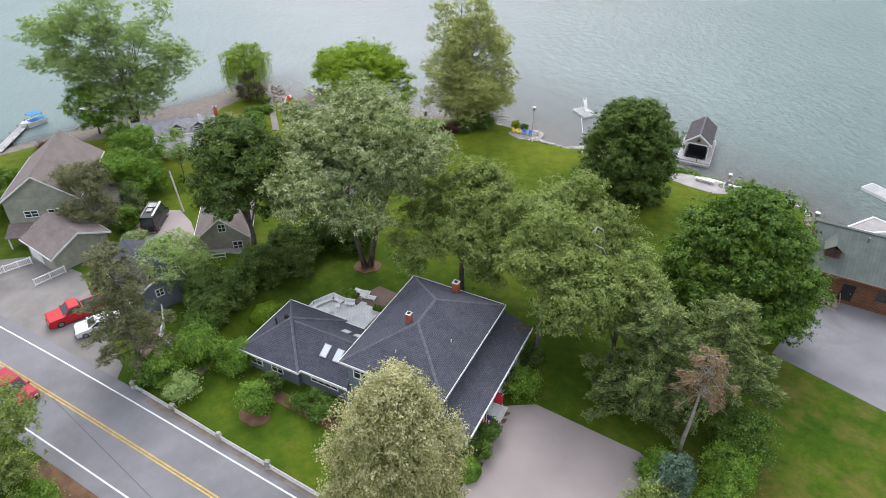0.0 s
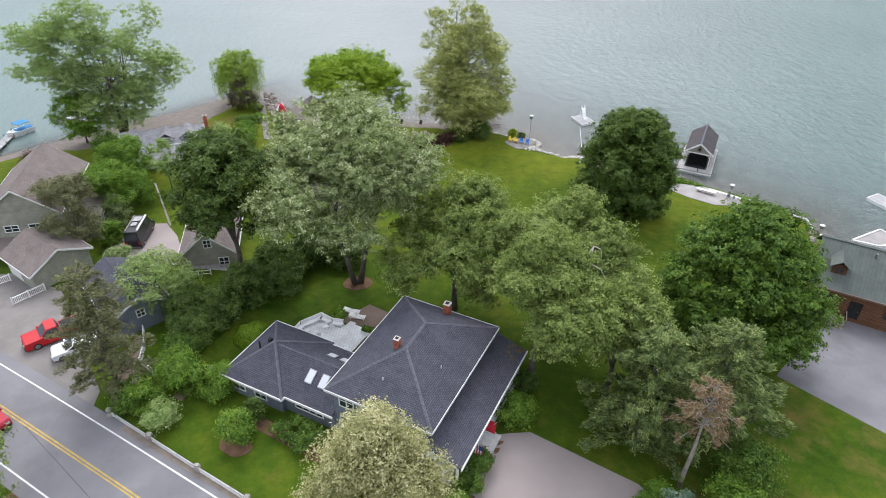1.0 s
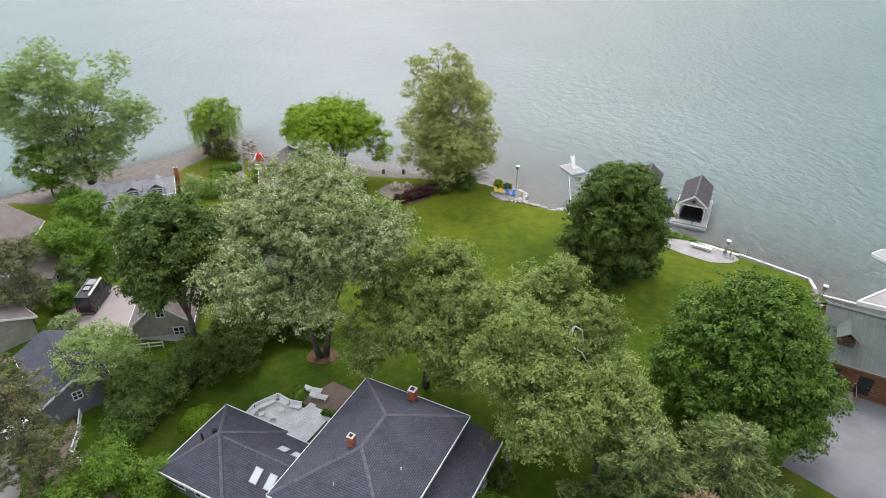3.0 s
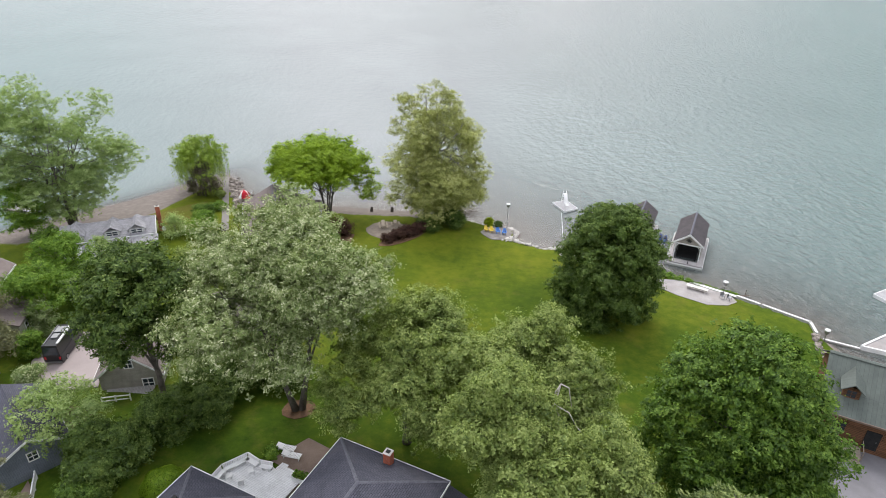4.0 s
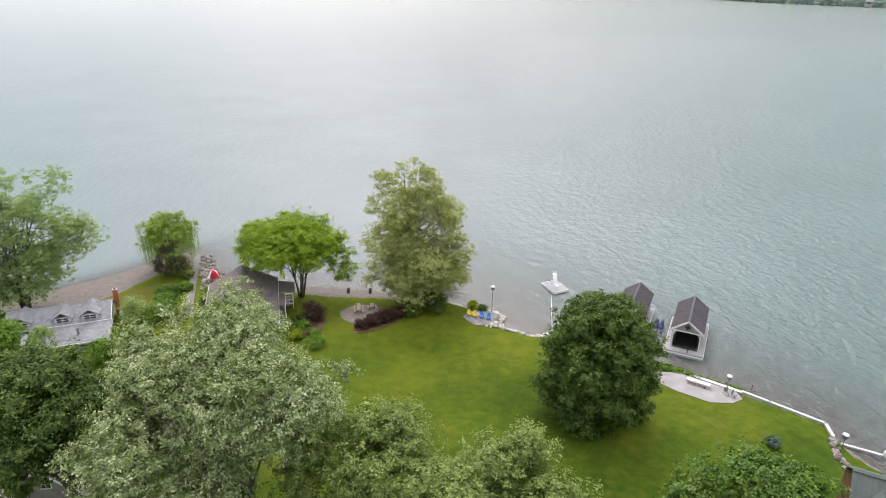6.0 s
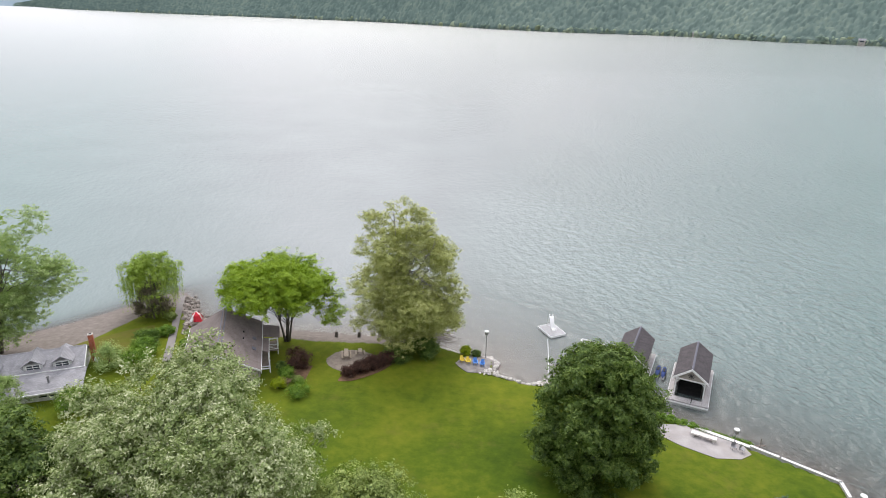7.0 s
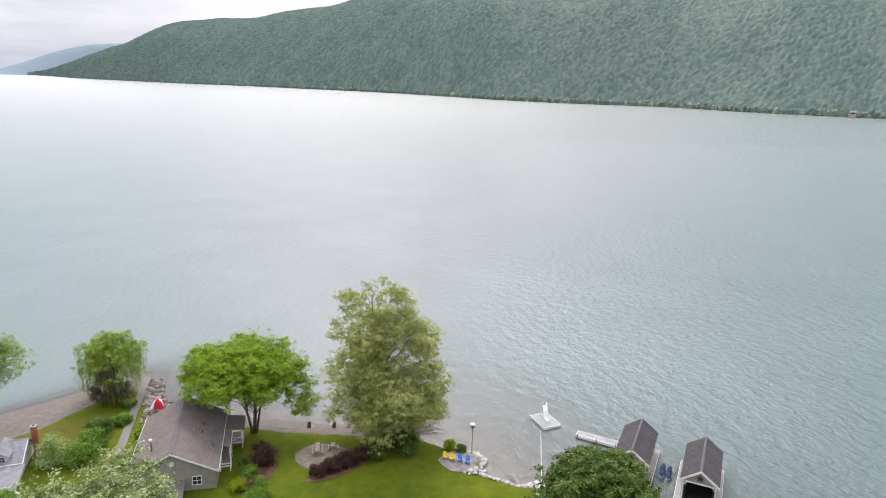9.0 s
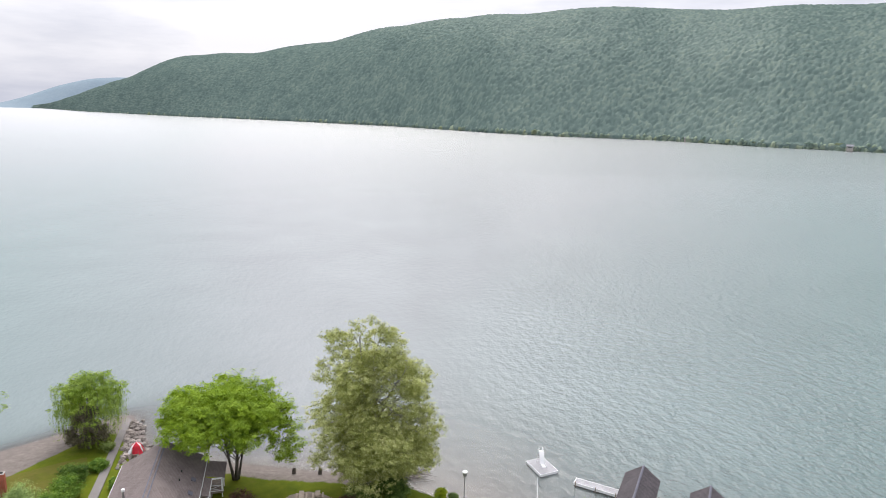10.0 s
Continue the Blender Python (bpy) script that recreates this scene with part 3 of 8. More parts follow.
def ground_z(x, y):
    x, y = np.asarray(x, float), np.asarray(y, float)
    d = inland(x, y)
    bank = np.interp(x, [-60, -36, -28, 6, 9], [7.0, 6.0, 4.0, 3.0, 1.0])
    h = np.where(d < bank, 0.9 * d / bank, 0.9 + 0.07 * np.maximum(d - bank, 0))
    h = np.where(h > 4.4, 4.4 + 0.9 * (1 - np.exp(-np.maximum(h - 4.4, 0) / 0.9)), h)
    h = h - 1.6 * smooth01(-26, -36, x) * smooth01(18, 35, d) * smooth01(63, 71, y)
    far = np.hypot(x - 10, y - 60)
    h = h + 60 * smooth01(250, 3000, far) * (d > 0)
    return np.where(d < 0, np.maximum(-0.14 * -d, -7.0), h)


def gz(x, y):
    return float(ground_z(np.array([x]), np.array([y]))[0])


def grid_lines(lo, hi, step, reach):
    out, s, v = [], step, hi
    mid = list(np.arange(lo, hi + 1e-6, step))
    while v < reach:
        s *= 1.45
        v += s
        out.append(v)
    down, s, v = [], step, lo
    while v > -reach:
        s *= 1.45
        v -= s
        down.append(v)
    return np.array(down[::-1] + mid + out)


def sheet(name, xs, ys, zfun, material, attr, afun):
    gx, gy = np.meshgrid(xs, ys)
    z = zfun(gx, gy)
    n = len(xs)
    i = np.arange(len(ys) - 1)[:, None] * n + np.arange(n - 1)[None]
    quads = np.stack([i, i + 1, i + n + 1, i + n], -1).reshape(-1, 4)
    me = raw_mesh(name, np.stack([gx, gy, z], -1).reshape(-1, 3), quads, material, smooth=True)
    at = me.attributes.new(attr, "FLOAT", "POINT")
    at.data.foreach_set("value", afun(gx, gy).astype(np.float32).ravel())
    return new(name, me)


def shore_mark(x, y):
    d = inland(x, y)
    wide = np.interp(x, [-66, -60, -50, -44, -40, -36, -30, -26, -10, 4, 8, 60], [3.0, 8.0, 11.0, 11.0, 7.0, 3.5, 2.5, 3.0, 4.5, 3.5, 0.7, 0.7])
    return np.clip(0.5 + (wide - d) / 3.0, 0, 1)


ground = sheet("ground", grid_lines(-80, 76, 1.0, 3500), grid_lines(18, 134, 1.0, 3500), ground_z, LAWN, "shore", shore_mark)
tagged(ground, "mown green lawn sloping down to a shingle shore", "ground", kind="structure")
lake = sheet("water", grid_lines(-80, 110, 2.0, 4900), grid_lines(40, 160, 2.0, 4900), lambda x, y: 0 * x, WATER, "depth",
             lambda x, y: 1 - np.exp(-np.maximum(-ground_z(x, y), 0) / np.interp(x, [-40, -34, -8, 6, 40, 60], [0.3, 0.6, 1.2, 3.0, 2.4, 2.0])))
tagged(lake, "rippled blue-green lake under a pale overcast sky", "water", kind="structure")


def draped(name, outline, lift, material, label, kind="structure", category="", step=0.8, parent=None):
    """A convex patch laid over the ground."""
    bm = bmesh.new()
    xs, ys = [p[0] for p in outline], [p[1] for p in outline]
    nx, ny = int((max(xs) - min(xs)) / step) + 2, int((max(ys) - min(ys)) / step) + 2
    grid = [[bm.verts.new((min(xs) - 0.1 + i * step, min(ys) - 0.1 + j * step, 0)) for i in range(nx + 1)] for j in range(ny + 1)]
    for j in range(ny):
        for i in range(nx):
            bm.faces.new((grid[j][i], grid[j][i + 1], grid[j + 1][i + 1], grid[j + 1][i]))
    cx, cy = sum(xs) / len(xs), sum(ys) / len(ys)
    for (ax, ay), (bx, by) in zip(outline, outline[1:] + outline[:1]):
        nrm = Vector((by - ay, ax - bx, 0))
        if nrm.dot(Vector((cx - ax, cy - ay, 0))) > 0:
            nrm = -nrm
        bmesh.ops.bisect_plane(bm, geom=bm.verts[:] + bm.edges[:] + bm.faces[:], plane_co=(ax, ay, 0), plane_no=nrm, clear_outer=True)
    co = np.array([v.co[:] for v in bm.verts])
    z = ground_z(co[:, 0], co[:, 1])
    for v, h in zip(bm.verts, z):
        v.co.z = h + lift
    # a skirt gives the patch its edge
    rim = [e for e in bm.edges if len(e.link_faces) == 1]
    got = bmesh.ops.extrude_edge_only(bm, edges=rim)
    for v in (g for g in got["geom"] if isinstance(g, bmesh.types.BMVert)):
        v.co.z -= lift + 0.12
    bmesh.ops.recalc_face_normals(bm, faces=bm.faces)
    me = bpy.data.meshes.new(name)
    bm.to_mesh(me)
    bm.free()
    me.materials.append(material)
    ob = new(name, me)
    if parent:
        ob.parent = parent
        return tagged(ob, label)
    return tagged(ob, label, category or name, kind=kind)


def blob_outline(cx, cy, rx, ry, rz=0.0, n=18, seed=1, rough=0.06):
    rng = random.Random(seed)
    out = []
    for k in range(n):
        a = 2 * math.pi * k / n
        q = 1 + rng.uniform(-rough, rough)
        x, y = rx * q * math.cos(a), ry * q * math.sin(a)
        out.append((cx + x * math.cos(rz) - y * math.sin(rz), cy + x * math.sin(rz) + y * math.cos(rz)))
    return out


# road: direction along the yellow line, offset to its right
RD = Vector((21.7, -12.1)).normalized()
RN = Vector((-RD.y, RD.x))                      # towards the house
R0 = Vector((-38.1, 42.8))


def road_pt(s, o):
    p = R0 + RD * s + RN * o
    return (p.x, p.y)


def road_strip(name, s0, s1, o0, o1, lift, material, label, parent=None):
    return draped(name, [road_pt(s0, o0), road_pt(s1, o0), road_pt(s1, o1), road_pt(s0, o1)], lift, material, label, step=2.0, parent=parent)


road = road_strip("road", -90, 110, -4.6, 4.3, 0.05, ASPHALT, "grey two-lane asphalt road with worn tyre tracks")
road_strip("edge_line", -90, 110, 3.12, 3.26, 0.056, WHITE_LINE, "white edge line", road)
road_strip("edge_line", -90, 110, -3.56, -3.42, 0.056, WHITE_LINE, "white edge line", road)
road_strip("centre_line", -90, 110, 0.06, 0.19, 0.056, YELLOW_LINE, "yellow centre line", road)
road_strip("centre_line", -90, 110, -0.19, -0.06, 0.056, YELLOW_LINE, "yellow centre line", road)
draped("verge", [road_pt(12, 3.75), road_pt(60, 3.75), road_pt(60, 4.5), road_pt(12, 4.5)], 0.06, BROWN_GRAVEL, "gritty brown strip between road and fence")
draped("parking_apron", [(-56, 62.5), (-50, 54), road_pt(10, 4.2), (-29.5, 44.5), (-29.8, 47), (-38, 58.5), (-42, 60.5), (-49, 64)], 0.04, APRON, "worn grey-brown asphalt parking apron beside the road")
draped("driveway", [(6.4, 40.9), (9.8, 41.3), (18.2, 36.4), (21.5, 31), (17, 24.5), (6, 24.5), (2.6, 31.5)], 0.04, DRIVE, "pale pinkish-grey asphalt driveway in front of the house")
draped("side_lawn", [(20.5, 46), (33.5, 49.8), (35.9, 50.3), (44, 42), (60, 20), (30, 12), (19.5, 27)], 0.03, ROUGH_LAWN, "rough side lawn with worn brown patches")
draped("driveway", [(35.5, 50.5), (44, 42), (70, 38), (80, 52), (60, 60), (47, 60.5), (42, 57.5)], 0.045, ASPHALT, "grey asphalt driveway beside the neighbouring house")
draped("driveway", [(6, 24.55), (17, 24.55), (19.0, 15.9), (6, 23.2)], 0.042, DRIVE, "pale pinkish-grey driveway mouth at the road")
draped("driveway", [(-41.2, 72.0), (-38.4, 66.0), (-36.0, 64.6), (-29.5, 65.0), (-31.4, 70.0), (-33.5, 74.0), (-36.4, 77.8), (-40.4, 77.8)], 0.1, DRIVE, "grey-brown driveway with a parked van")
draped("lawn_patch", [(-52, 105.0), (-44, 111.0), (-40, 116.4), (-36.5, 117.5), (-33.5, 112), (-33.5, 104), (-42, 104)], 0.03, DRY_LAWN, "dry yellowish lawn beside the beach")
draped("path", [(-22.6, 44.0), (-21.7, 43.6), (-19.6, 47.6), (-20.5, 48.2)], 0.04, BROWN_PAVE, "brown earth path between shrubs")
draped("path", [(-28.6, 45.4), (-27.4, 45.0), (-28.0, 51.0), (-29.4, 52.5)], 0.05, BROWN_PAVE, "brown brick path behind a white rail")

# thin dark line laid on the asphalt in place of an overhead wire
draped("wire_line", [(-35.1, 41.13), (-35.1, 41.04), (-18.4, 28.25), (-18.4, 28.34)], 0.054, WIRE_LINE, "thin dark line laid on the road for an overhead wire", parent=road)
# bank behind the far verge, below the near corner
draped("verge", [road_pt(10, -4.5), road_pt(45, -4.5), road_pt(45, -6.2), road_pt(10, -6.2)], 0.03, SOIL, "bare brown earth along the far edge of the road")

# ---- far shore and hills ----
EYE0 = Vector((13.0, 36.0, 0))


def hill(name, az, shore_d, ridge_d, ridge_z, material, label, nfrac=22, nslope=1.0, step=0.6, rough=9.0):
    a = np.arange(az[0], az[-1] + 1e-6, step)
    s, r, z = np.interp(a, az, shore_d), np.interp(a, az, ridge_d), np.interp(a, az, ridge_z)
    k = np.ones(5) / 5
    z, r = np.convolve(np.pad(z, 2, "edge"), k, "valid"), np.convolve(np.pad(r, 2, "edge"), k, "valid")
    f = np.linspace(0, 1.35, nfrac)
    rows = []
    for i, ff in enumerate(f):
        d = s + (r - s) * ff
        h = -1.0 + z * (np.sin(min(ff, 1) * math.pi / 2) ** nslope if ff <= 1 else 1 - 0.5 * (ff - 1))
        x, y = EYE0.x + d * np.sin(np.radians(a)), EYE0.y + d * np.cos(np.radians(a))
        w = np.array([noise.noise((px / 160, py / 160, 3.1)) for px, py in zip(x, y)])
        rows.append(np.stack([x, y, h + rough * w * min(ff * 3, 1) * (1 if ff < 1 else 0.5)], -1))
    v = np.array(rows)
    n = len(a)
    i = np.arange(nfrac - 1)[:, None] * n + np.arange(n - 1)[None]
    quads = np.stack([i, i + n, i + n + 1, i + 1], -1).reshape(-1, 4)[:, ::-1]
    ob = new(name, raw_mesh(name, v.reshape(-1, 3), quads, material, smooth=True))
    tagged(ob, label, "hill", kind="structure")
    return v


# the hillside green is blued and paled to carry the haze over the lake
HAZED_WOODS = leaf_mat("hazed_far_woodland", (0.08, 0.125, 0.11), (0.115, 0.17, 0.148), (0.16, 0.225, 0.18), 0.12, 0.15, 0.8)
# pale blue base colour holds the haze in front of the most distant hills
HAZED_FAR_WOODS = surface("hazed_distant_woodland", (0.2, 0.26, 0.3), (0.24, 0.3, 0.34), 0.01, 0.08, 0.95, 0.4, 2.0, spec=0.1)
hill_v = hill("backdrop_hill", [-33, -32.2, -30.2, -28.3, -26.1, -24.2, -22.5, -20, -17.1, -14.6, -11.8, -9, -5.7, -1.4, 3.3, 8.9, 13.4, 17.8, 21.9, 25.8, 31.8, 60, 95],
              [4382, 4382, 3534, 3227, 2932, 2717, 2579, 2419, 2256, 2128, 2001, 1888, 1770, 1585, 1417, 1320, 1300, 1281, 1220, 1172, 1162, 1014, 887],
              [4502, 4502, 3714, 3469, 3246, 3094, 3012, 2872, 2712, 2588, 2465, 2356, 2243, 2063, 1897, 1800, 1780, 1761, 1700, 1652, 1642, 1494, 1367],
              [2, 18, 63, 117, 153, 203, 239, 240, 231, 250, 261, 280, 303, 306, 300, 299, 302, 285, 279, 273, 268, 281, 286], HAZED_WOODS, "long wooded hill across the lake, haze tinted into its colour")
hill("backdrop_hill_far", [-36, -34.4, -33.3, -32.4, -30.9, -29.7, -28.2, -26.2, -22], [4500] * 9, [4780] * 9, [2, 37, 60, 102, 141, 179, 198, 201, 191], HAZED_FAR_WOODS, "distant wooded hill at the end of the lake, bluish with haze put into its colour", rough=3)
hill("backdrop_hill_side", [-120, -100, -80, -60, -48, -42], [900, 1500, 2300, 3400, 4500, 4600], [1500, 2200, 3000, 4000, 4750, 4800], [200, 220, 200, 150, 40, 6], HAZED_FAR_WOODS, "distant wooded hill along the lake, coloured with bluish haze", rough=6)


def far_crowns(n, seed, small, large, material):
    """Tree crowns along the foot of the hill, joined."""
    rng = np.random.default_rng(seed)
    nu = 5
    ring = [(1.0, 0.0), (0.72, 0.7)]
    tmpl = np.array([(r * math.cos(2 * math.pi * (k + 0.5 * q) / nu), r * math.sin(2 * math.pi * (k + 0.5 * q) / nu), z) for q, (r, z) in enumerate(ring) for k in range(nu)] + [(0, 0, 1.0)])
    tri = []
    for q in range(1):
        for k in range(nu):
            a, b = q * nu + k, q * nu + (k + 1) % nu
            tri += [(a, b, b + nu), (a, b + nu, a + nu)]
    tri += [(nu + k, nu + (k + 1) % nu, 2 * nu) for k in range(nu)]
    tri = np.array(tri)
    rows, cols = hill_v.shape[:2]
    # more trees where the slope is near
    w = np.repeat(np.hypot(hill_v[0, :, 0], hill_v[0, :, 1])[None], rows, 0) ** -1.2
    w[17:] *= 0.15
    w[1:] = 0
    w[:, 110:] *= 0.1
    pick = rng.choice(rows * cols, n, p=(w / w.sum()).ravel())
    i, j = np.clip(pick // cols, 0, rows - 2), np.clip(pick % cols, 0, cols - 2)
    fi, fj = rng.random(n) * 0.2, rng.random(n)
    q = lambda a, b: hill_v[a, b]
    base = (q(i, j) * ((1 - fi) * (1 - fj))[:, None] + q(i + 1, j) * (fi * (1 - fj))[:, None] + q(i, j + 1) * ((1 - fi) * fj)[:, None] + q(i + 1, j + 1) * (fi * fj)[:, None])
    r = rng.uniform(small, large, n)
    v = tmpl[None] * (1 + rng.uniform(-0.28, 0.28, (n, len(tmpl), 3)))
    v = v * np.stack([r, r, r * rng.uniform(1.0, 1.6, n)], -1)[:, None] + base[:, None] - np.array([0, 0, 0.3])
    f = tri[None] + (np.arange(n) * len(tmpl))[:, None, None]
    return raw_mesh("far_shore_trees", v.reshape(-1, 3), f.reshape(-1, 3), material, smooth=True)


# crown colours take the same bluish haze as the hill below them
L_FAR_HAZED = leaf_mat("hazed_tree_crowns", (0.075, 0.115, 0.104), (0.112, 0.162, 0.143), (0.165, 0.215, 0.175), 0.014, 0.15, 0.4, "tone")
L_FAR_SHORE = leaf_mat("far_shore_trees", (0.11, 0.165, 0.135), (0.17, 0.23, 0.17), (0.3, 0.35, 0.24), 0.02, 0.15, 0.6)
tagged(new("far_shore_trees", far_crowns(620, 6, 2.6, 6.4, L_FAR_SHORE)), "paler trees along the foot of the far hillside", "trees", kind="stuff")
L_FAR_GOLD = leaf_mat("far_golden_trees", (0.14, 0.18, 0.11), (0.21, 0.25, 0.14), (0.3, 0.33, 0.2), 0.02, 0.15, 0.6)
tagged(new("far_golden_trees", far_crowns(26, 16, 4.0, 8.0, L_FAR_GOLD)), "yellow-green trees on the far waterside", "trees", kind="stuff")


def far_canopy(seed):
    """The wood's canopy as one sheet: a rounded crown for each tree, standing over the hillside."""
    rng = np.random.default_rng(seed)
    az, row = np.arange(-32.9, 37, 0.1), np.concatenate([[0.0, 0.0], np.linspace(0.05, 17.6, 210)])
    cj, ri = (az + 33) / 0.6, row
    j, i = np.floor(cj).astype(int), np.floor(ri).astype(int)
    fj, fi = (cj - j)[None, :, None], (ri - i)[:, None, None]
    q = lambda a, b: hill_v[np.ix_(a, b)]
    p = q(i, j) * (1 - fi) * (1 - fj) + q(i + 1, j) * fi * (1 - fj) + q(i, j + 1) * (1 - fi) * fj + q(i + 1, j + 1) * fi * fj
    cell = 5.8
    gx, gy = np.floor(p[..., 0] / cell).astype(int), np.floor(p[..., 1] / cell).astype(int)
    table = rng.random((4, 4096))
    best, tone = np.zeros(gx.shape), np.zeros(gx.shape)
    for dx in (-1, 0, 1):
        for dy in (-1, 0, 1):
            key = ((gx + dx) * 73856093 ^ (gy + dy) * 19349663) % 4096
            cx, cy = (gx + dx + table[0][key]) * cell, (gy + dy + table[1][key]) * cell
            d2 = (p[..., 0] - cx) ** 2 + (p[..., 1] - cy) ** 2
            h = (1.6 + 2.6 * table[2][key]) * np.maximum(1 - d2 / 20.0, 0)
            tone = np.where(h > best, table[3][key], tone)
            best = np.maximum(best, h)
    p[..., 2] += 4.0 + best + rng.uniform(-0.55, 0.55, best.shape)
    p[0, :, 2] = -1.0
    n = len(az)
    k = np.arange(len(row) - 1)[:, None] * n + np.arange(n - 1)[None]
    quads = np.stack([k, k + 1, k + n + 1, k + n], -1).reshape(-1, 4)
    me = raw_mesh("far_woods", p.reshape(-1, 3), quads, L_FAR_HAZED, smooth=True)
    at = me.attributes.new("tone", "FLOAT", "POINT")
    at.data.foreach_set("value", tone.astype(np.float32).ravel())
    return me


tagged(new("far_woods", far_canopy(5)), "dense broadleaf woods covering the far hillside, haze tinted into the leaves", "trees", kind="stuff")


def far_cottage(az, back, w, d, h, wall, roof, label):
    rng_s = float(np.interp(az, [-29.5, -17.3, -5.6, 4, 15, 28, 34], [3500, 2280, 1760, 1480, 1300, 1160, 1120])) + back - 12
    x, y = EYE0.x + rng_s * math.sin(radians(az)), EYE0.y + rng_s * math.cos(radians(az))
    c = thing("lakeside_cottage", (x, y, 2.0 + back * 0.1), label, "house", "cottages on the far shore", rz=-az)
    part("wall", Build().block(-w / 2, w / 2, -d / 2, d / 2, -4, h), wall, c)
    r = Build()
    for s in (-1, 1):
        r.slab([(-w / 2 - 0.5, s * (d / 2 + 0.5), h - 0.3), (w / 2 + 0.5, s * (d / 2 + 0.5), h - 0.3), (w / 2 + 0.5, 0, h + d * 0.35), (-w / 2 - 0.5, 0, h + d * 0.35)][::s], 0.3)
    part("roof", r, roof, c)
    part("window", Build().block(-w * 0.3, w * 0.3, -d / 2 - 0.05, -d / 2, h * 0.3, h * 0.75), GLASS, c)


for k, (az_c, back) in enumerate([(-23, 14), (-18.6, 14), (-17.2, 10), (-11, 12), (-2, 12), (6.6, 22), (11.5, 12), (14.4, 12), (19.5, 10), (23, 12), (26.4, 12), (31, 14)]):
    far_cottage(az_c, back + 8, 6 + 1.5 * (k % 3), 6, 3 + (k % 2), (WHITE_SIDING, WHITE_SIDING, TAUPE_SIDING)[k % 3], GREY_SHINGLE,
                ("white cottage among the trees on the far shore", "white cottage among the trees on the far shore", "tan cottage among the trees on the far shore")[k % 3])


# ---- trees and shrubs ----
def leaf_mesh(name, p, nrm, size, material, rng, aspect=1.5, along=None):
    """Pointed leaves at p, facing nrm."""
    n = len(p)
    nrm = nrm / np.linalg.norm(nrm, axis=1, keepdims=True)
    t = rng.normal(size=(n, 3)) if along is None else along + rng.normal(size=(n, 3)) * 0.25
    t -= nrm * (t * nrm).sum(1, keepdims=True)
    t /= np.linalg.norm(t, axis=1, keepdims=True) + 1e-9
    b = np.cross(nrm, t)
    s = (np.asarray(size) * rng.uniform(0.6, 1.35, n))[:, None]
    lift = nrm * s * 0.16
    v = np.stack([p - t * s * aspect / 2 + b * s / 2 + lift, p + t * s * aspect / 2, p - t * s * aspect / 2 - b * s / 2 + lift], 1).reshape(-1, 3)
    f = np.arange(n * 3).reshape(-1, 3)[:, ::-1]
    return raw_mesh(name, v, f, material)


PROFILE = {
    "round": lambda h: np.sqrt(np.maximum(1 - (2 * h - 1) ** 2, 0)) ** 0.8,
    "dome": lambda h: np.sqrt(np.maximum(1 - np.maximum((h - 0.3) / 0.7, (0.3 - h) / 0.45) ** 2, 0.02)),
    "egg": lambda h: np.interp(h, [0, 0.15, 0.35, 0.6, 0.85, 1], [0.45, 0.85, 1.0, 0.8, 0.48, 0.12]),
    "umbrella": lambda h: np.interp(h, [0, 0.15, 0.4, 0.65, 0.85, 0.95, 1], [0.9, 1.0, 0.98, 0.88, 0.66, 0.42, 0.2]),
    "spread": lambda h: np.interp(h, [0, 0.2, 0.45, 0.7, 0.9, 1], [0.5, 0.9, 1.0, 0.82, 0.55, 0.25]),
    "poplar": lambda h: np.interp(h, [0, 0.1, 0.35, 0.62, 0.75, 0.88, 1], [0.55, 0.85, 1.02, 0.9, 0.8, 0.5, 0.1]),
    "linden": lambda h: np.interp(h, [0, 0.08, 0.3, 0.6, 0.82, 0.93, 1], [0.62, 0.9, 1.0, 0.96, 0.74, 0.5, 0.2]),
}


def clumps(R, zb, top, shape, count, size, rng, hollow=0.0, rx=1.0):
    """Centres and radii of the leaf clumps that make a crown."""
    h = rng.random(count) ** 0.9
    a = np.arange(count) * 2.39996 + rng.uniform(-0.5, 0.5, count)
    prof = PROFILE[shape](h)
    q = np.where(rng.random(count) < 0.72, rng.uniform(0.72, 1.0, count), rng.uniform(hollow, 0.72, count))
    r = size * R * rng.uniform(0.65, 1.35, count)
    rad = np.maximum(prof * R - r * 0.55, 0.1) * q
    z = zb + (top - zb) * h
    z = np.minimum(z, top - r * 0.7)
    c = np.stack([rad * np.cos(a) * rx, rad * np.sin(a), z], -1)
    return c, r


def lobe_clumps(lobes, count, size, rng):
    """Clumps over the outsides of separate lobes, each (x, y, z, radius, half height)."""
    lb = np.array(lobes, float)
    k = rng.choice(len(lb), count, p=lb[:, 3] ** 2 / (lb[:, 3] ** 2).sum())
    d = rng.normal(size=(count, 3))
    d /= np.linalg.norm(d, axis=1, keepdims=True)
    r = size * lb[k, 3] * rng.uniform(0.55, 1.45, count)
    q = np.where(rng.random(count) < 0.7, rng.uniform(0.75, 1.1, count), rng.uniform(0.2, 0.75, count))
    reach = np.stack([lb[k, 3], lb[k, 3], lb[k, 4]], -1)
    return lb[k, :3] + d * np.maximum(reach - r[:, None] * 0.6, 0.1) * q[:, None], r


def core_leaves(c, r, total, rng):
    """Sparse larger leaves inside the clumps, which close them to the light."""
    k = rng.choice(len(c), total, p=r ** 2 / (r ** 2).sum())
    d = rng.normal(size=(total, 3))
    d *= (rng.uniform(0.15, 0.72, total) / np.linalg.norm(d, axis=1))[:, None]
    return c[k] + d * r[k][:, None] * np.array([1, 1, 0.7]), d + rng.normal(size=(total, 3)) * 0.3


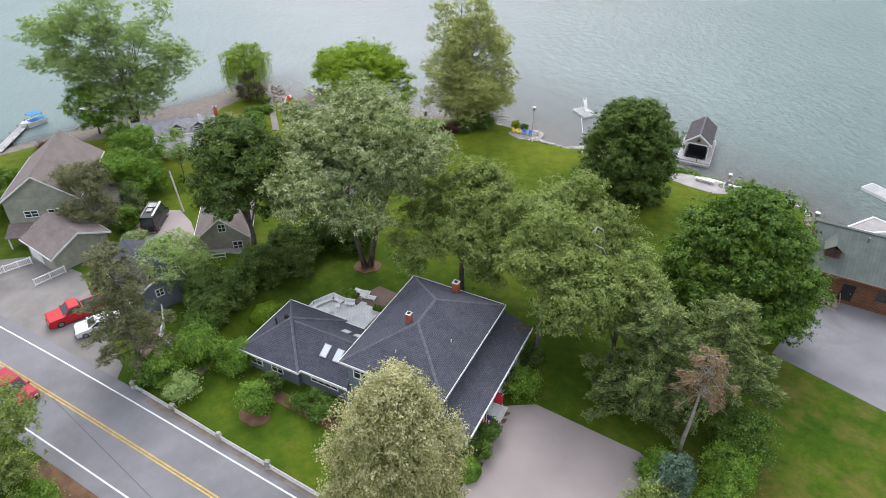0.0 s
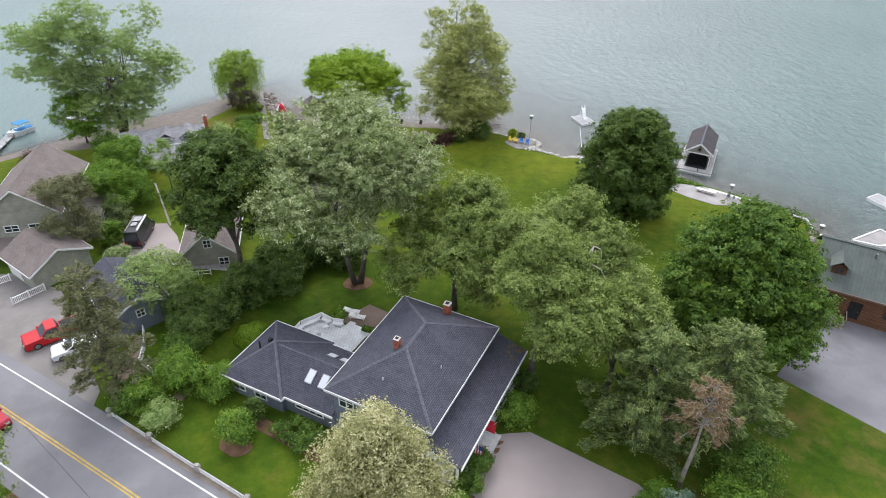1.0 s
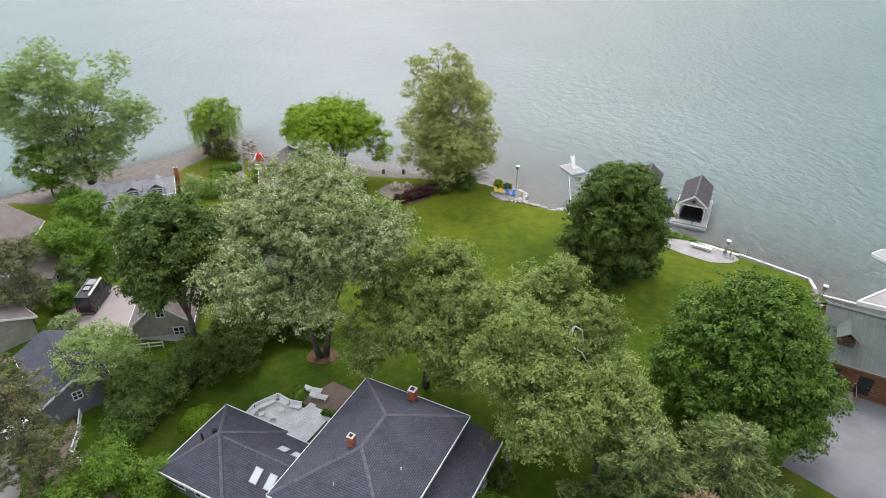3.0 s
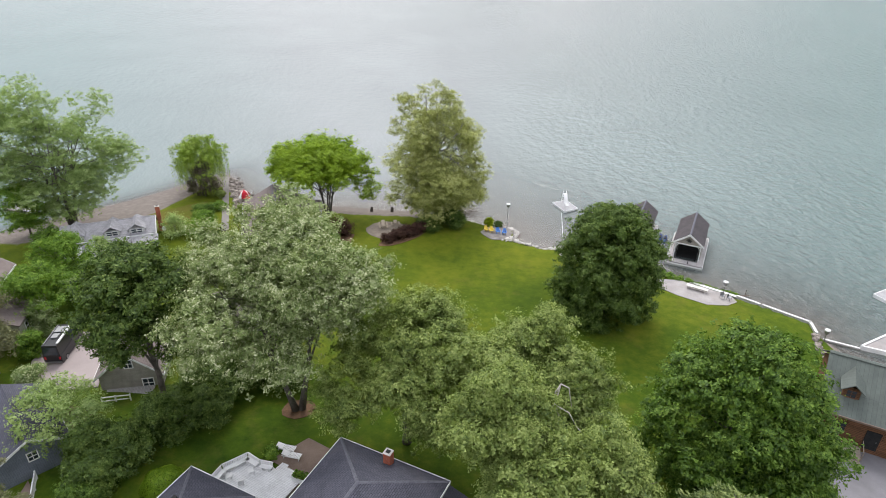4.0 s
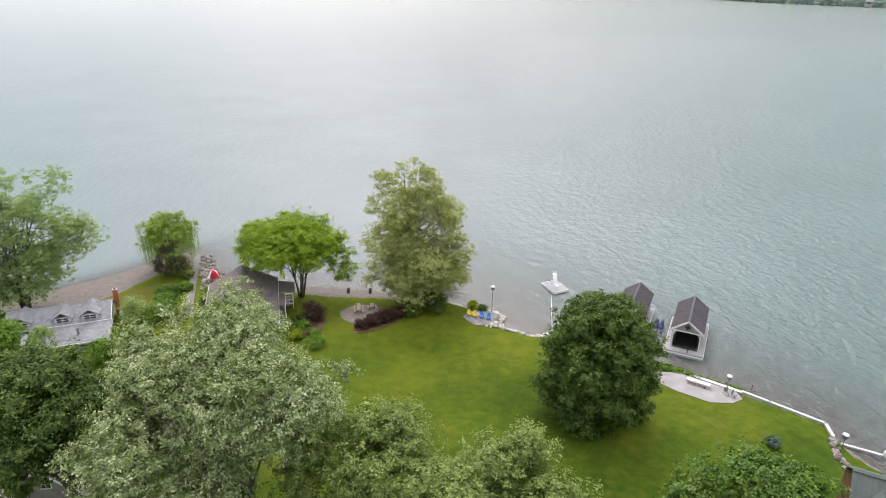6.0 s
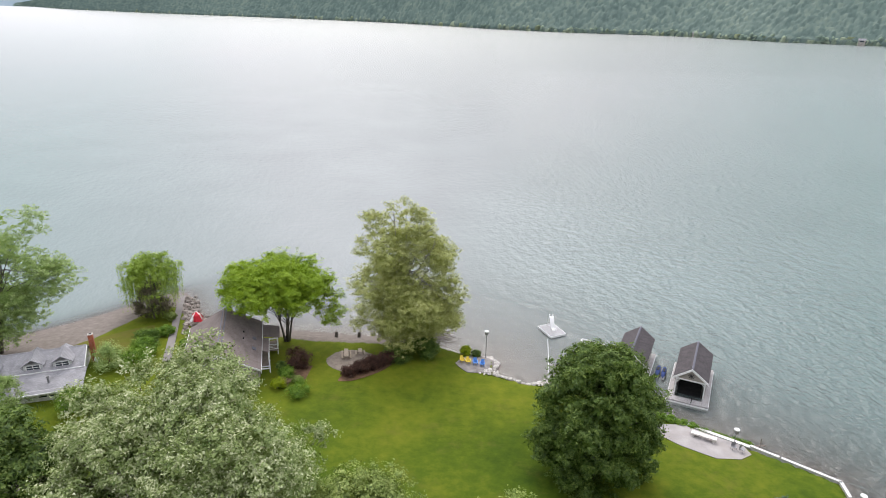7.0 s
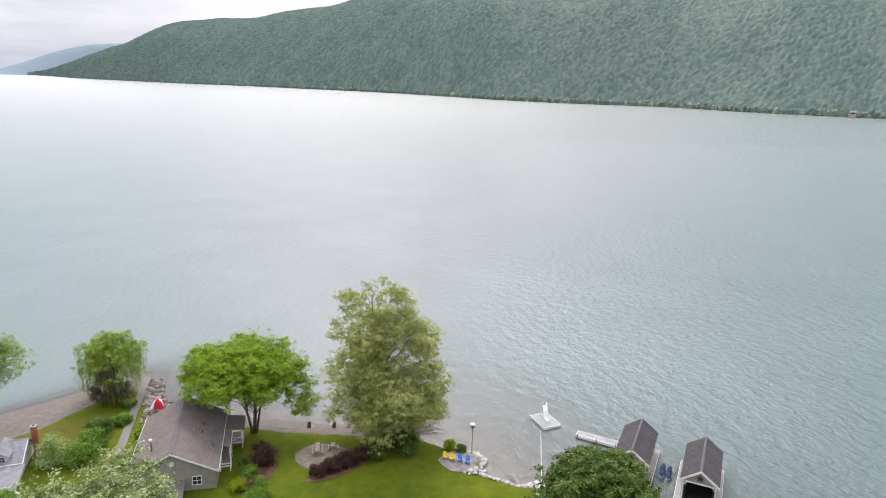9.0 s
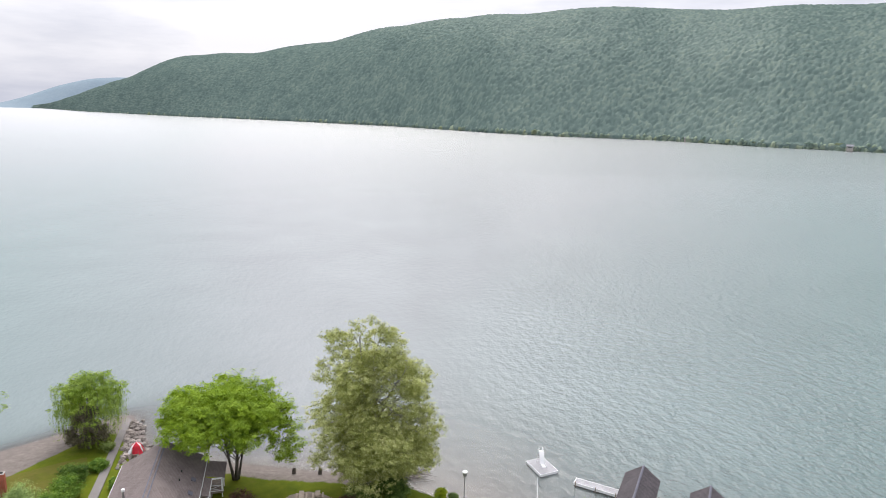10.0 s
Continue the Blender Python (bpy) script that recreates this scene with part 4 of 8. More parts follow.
def clump_leaves(c, r, total, rng, flat=0.72, down=0.35, spray=0.2, per=22):
    """Leaves in small sprays over the outside of the clumps."""
    n = total // per
    share = r ** 2 / (r ** 2).sum()
    k = rng.choice(len(c), n, p=share)
    d = rng.normal(size=(n, 3))
    d /= np.linalg.norm(d, axis=1, keepdims=True)
    low = (d[:, 2] < -0.35) & (rng.random(n) > down)
    d[low, 2] *= -1
    q = np.where(rng.random(n) < 0.85, rng.uniform(0.6, 1.24, n), rng.uniform(0.25, 0.6, n))
    s = c[k] + d * (r[k] * q)[:, None] * np.array([1, 1, flat])
    face = d * 0.7 + np.array([0, 0, 0.6]) + rng.normal(size=(n, 3)) * 0.3
    p = np.repeat(s, per, 0) + rng.normal(size=(n * per, 3)) * spray * np.array([1, 1, 0.55])
    return p, np.repeat(face, per, 0) + rng.normal(size=(n * per, 3)) * 0.33


def trunk_build(height, r0, targets, rng, lean=(0, 0), fork=0.35, n=8):
    """Tapered trunk with limbs that reach for the targets."""
    b = Build()
    pts = []
    for i in range(6):
        f = i / 5
        pts.append((lean[0] * f * height + rng.normal() * 0.12 * f, lean[1] * f * height + rng.normal() * 0.12 * f, height * f - 0.3 * (1 - f)))
    b.tube(pts, [r0 * (1.35 if i == 0 else 1.0) * (1 - 0.78 * i / 5) for i in range(6)], n)
    for t in targets:
        f = np.clip(fork + rng.uniform(0, 0.5), 0, 0.92)
        i = int(f * 5)
        g = f * 5 - i
        s = np.array(pts[i]) * (1 - g) + np.array(pts[i + 1]) * g
        e = np.array(t)
        m = s * 0.5 + e * 0.5 + np.array([0, 0, 0.1 * np.linalg.norm(e - s)]) + rng.normal(size=3) * 0.25
        rr = r0 * (1 - 0.78 * f) * 0.55
        b.tube([tuple(s), tuple(m), tuple(e)], [rr, rr * 0.6, max(rr * 0.15, 0.015)], 5, False)
        for _ in range(2):
            w = m * 0.4 + e * 0.6
            tip = e + rng.normal(size=3) * min(0.11 * np.linalg.norm(e - s), 0.6)
            b.tube([tuple(w), tuple(tip)], [rr * 0.35, 0.012], 4, False)
    return b


def tree(name, label, x, y, top, R, crown_from, shape, leaves, count, size, seed, n_clump=70, clump=0.24, bark=None, r0=0.35, category="tree", limbs=14,
         lean=(0, 0), hollow=0.1, flat=0.72, rx=1.0, rz=0.0, down=0.35, group="", aspect=1.5, offset=(0, 0), trunks=1, extra=None, lobes=None, core=0.14):
    """top and crown_from are heights above the lake; the crown may stand off the trunk."""
    rng = np.random.default_rng(seed)
    R, count, size, n_clump = R * 1.06, int(count * 2.9), size * 0.6, int(n_clump * 1.4)
    g = gz(x, y)
    ob = thing(name, (x, y, g), label, category, group, rz=rz)
    if lobes:
        c, r = lobe_clumps([(a, b2, z - g, q, h) for a, b2, z, q, h in lobes], n_clump, clump, rng)
    else:
        c, r = clumps(R, crown_from - g, top - g, shape, n_clump, clump, rng, hollow, rx)
        c[:, :2] += offset
    order = rng.permutation(len(c))
    b = Build()
    for k in range(trunks):
        a = 2 * math.pi * k / trunks + 0.4
        ln = lean if trunks == 1 else (0.2 * math.cos(a), 0.2 * math.sin(a))
        tb = trunk_build(0.62 * (top - g), r0 / trunks ** 0.4, [c[i] for i in order[k * limbs // trunks:(k + 1) * limbs // trunks]], rng, ln)
        shift = len(b.v)
        b.v += [(px + 0.25 * math.cos(a) * (trunks > 1), py + 0.25 * math.sin(a) * (trunks > 1), pz) for px, py, pz in tb.v]
        b.f += [tuple(i + shift for i in f) for f in tb.f]
    part("trunk", b, bark or BARK, ob, smooth=True)
    p, nrm = clump_leaves(c, r, count, rng, flat, down)
    if extra:
        p2, n2 = extra(c, r, rng)
        p, nrm = np.concatenate([p, p2]), np.concatenate([nrm, n2])
    sizes = np.full(len(p), size)
    if core:
        p3, n3 = core_leaves(c, r, int(count * core), rng)
        p, nrm, sizes = np.concatenate([p, p3]), np.concatenate([nrm, n3]), np.concatenate([sizes, np.full(len(p3), size * 1.9)])
    part("crown", leaf_mesh("crown", p, nrm, sizes, leaves, rng, aspect), leaves, ob)
    return ob


def shrub(name, label, x, y, R, h, leaves, seed, count=1500, size=0.13, shape="round", n_clump=22, clump=0.34, rx=1.0, rz=0.0, category="shrub", group="", z=None):
    count, size = int(count * 1.9), size * 0.74
    rng = np.random.default_rng(seed)
    ob = thing(name, (x, y, gz(x, y) if z is None else z), label, category, group, rz=rz)
    c, r = clumps(R, 0.05 * h, h, shape, n_clump, clump, rng, 0.2, rx)
    st = Build()
    for i in range(5):
        e = c[i] * 0.8
        st.tube([(0.1 * math.cos(i * 1.3), 0.1 * math.sin(i * 1.3), -0.1), tuple(e * np.array([0.6, 0.6, 0.5])), tuple(e)], [0.04, 0.028, 0.012], 4, False)
    part("stems", st, BARK, ob)
    p, nrm = clump_leaves(c, r, count, rng, 0.8, 0.6, min(0.2, R * 0.1), 7)
    p[:, 2] = np.maximum(p[:, 2], 0.03)
    p3, n3 = core_leaves(c, r, count // 7, rng)
    p3[:, 2] = np.maximum(p3[:, 2], 0.05)
    sizes = np.concatenate([np.full(len(p), size), np.full(len(p3), size * 1.8)])
    part("foliage", leaf_mesh("foliage", np.concatenate([p, p3]), np.concatenate([nrm, n3]), sizes, leaves, rng, 1.4), leaves, ob)
    return ob


def clipped(name, label, x, y, R, h, leaves, seed, count=9000, rx=1.0, rz=0.0):
    """A shrub sheared to a smooth mound."""
    rng = np.random.default_rng(seed)
    ob = thing(name, (x, y, gz(x, y)), label, "shrub", rz=rz)
    d = rng.normal(size=(count, 3))
    d /= np.linalg.norm(d, axis=1, keepdims=True)
    d[:, 2] = np.abs(d[:, 2])
    q = rng.uniform(0.93, 1.03, count)[:, None]
    q = q * (1 + 0.06 * np.sin(d[:, :1] * 7 + seed) * np.cos(d[:, 1:2] * 6))
    p = d * q * np.array([R * rx, R, h])
    part("stems", Build().tube([(0, 0, -0.1), (0, 0, h * 0.6)], [0.07, 0.03], 5), BARK, ob)
    part("foliage", leaf_mesh("foliage", p, d + rng.normal(size=(count, 3)) * 0.3, 0.085, leaves, rng), leaves, ob)
    return ob


def pine(name, label, x, y, top, R, low, seed, leaves, bark, levels=13, per=6, tuft=70, size=0.2, r0=0.25, lean=(0, 0), droop=0.05, gap=0.0, aspect=3.2, power=0.8):
    """Branches in whorls, with tufts of needles along their outer parts."""
    rng = np.random.default_rng(seed)
    g = gz(x, y)
    ob = thing(name, (x, y, g), label, "tree")
    H = top - g
    b = Build()
    pts = [(lean[0] * H * f + rng.normal() * 0.1 * f, lean[1] * H * f + rng.normal() * 0.1 * f, H * f - 0.3 * (f == 0)) for f in np.linspace(0, 1, 7)]
    b.tube(pts, [r0 * (1 - 0.93 * i / 6) for i in range(7)], 8)
    P, N, A = [], [], []
    for i in range(levels):
        f = (low - g) / H + (1 - (low - g) / H) * (i / levels) ** 0.9
        spine = np.array([np.interp(f, np.linspace(0, 1, 7), [p[k] for p in pts]) for k in range(3)])
        reach = R * (1 - (i / levels) ** 1.35) ** power + 0.3
        for k in range(per):
            if rng.random() < gap:
                continue
            a = 2 * math.pi * (k / per + rng.uniform(-0.08, 0.08)) + i * 0.7
            ln = reach * rng.uniform(0.65, 1.12)
            tip = spine + np.array([math.cos(a) * ln, math.sin(a) * ln, ln * rng.uniform(-droop, 0.28)])
            midp = spine * 0.5 + tip * 0.5 + np.array([0, 0, 0.06 * ln])
            b.tube([tuple(spine), tuple(midp), tuple(tip)], [0.075 * (1 - f) + 0.02, 0.035, 0.01], 4, False)
            nt = max(int(tuft * ln / R / 26), 2)
            m = nt * 26
            u0 = rng.uniform(0.3, 1.0, nt)
            side = rng.uniform(-1, 1, nt) * 0.3 * ln * (1.12 - u0)
            across = np.array([-math.sin(a), math.cos(a), 0])
            tufts = spine + (tip - spine) * u0[:, None] + across * side[:, None] + np.array([0, 0, 0.1 * ln]) * (1 - (2 * u0 - 1) ** 2)[:, None] + rng.normal(size=(nt, 3)) * np.array([0.1, 0.1, 0.03 * ln])
            q = np.repeat(tufts, 26, 0) + rng.normal(size=(m, 3)) * np.array([0.15, 0.15, 0.08])
            P.append(q)
            N.append(rng.normal(size=(m, 3)) * 0.6 + np.array([0, 0, 0.9]))
            A.append(np.repeat(((tip - spine) / ln + np.array([0, 0, 0.35]))[None], m, 0))
    part("trunk", b, bark, ob, smooth=True)
    p, n, al = np.concatenate(P), np.concatenate(N), np.concatenate(A)
    part("needles", leaf_mesh("needles", p, n, size, leaves, rng, aspect, al), leaves, ob)
    return ob


def willow_strands(length, per):
    def extra(c, r, rng):
        P = []
        far = np.hypot(c[:, 0], c[:, 1])
        for i in np.argsort(-far)[: int(len(c) * 0.75)]:
            for _ in range(per):
                a, q = rng.uniform(0, 2 * math.pi), r[i] * rng.uniform(0.4, 1.0)
                s = c[i] + np.array([math.cos(a) * q, math.sin(a) * q, 0])
                n = 16
                ln = min(length * rng.uniform(0.5, 1.1), max(s[2] - 1.2, 0.5))
                u = np.linspace(0, 1, n)
                P.append(s + np.stack([0.12 * np.sin(u * 3 + a), 0.12 * np.cos(u * 3 + a), -u * ln], -1))
        P = np.concatenate(P)
        d = np.concatenate([P[:, :2], np.zeros((len(P), 1))], 1)
        return P, d / (np.linalg.norm(d, axis=1, keepdims=True) + 0.01) + rng.normal(size=P.shape) * 0.3
    return extra


# around the house
tree("silver_maple", "tall silver-leaved maple on the back lawn", -8.1, 62.6, 26.2, 9.9, 13.0, "dome", L_SILVER, 64000, 0.215, 11, 120, 0.4, BARK, 0.42, limbs=34, offset=(0.2, -1.0), trunks=2,
     lobes=[(-0.4, 1.5, 20.2, 6.4, 5.4), (4.6, -4.6, 22.2, 4.6, 4.0), (-6.4, 1.4, 19.4, 4.6, 4.2), (-4.6, -5.6, 17.4, 4.6, 4.0), (0.6, -5.8, 17.0, 4.4, 4.2), (-7.6, -2.4, 15.6, 4.2, 3.6), (4.2, -0.6, 18.0, 4.6, 4.0), (-1.6, 6.2, 21.8, 4.4, 3.2), (6.2, 2.6, 17.4, 4.2, 3.8)])
tree("maple_tree", "dark green maple beside the hedge", -21.0, 61.9, 22.6, 5.6, 13.4, "dome", L_MAPLE_DEEP, 19000, 0.27, 12, 58, 0.25, r0=0.4, down=0.5)
tree("locust_tree", "olive-green feathery tree on the back lawn", 3.0, 58.6, 20.2, 7.0, 8.0, "dome", L_OLIVE, 32000, 0.215, 13, 80, 0.4, r0=0.35, group="olive trees",
     lobes=[(1.0, 3.2, 15.6, 4.4, 4.2), (-2.6, -0.6, 13.6, 4.0, 4.0), (1.2, -2.6, 14.6, 4.2, 4.2), (4.4, 1.8, 14.8, 3.6, 3.6), (2.2, -4.8, 12.0, 3.2, 3.2), (-5.2, -2.0, 12.4, 4.0, 3.6), (5.4, -1.4, 14.2, 3.6, 3.6), (-3.2, 3.2, 13.6, 3.8, 3.6), (1.2, 5.6, 13.8, 3.6, 3.4)])
tree("locust_tree", "olive-green feathery tree close behind the house", 10.4, 47.6, 21.2, 5.0, 8.0, "dome", L_OLIVE, 26000, 0.215, 14, 66, 0.4, r0=0.35, group="olive trees",
     lobes=[(-0.4, 1.4, 16.8, 4.0, 4.0), (2.4, -3.2, 15.2, 3.8, 4.2), (0.8, -1.8, 13.6, 3.0, 3.6), (2.6, 2.6, 16.0, 3.2, 3.6)])
tree("locust_tree", "olive-green feathery tree with a pale dead branch", 14.2, 56.0, 19.6, 5.4, 7.5, "dome", L_OLIVE, 28000, 0.215, 15, 76, 0.4, r0=0.35, group="olive trees",
     lobes=[(0.2, 2.6, 15.2, 4.0, 4.0), (3.0, -0.4, 14.0, 3.6, 4.0), (-4.0, -1.4, 15.2, 4.0, 4.2), (2.6, -3.8, 11.8, 3.0, 3.4), (-0.6, -1.6, 12.8, 3.6, 3.8)])
tree("locust_tree", "olive-green feathery tree overhanging the side lawn", 17.4, 46.4, 19.2, 4.2, 7.0, "dome", L_OLIVE, 20000, 0.215, 16, 50, 0.42, r0=0.3, group="olive trees",
     lobes=[(0.2, -0.8, 15.6, 3.2, 3.4), (2.2, 0.6, 13.4, 3.0, 3.4), (-1.8, 0.4, 12.6, 3.0, 3.6)])
tree("linden_tree", "dense dark rounded linden on the shore lawn", 26.8, 83.6, 17.0, 6.7, 1.2, "linden", L_DARK, 46000, 0.26, 17, 170, 0.19, r0=0.4, down=0.75, hollow=0.0)
tree("maple_tree", "broad rounded green maple on the side lawn", 31.4, 55.0, 19.8, 8.4, 3.6, "egg", L_MAPLE, 42000, 0.27, 18, 120, 0.2, r0=0.5, down=0.6)
pine("white_pine", "spreading white pine beside the driveway", 19.0, 41.0, 18.2, 5.2, 6.0, 19, L_PINE, BARK, 9, 8, 900, 0.115, 0.3, aspect=2.4)
pine("white_pine", "white pine with long soft branches", 25.2, 41.8, 17.8, 5.8, 6.0, 20, L_PINE, BARK, 9, 8, 900, 0.115, 0.3, aspect=2.4)
pine("dead_pine", "half-dead brown pine with a pale bare trunk", 21.5, 36.4, 17.0, 2.6, 12.2, 21, L_BROWN, DEAD_WOOD, 8, 8, 110, 0.1, 0.22, lean=(0.0, -0.01), aspect=2.2, gap=0.2, droop=0.3)
tree("flowering_tree", "cream-leaved flowering tree beside the front fence", -0.6, 29.0, 22.6, 5.0, 9.0, "egg", L_CREAM, 26000, 0.165, 22, 90, 0.21, r0=0.3, offset=(-1.0, -1.6), flat=0.85)
pine("scrub_pine", "thin scrubby pine beside the parking apron", -27.9, 45.0, 19.0, 3.7, 7.0, 23, L_SCRUB, BARK, 14, 8, 420, 0.09, 0.22, gap=0.12, power=0.5, aspect=2.4)
tree("young_tree", "light green young tree beside the blue-grey shed", -28.6, 56.8, 11.2, 4.4, 6.6, "spread", L_COTTON, 3600, 0.2, 24, 40, 0.24, r0=0.16, limbs=16)
tree("roadside_tree", "light green tree on the far side of the road", -33.5, 31.5, 14.5, 4.4, 6.0, "round", L_OLIVE, 5200, 0.2, 25, 40, 0.26, r0=0.2)

# along the shore
tree("cottonwood_tree", "large airy cottonwood on the beach", -55.0, 107.5, 25.0, 12.8, 3.5, "spread", L_COTTON, 62000, 0.22, 31, 190, 0.34, r0=0.5, limbs=60, trunks=4, core=0.0,
     lobes=[(-1.6, -1.0, 20.0, 5.4, 5.0), (6.2, -0.5, 19.0, 4.9, 5.2), (-8.0, -2.0, 18.2, 5.0, 3.4), (-12.4, -3.0, 18.2, 3.2, 2.2), (8.2, 2.0, 12.6, 4.6, 3.8), (1.0, 0.5, 14.6, 5.4, 4.6), (-6.2, -2.0, 13.2, 5.0, 3.8), (-11.0, -2.0, 12.6, 3.4, 2.2), (-3.6, -2.5, 8.6, 4.8, 3.6), (3.2, 0.0, 8.2, 5.0, 4.0), (1.0, -1.0, 4.8, 4.4, 2.6)])
tree("weeping_willow", "weeping willow at the end of the beach", -38.4, 122.3, 11.2, 5.2, 5.2, "umbrella", L_WILLOW, 3600, 0.2, 32, 34, 0.25, r0=0.3, core=0.0, extra=willow_strands(4.4, 26), aspect=2.2)
tree("dark_conifer_tree", "small dark bronze conifer below the willow", -37.2, 119.2, 7.6, 2.9, 1.4, "egg", L_CONIFER, 6400, 0.16, 33, 30, 0.28, r0=0.14)
ring = [(-0.7 + 5.3 * math.cos(k * 0.898 + 0.3), 5.0 * math.sin(k * 0.898 + 0.3), 10.0 + 0.3 * (k % 2), 3.7, 3.2) for k in range(7)]
tree("umbrella_tree", "bright green flat-topped tree beside the cottage", -14.0, 112.8, 15.2, 8.6, 8.4, "umbrella", L_BRIGHT, 56000, 0.215, 34, 200, 0.33, r0=0.34, limbs=60, trunks=5, flat=0.62, core=0.08,
     lobes=[(-0.7, 0, 10.9, 7.0, 4.0), *ring, (6.0, -0.2, 8.0, 3.0, 2.8), (6.5, -0.3, 6.0, 2.4, 2.6), (-7.0, -0.6, 9.4, 2.8, 2.6)])
tree("poplar_tree", "tall yellow-green poplar on the shore", 4.4, 112.4, 25.4, 8.6, 2.0, "poplar", L_POPLAR, 70000, 0.2, 35, 190, 0.34, PALE_BARK, 0.4, limbs=50, down=0.6, core=0.05,
     lobes=[(-1.0, 0.0, 22.0, 2.8, 3.2), (-5.0, 1.0, 19.8, 2.6, 2.4), (2.6, -0.5, 19.4, 3.6, 3.4), (-2.0, -1.0, 16.8, 4.8, 3.8), (-6.4, 0.5, 17.0, 2.2, 1.8), (4.4, 1.0, 14.4, 4.2, 3.6), (-3.4, 0.0, 11.4, 5.2, 4.2), (6.6, 1.5, 9.8, 3.4, 2.8),
            (0.6, -2.0, 8.6, 6.0, 4.4), (-5.2, 0.5, 6.4, 3.8, 3.0), (4.4, 0.0, 5.6, 4.4, 3.0), (0.0, -1.5, 4.2, 5.0, 2.6)])

shrub("shore_bush", "dense dark green bush at the foot of the poplar", 7.2, 109.2, 2.3, 3.0, L_DARK, 36, 5200, 0.17)

# left neighbours
tree("bronze_tree", "brownish scrubby tree beside the garage", -43.5, 69.5, 12.8, 4.0, 4.6, "round", L_SCRUB, 6500, 0.2, 41, 40, 0.27, r0=0.2)
tree("garden_tree", "mid-green garden tree between the houses", -45.0, 80.0, 9.2, 4.2, 2.6, "round", L_SHRUB, 8500, 0.2, 42, 45, 0.26, r0=0.18)
tree("garden_tree", "mid-green garden tree behind the van", -46.5, 90.0, 8.5, 4.2, 1.8, "round", L_SHRUB, 8000, 0.2, 43, 45, 0.26, r0=0.18)
tree("birch_tree", "thin young birch on the lawn", -39.5, 88.0, 9.5, 2.0, 4.0, "egg", L_COTTON, 1500, 0.18, 44, 22, 0.28, r0=0.1)
tree("garden_tree", "green tree against the lakeside house", -60.0, 104.0, 9.5, 4.4, 2.0, "round", L_SHRUB, 7500, 0.2, 45, 45, 0.26, r0=0.18)
tree("garden_tree", "green tree at the corner of the house", -60.0, 76.0, 9.0, 4.0, 2.5, "round", L_SHRUB, 6000, 0.2, 46, 40, 0.26, r0=0.18)
for k, (hx, hy, ht, hr) in enumerate([(-17.5, 63.0, 8.8, 3.2), (-19.4, 58.2, 9.4, 3.0), (-21.6, 55.0, 8.8, 2.7), (-14.2, 66.5, 8.2, 3.1), (-12.0, 70.5, 7.6, 3.0), (-23.0, 51.8, 8.2, 2.4), (-24.4, 54.4, 9.4, 2.6), (-16.4, 60.6, 8.4, 2.6), (-10.4, 67.0, 7.4, 2.4)]):
    tree("hedge_tree", "dark green hedge tree between the gardens", hx, hy, ht, hr, gz(hx, hy) + 0.3, "egg", L_DARK, 6000, 0.22, 50 + k, 36, 0.28, r0=0.14, group="hedge trees", down=0.6, limbs=6)
shrub("lilac_bush", "loose green lilac bush beside the path", -21.8, 45.0, 2.3, 3.6, L_SHRUB, 61, 4200, 0.17)
shrub("lilac_bush", "loose green bush by the fence", -22.3, 40.9, 1.8, 2.0, L_COTTON, 62, 2600, 0.15)
shrub("lilac_bush", "green bush below the house wing", -18.6, 45.0, 1.9, 2.7, L_SHRUB, 63, 3300, 0.16)
shrub("round_bush", "bright rounded bush on the front lawn", -15.3, 39.7, 1.65, 2.9, L_SHRUB, 64, 3000, 0.15)
shrub("wall_shrub", "dark shrub under the windows", -14.4, 42.0, 1.0, 2.4, L_DARK, 65, 1500, 0.14)
shrub("wall_shrub", "low shrubs along the house wall", -10.0, 39.5, 1.4, 1.5, L_MAPLE, 66, 3000, 0.14, rx=2.3, rz=-27)
clipped("clipped_bush", "clipped yellow-green mound at the corner of the wing", -17.2, 52.2, 1.7, 1.7, L_CLIPPED, 67, rx=1.25)
shrub("corner_shrub", "green shrub at the porch corner", 8.6, 42.7, 1.7, 2.5, L_SHRUB, 68, 3000, 0.15)
shrub("corner_shrub", "dark green shrub by the driveway", 5.0, 37.3, 1.4, 1.7, L_MAPLE, 69, 2300, 0.14)
shrub("corner_shrub", "dark green shrub at the front of the porch", 4.0, 35.2, 1.3, 1.6, L_MAPLE, 70, 2000, 0.14)
clipped("clipped_bush", "clipped green ball beside the driveway", 3.4, 33.7, 1.1, 1.5, L_SHRUB, 71)
shrub("wall_shrub", "dark shrub at the back corner of the porch", 9.8, 46.6, 1.3, 1.8, L_DARK, 72, 1800, 0.14)
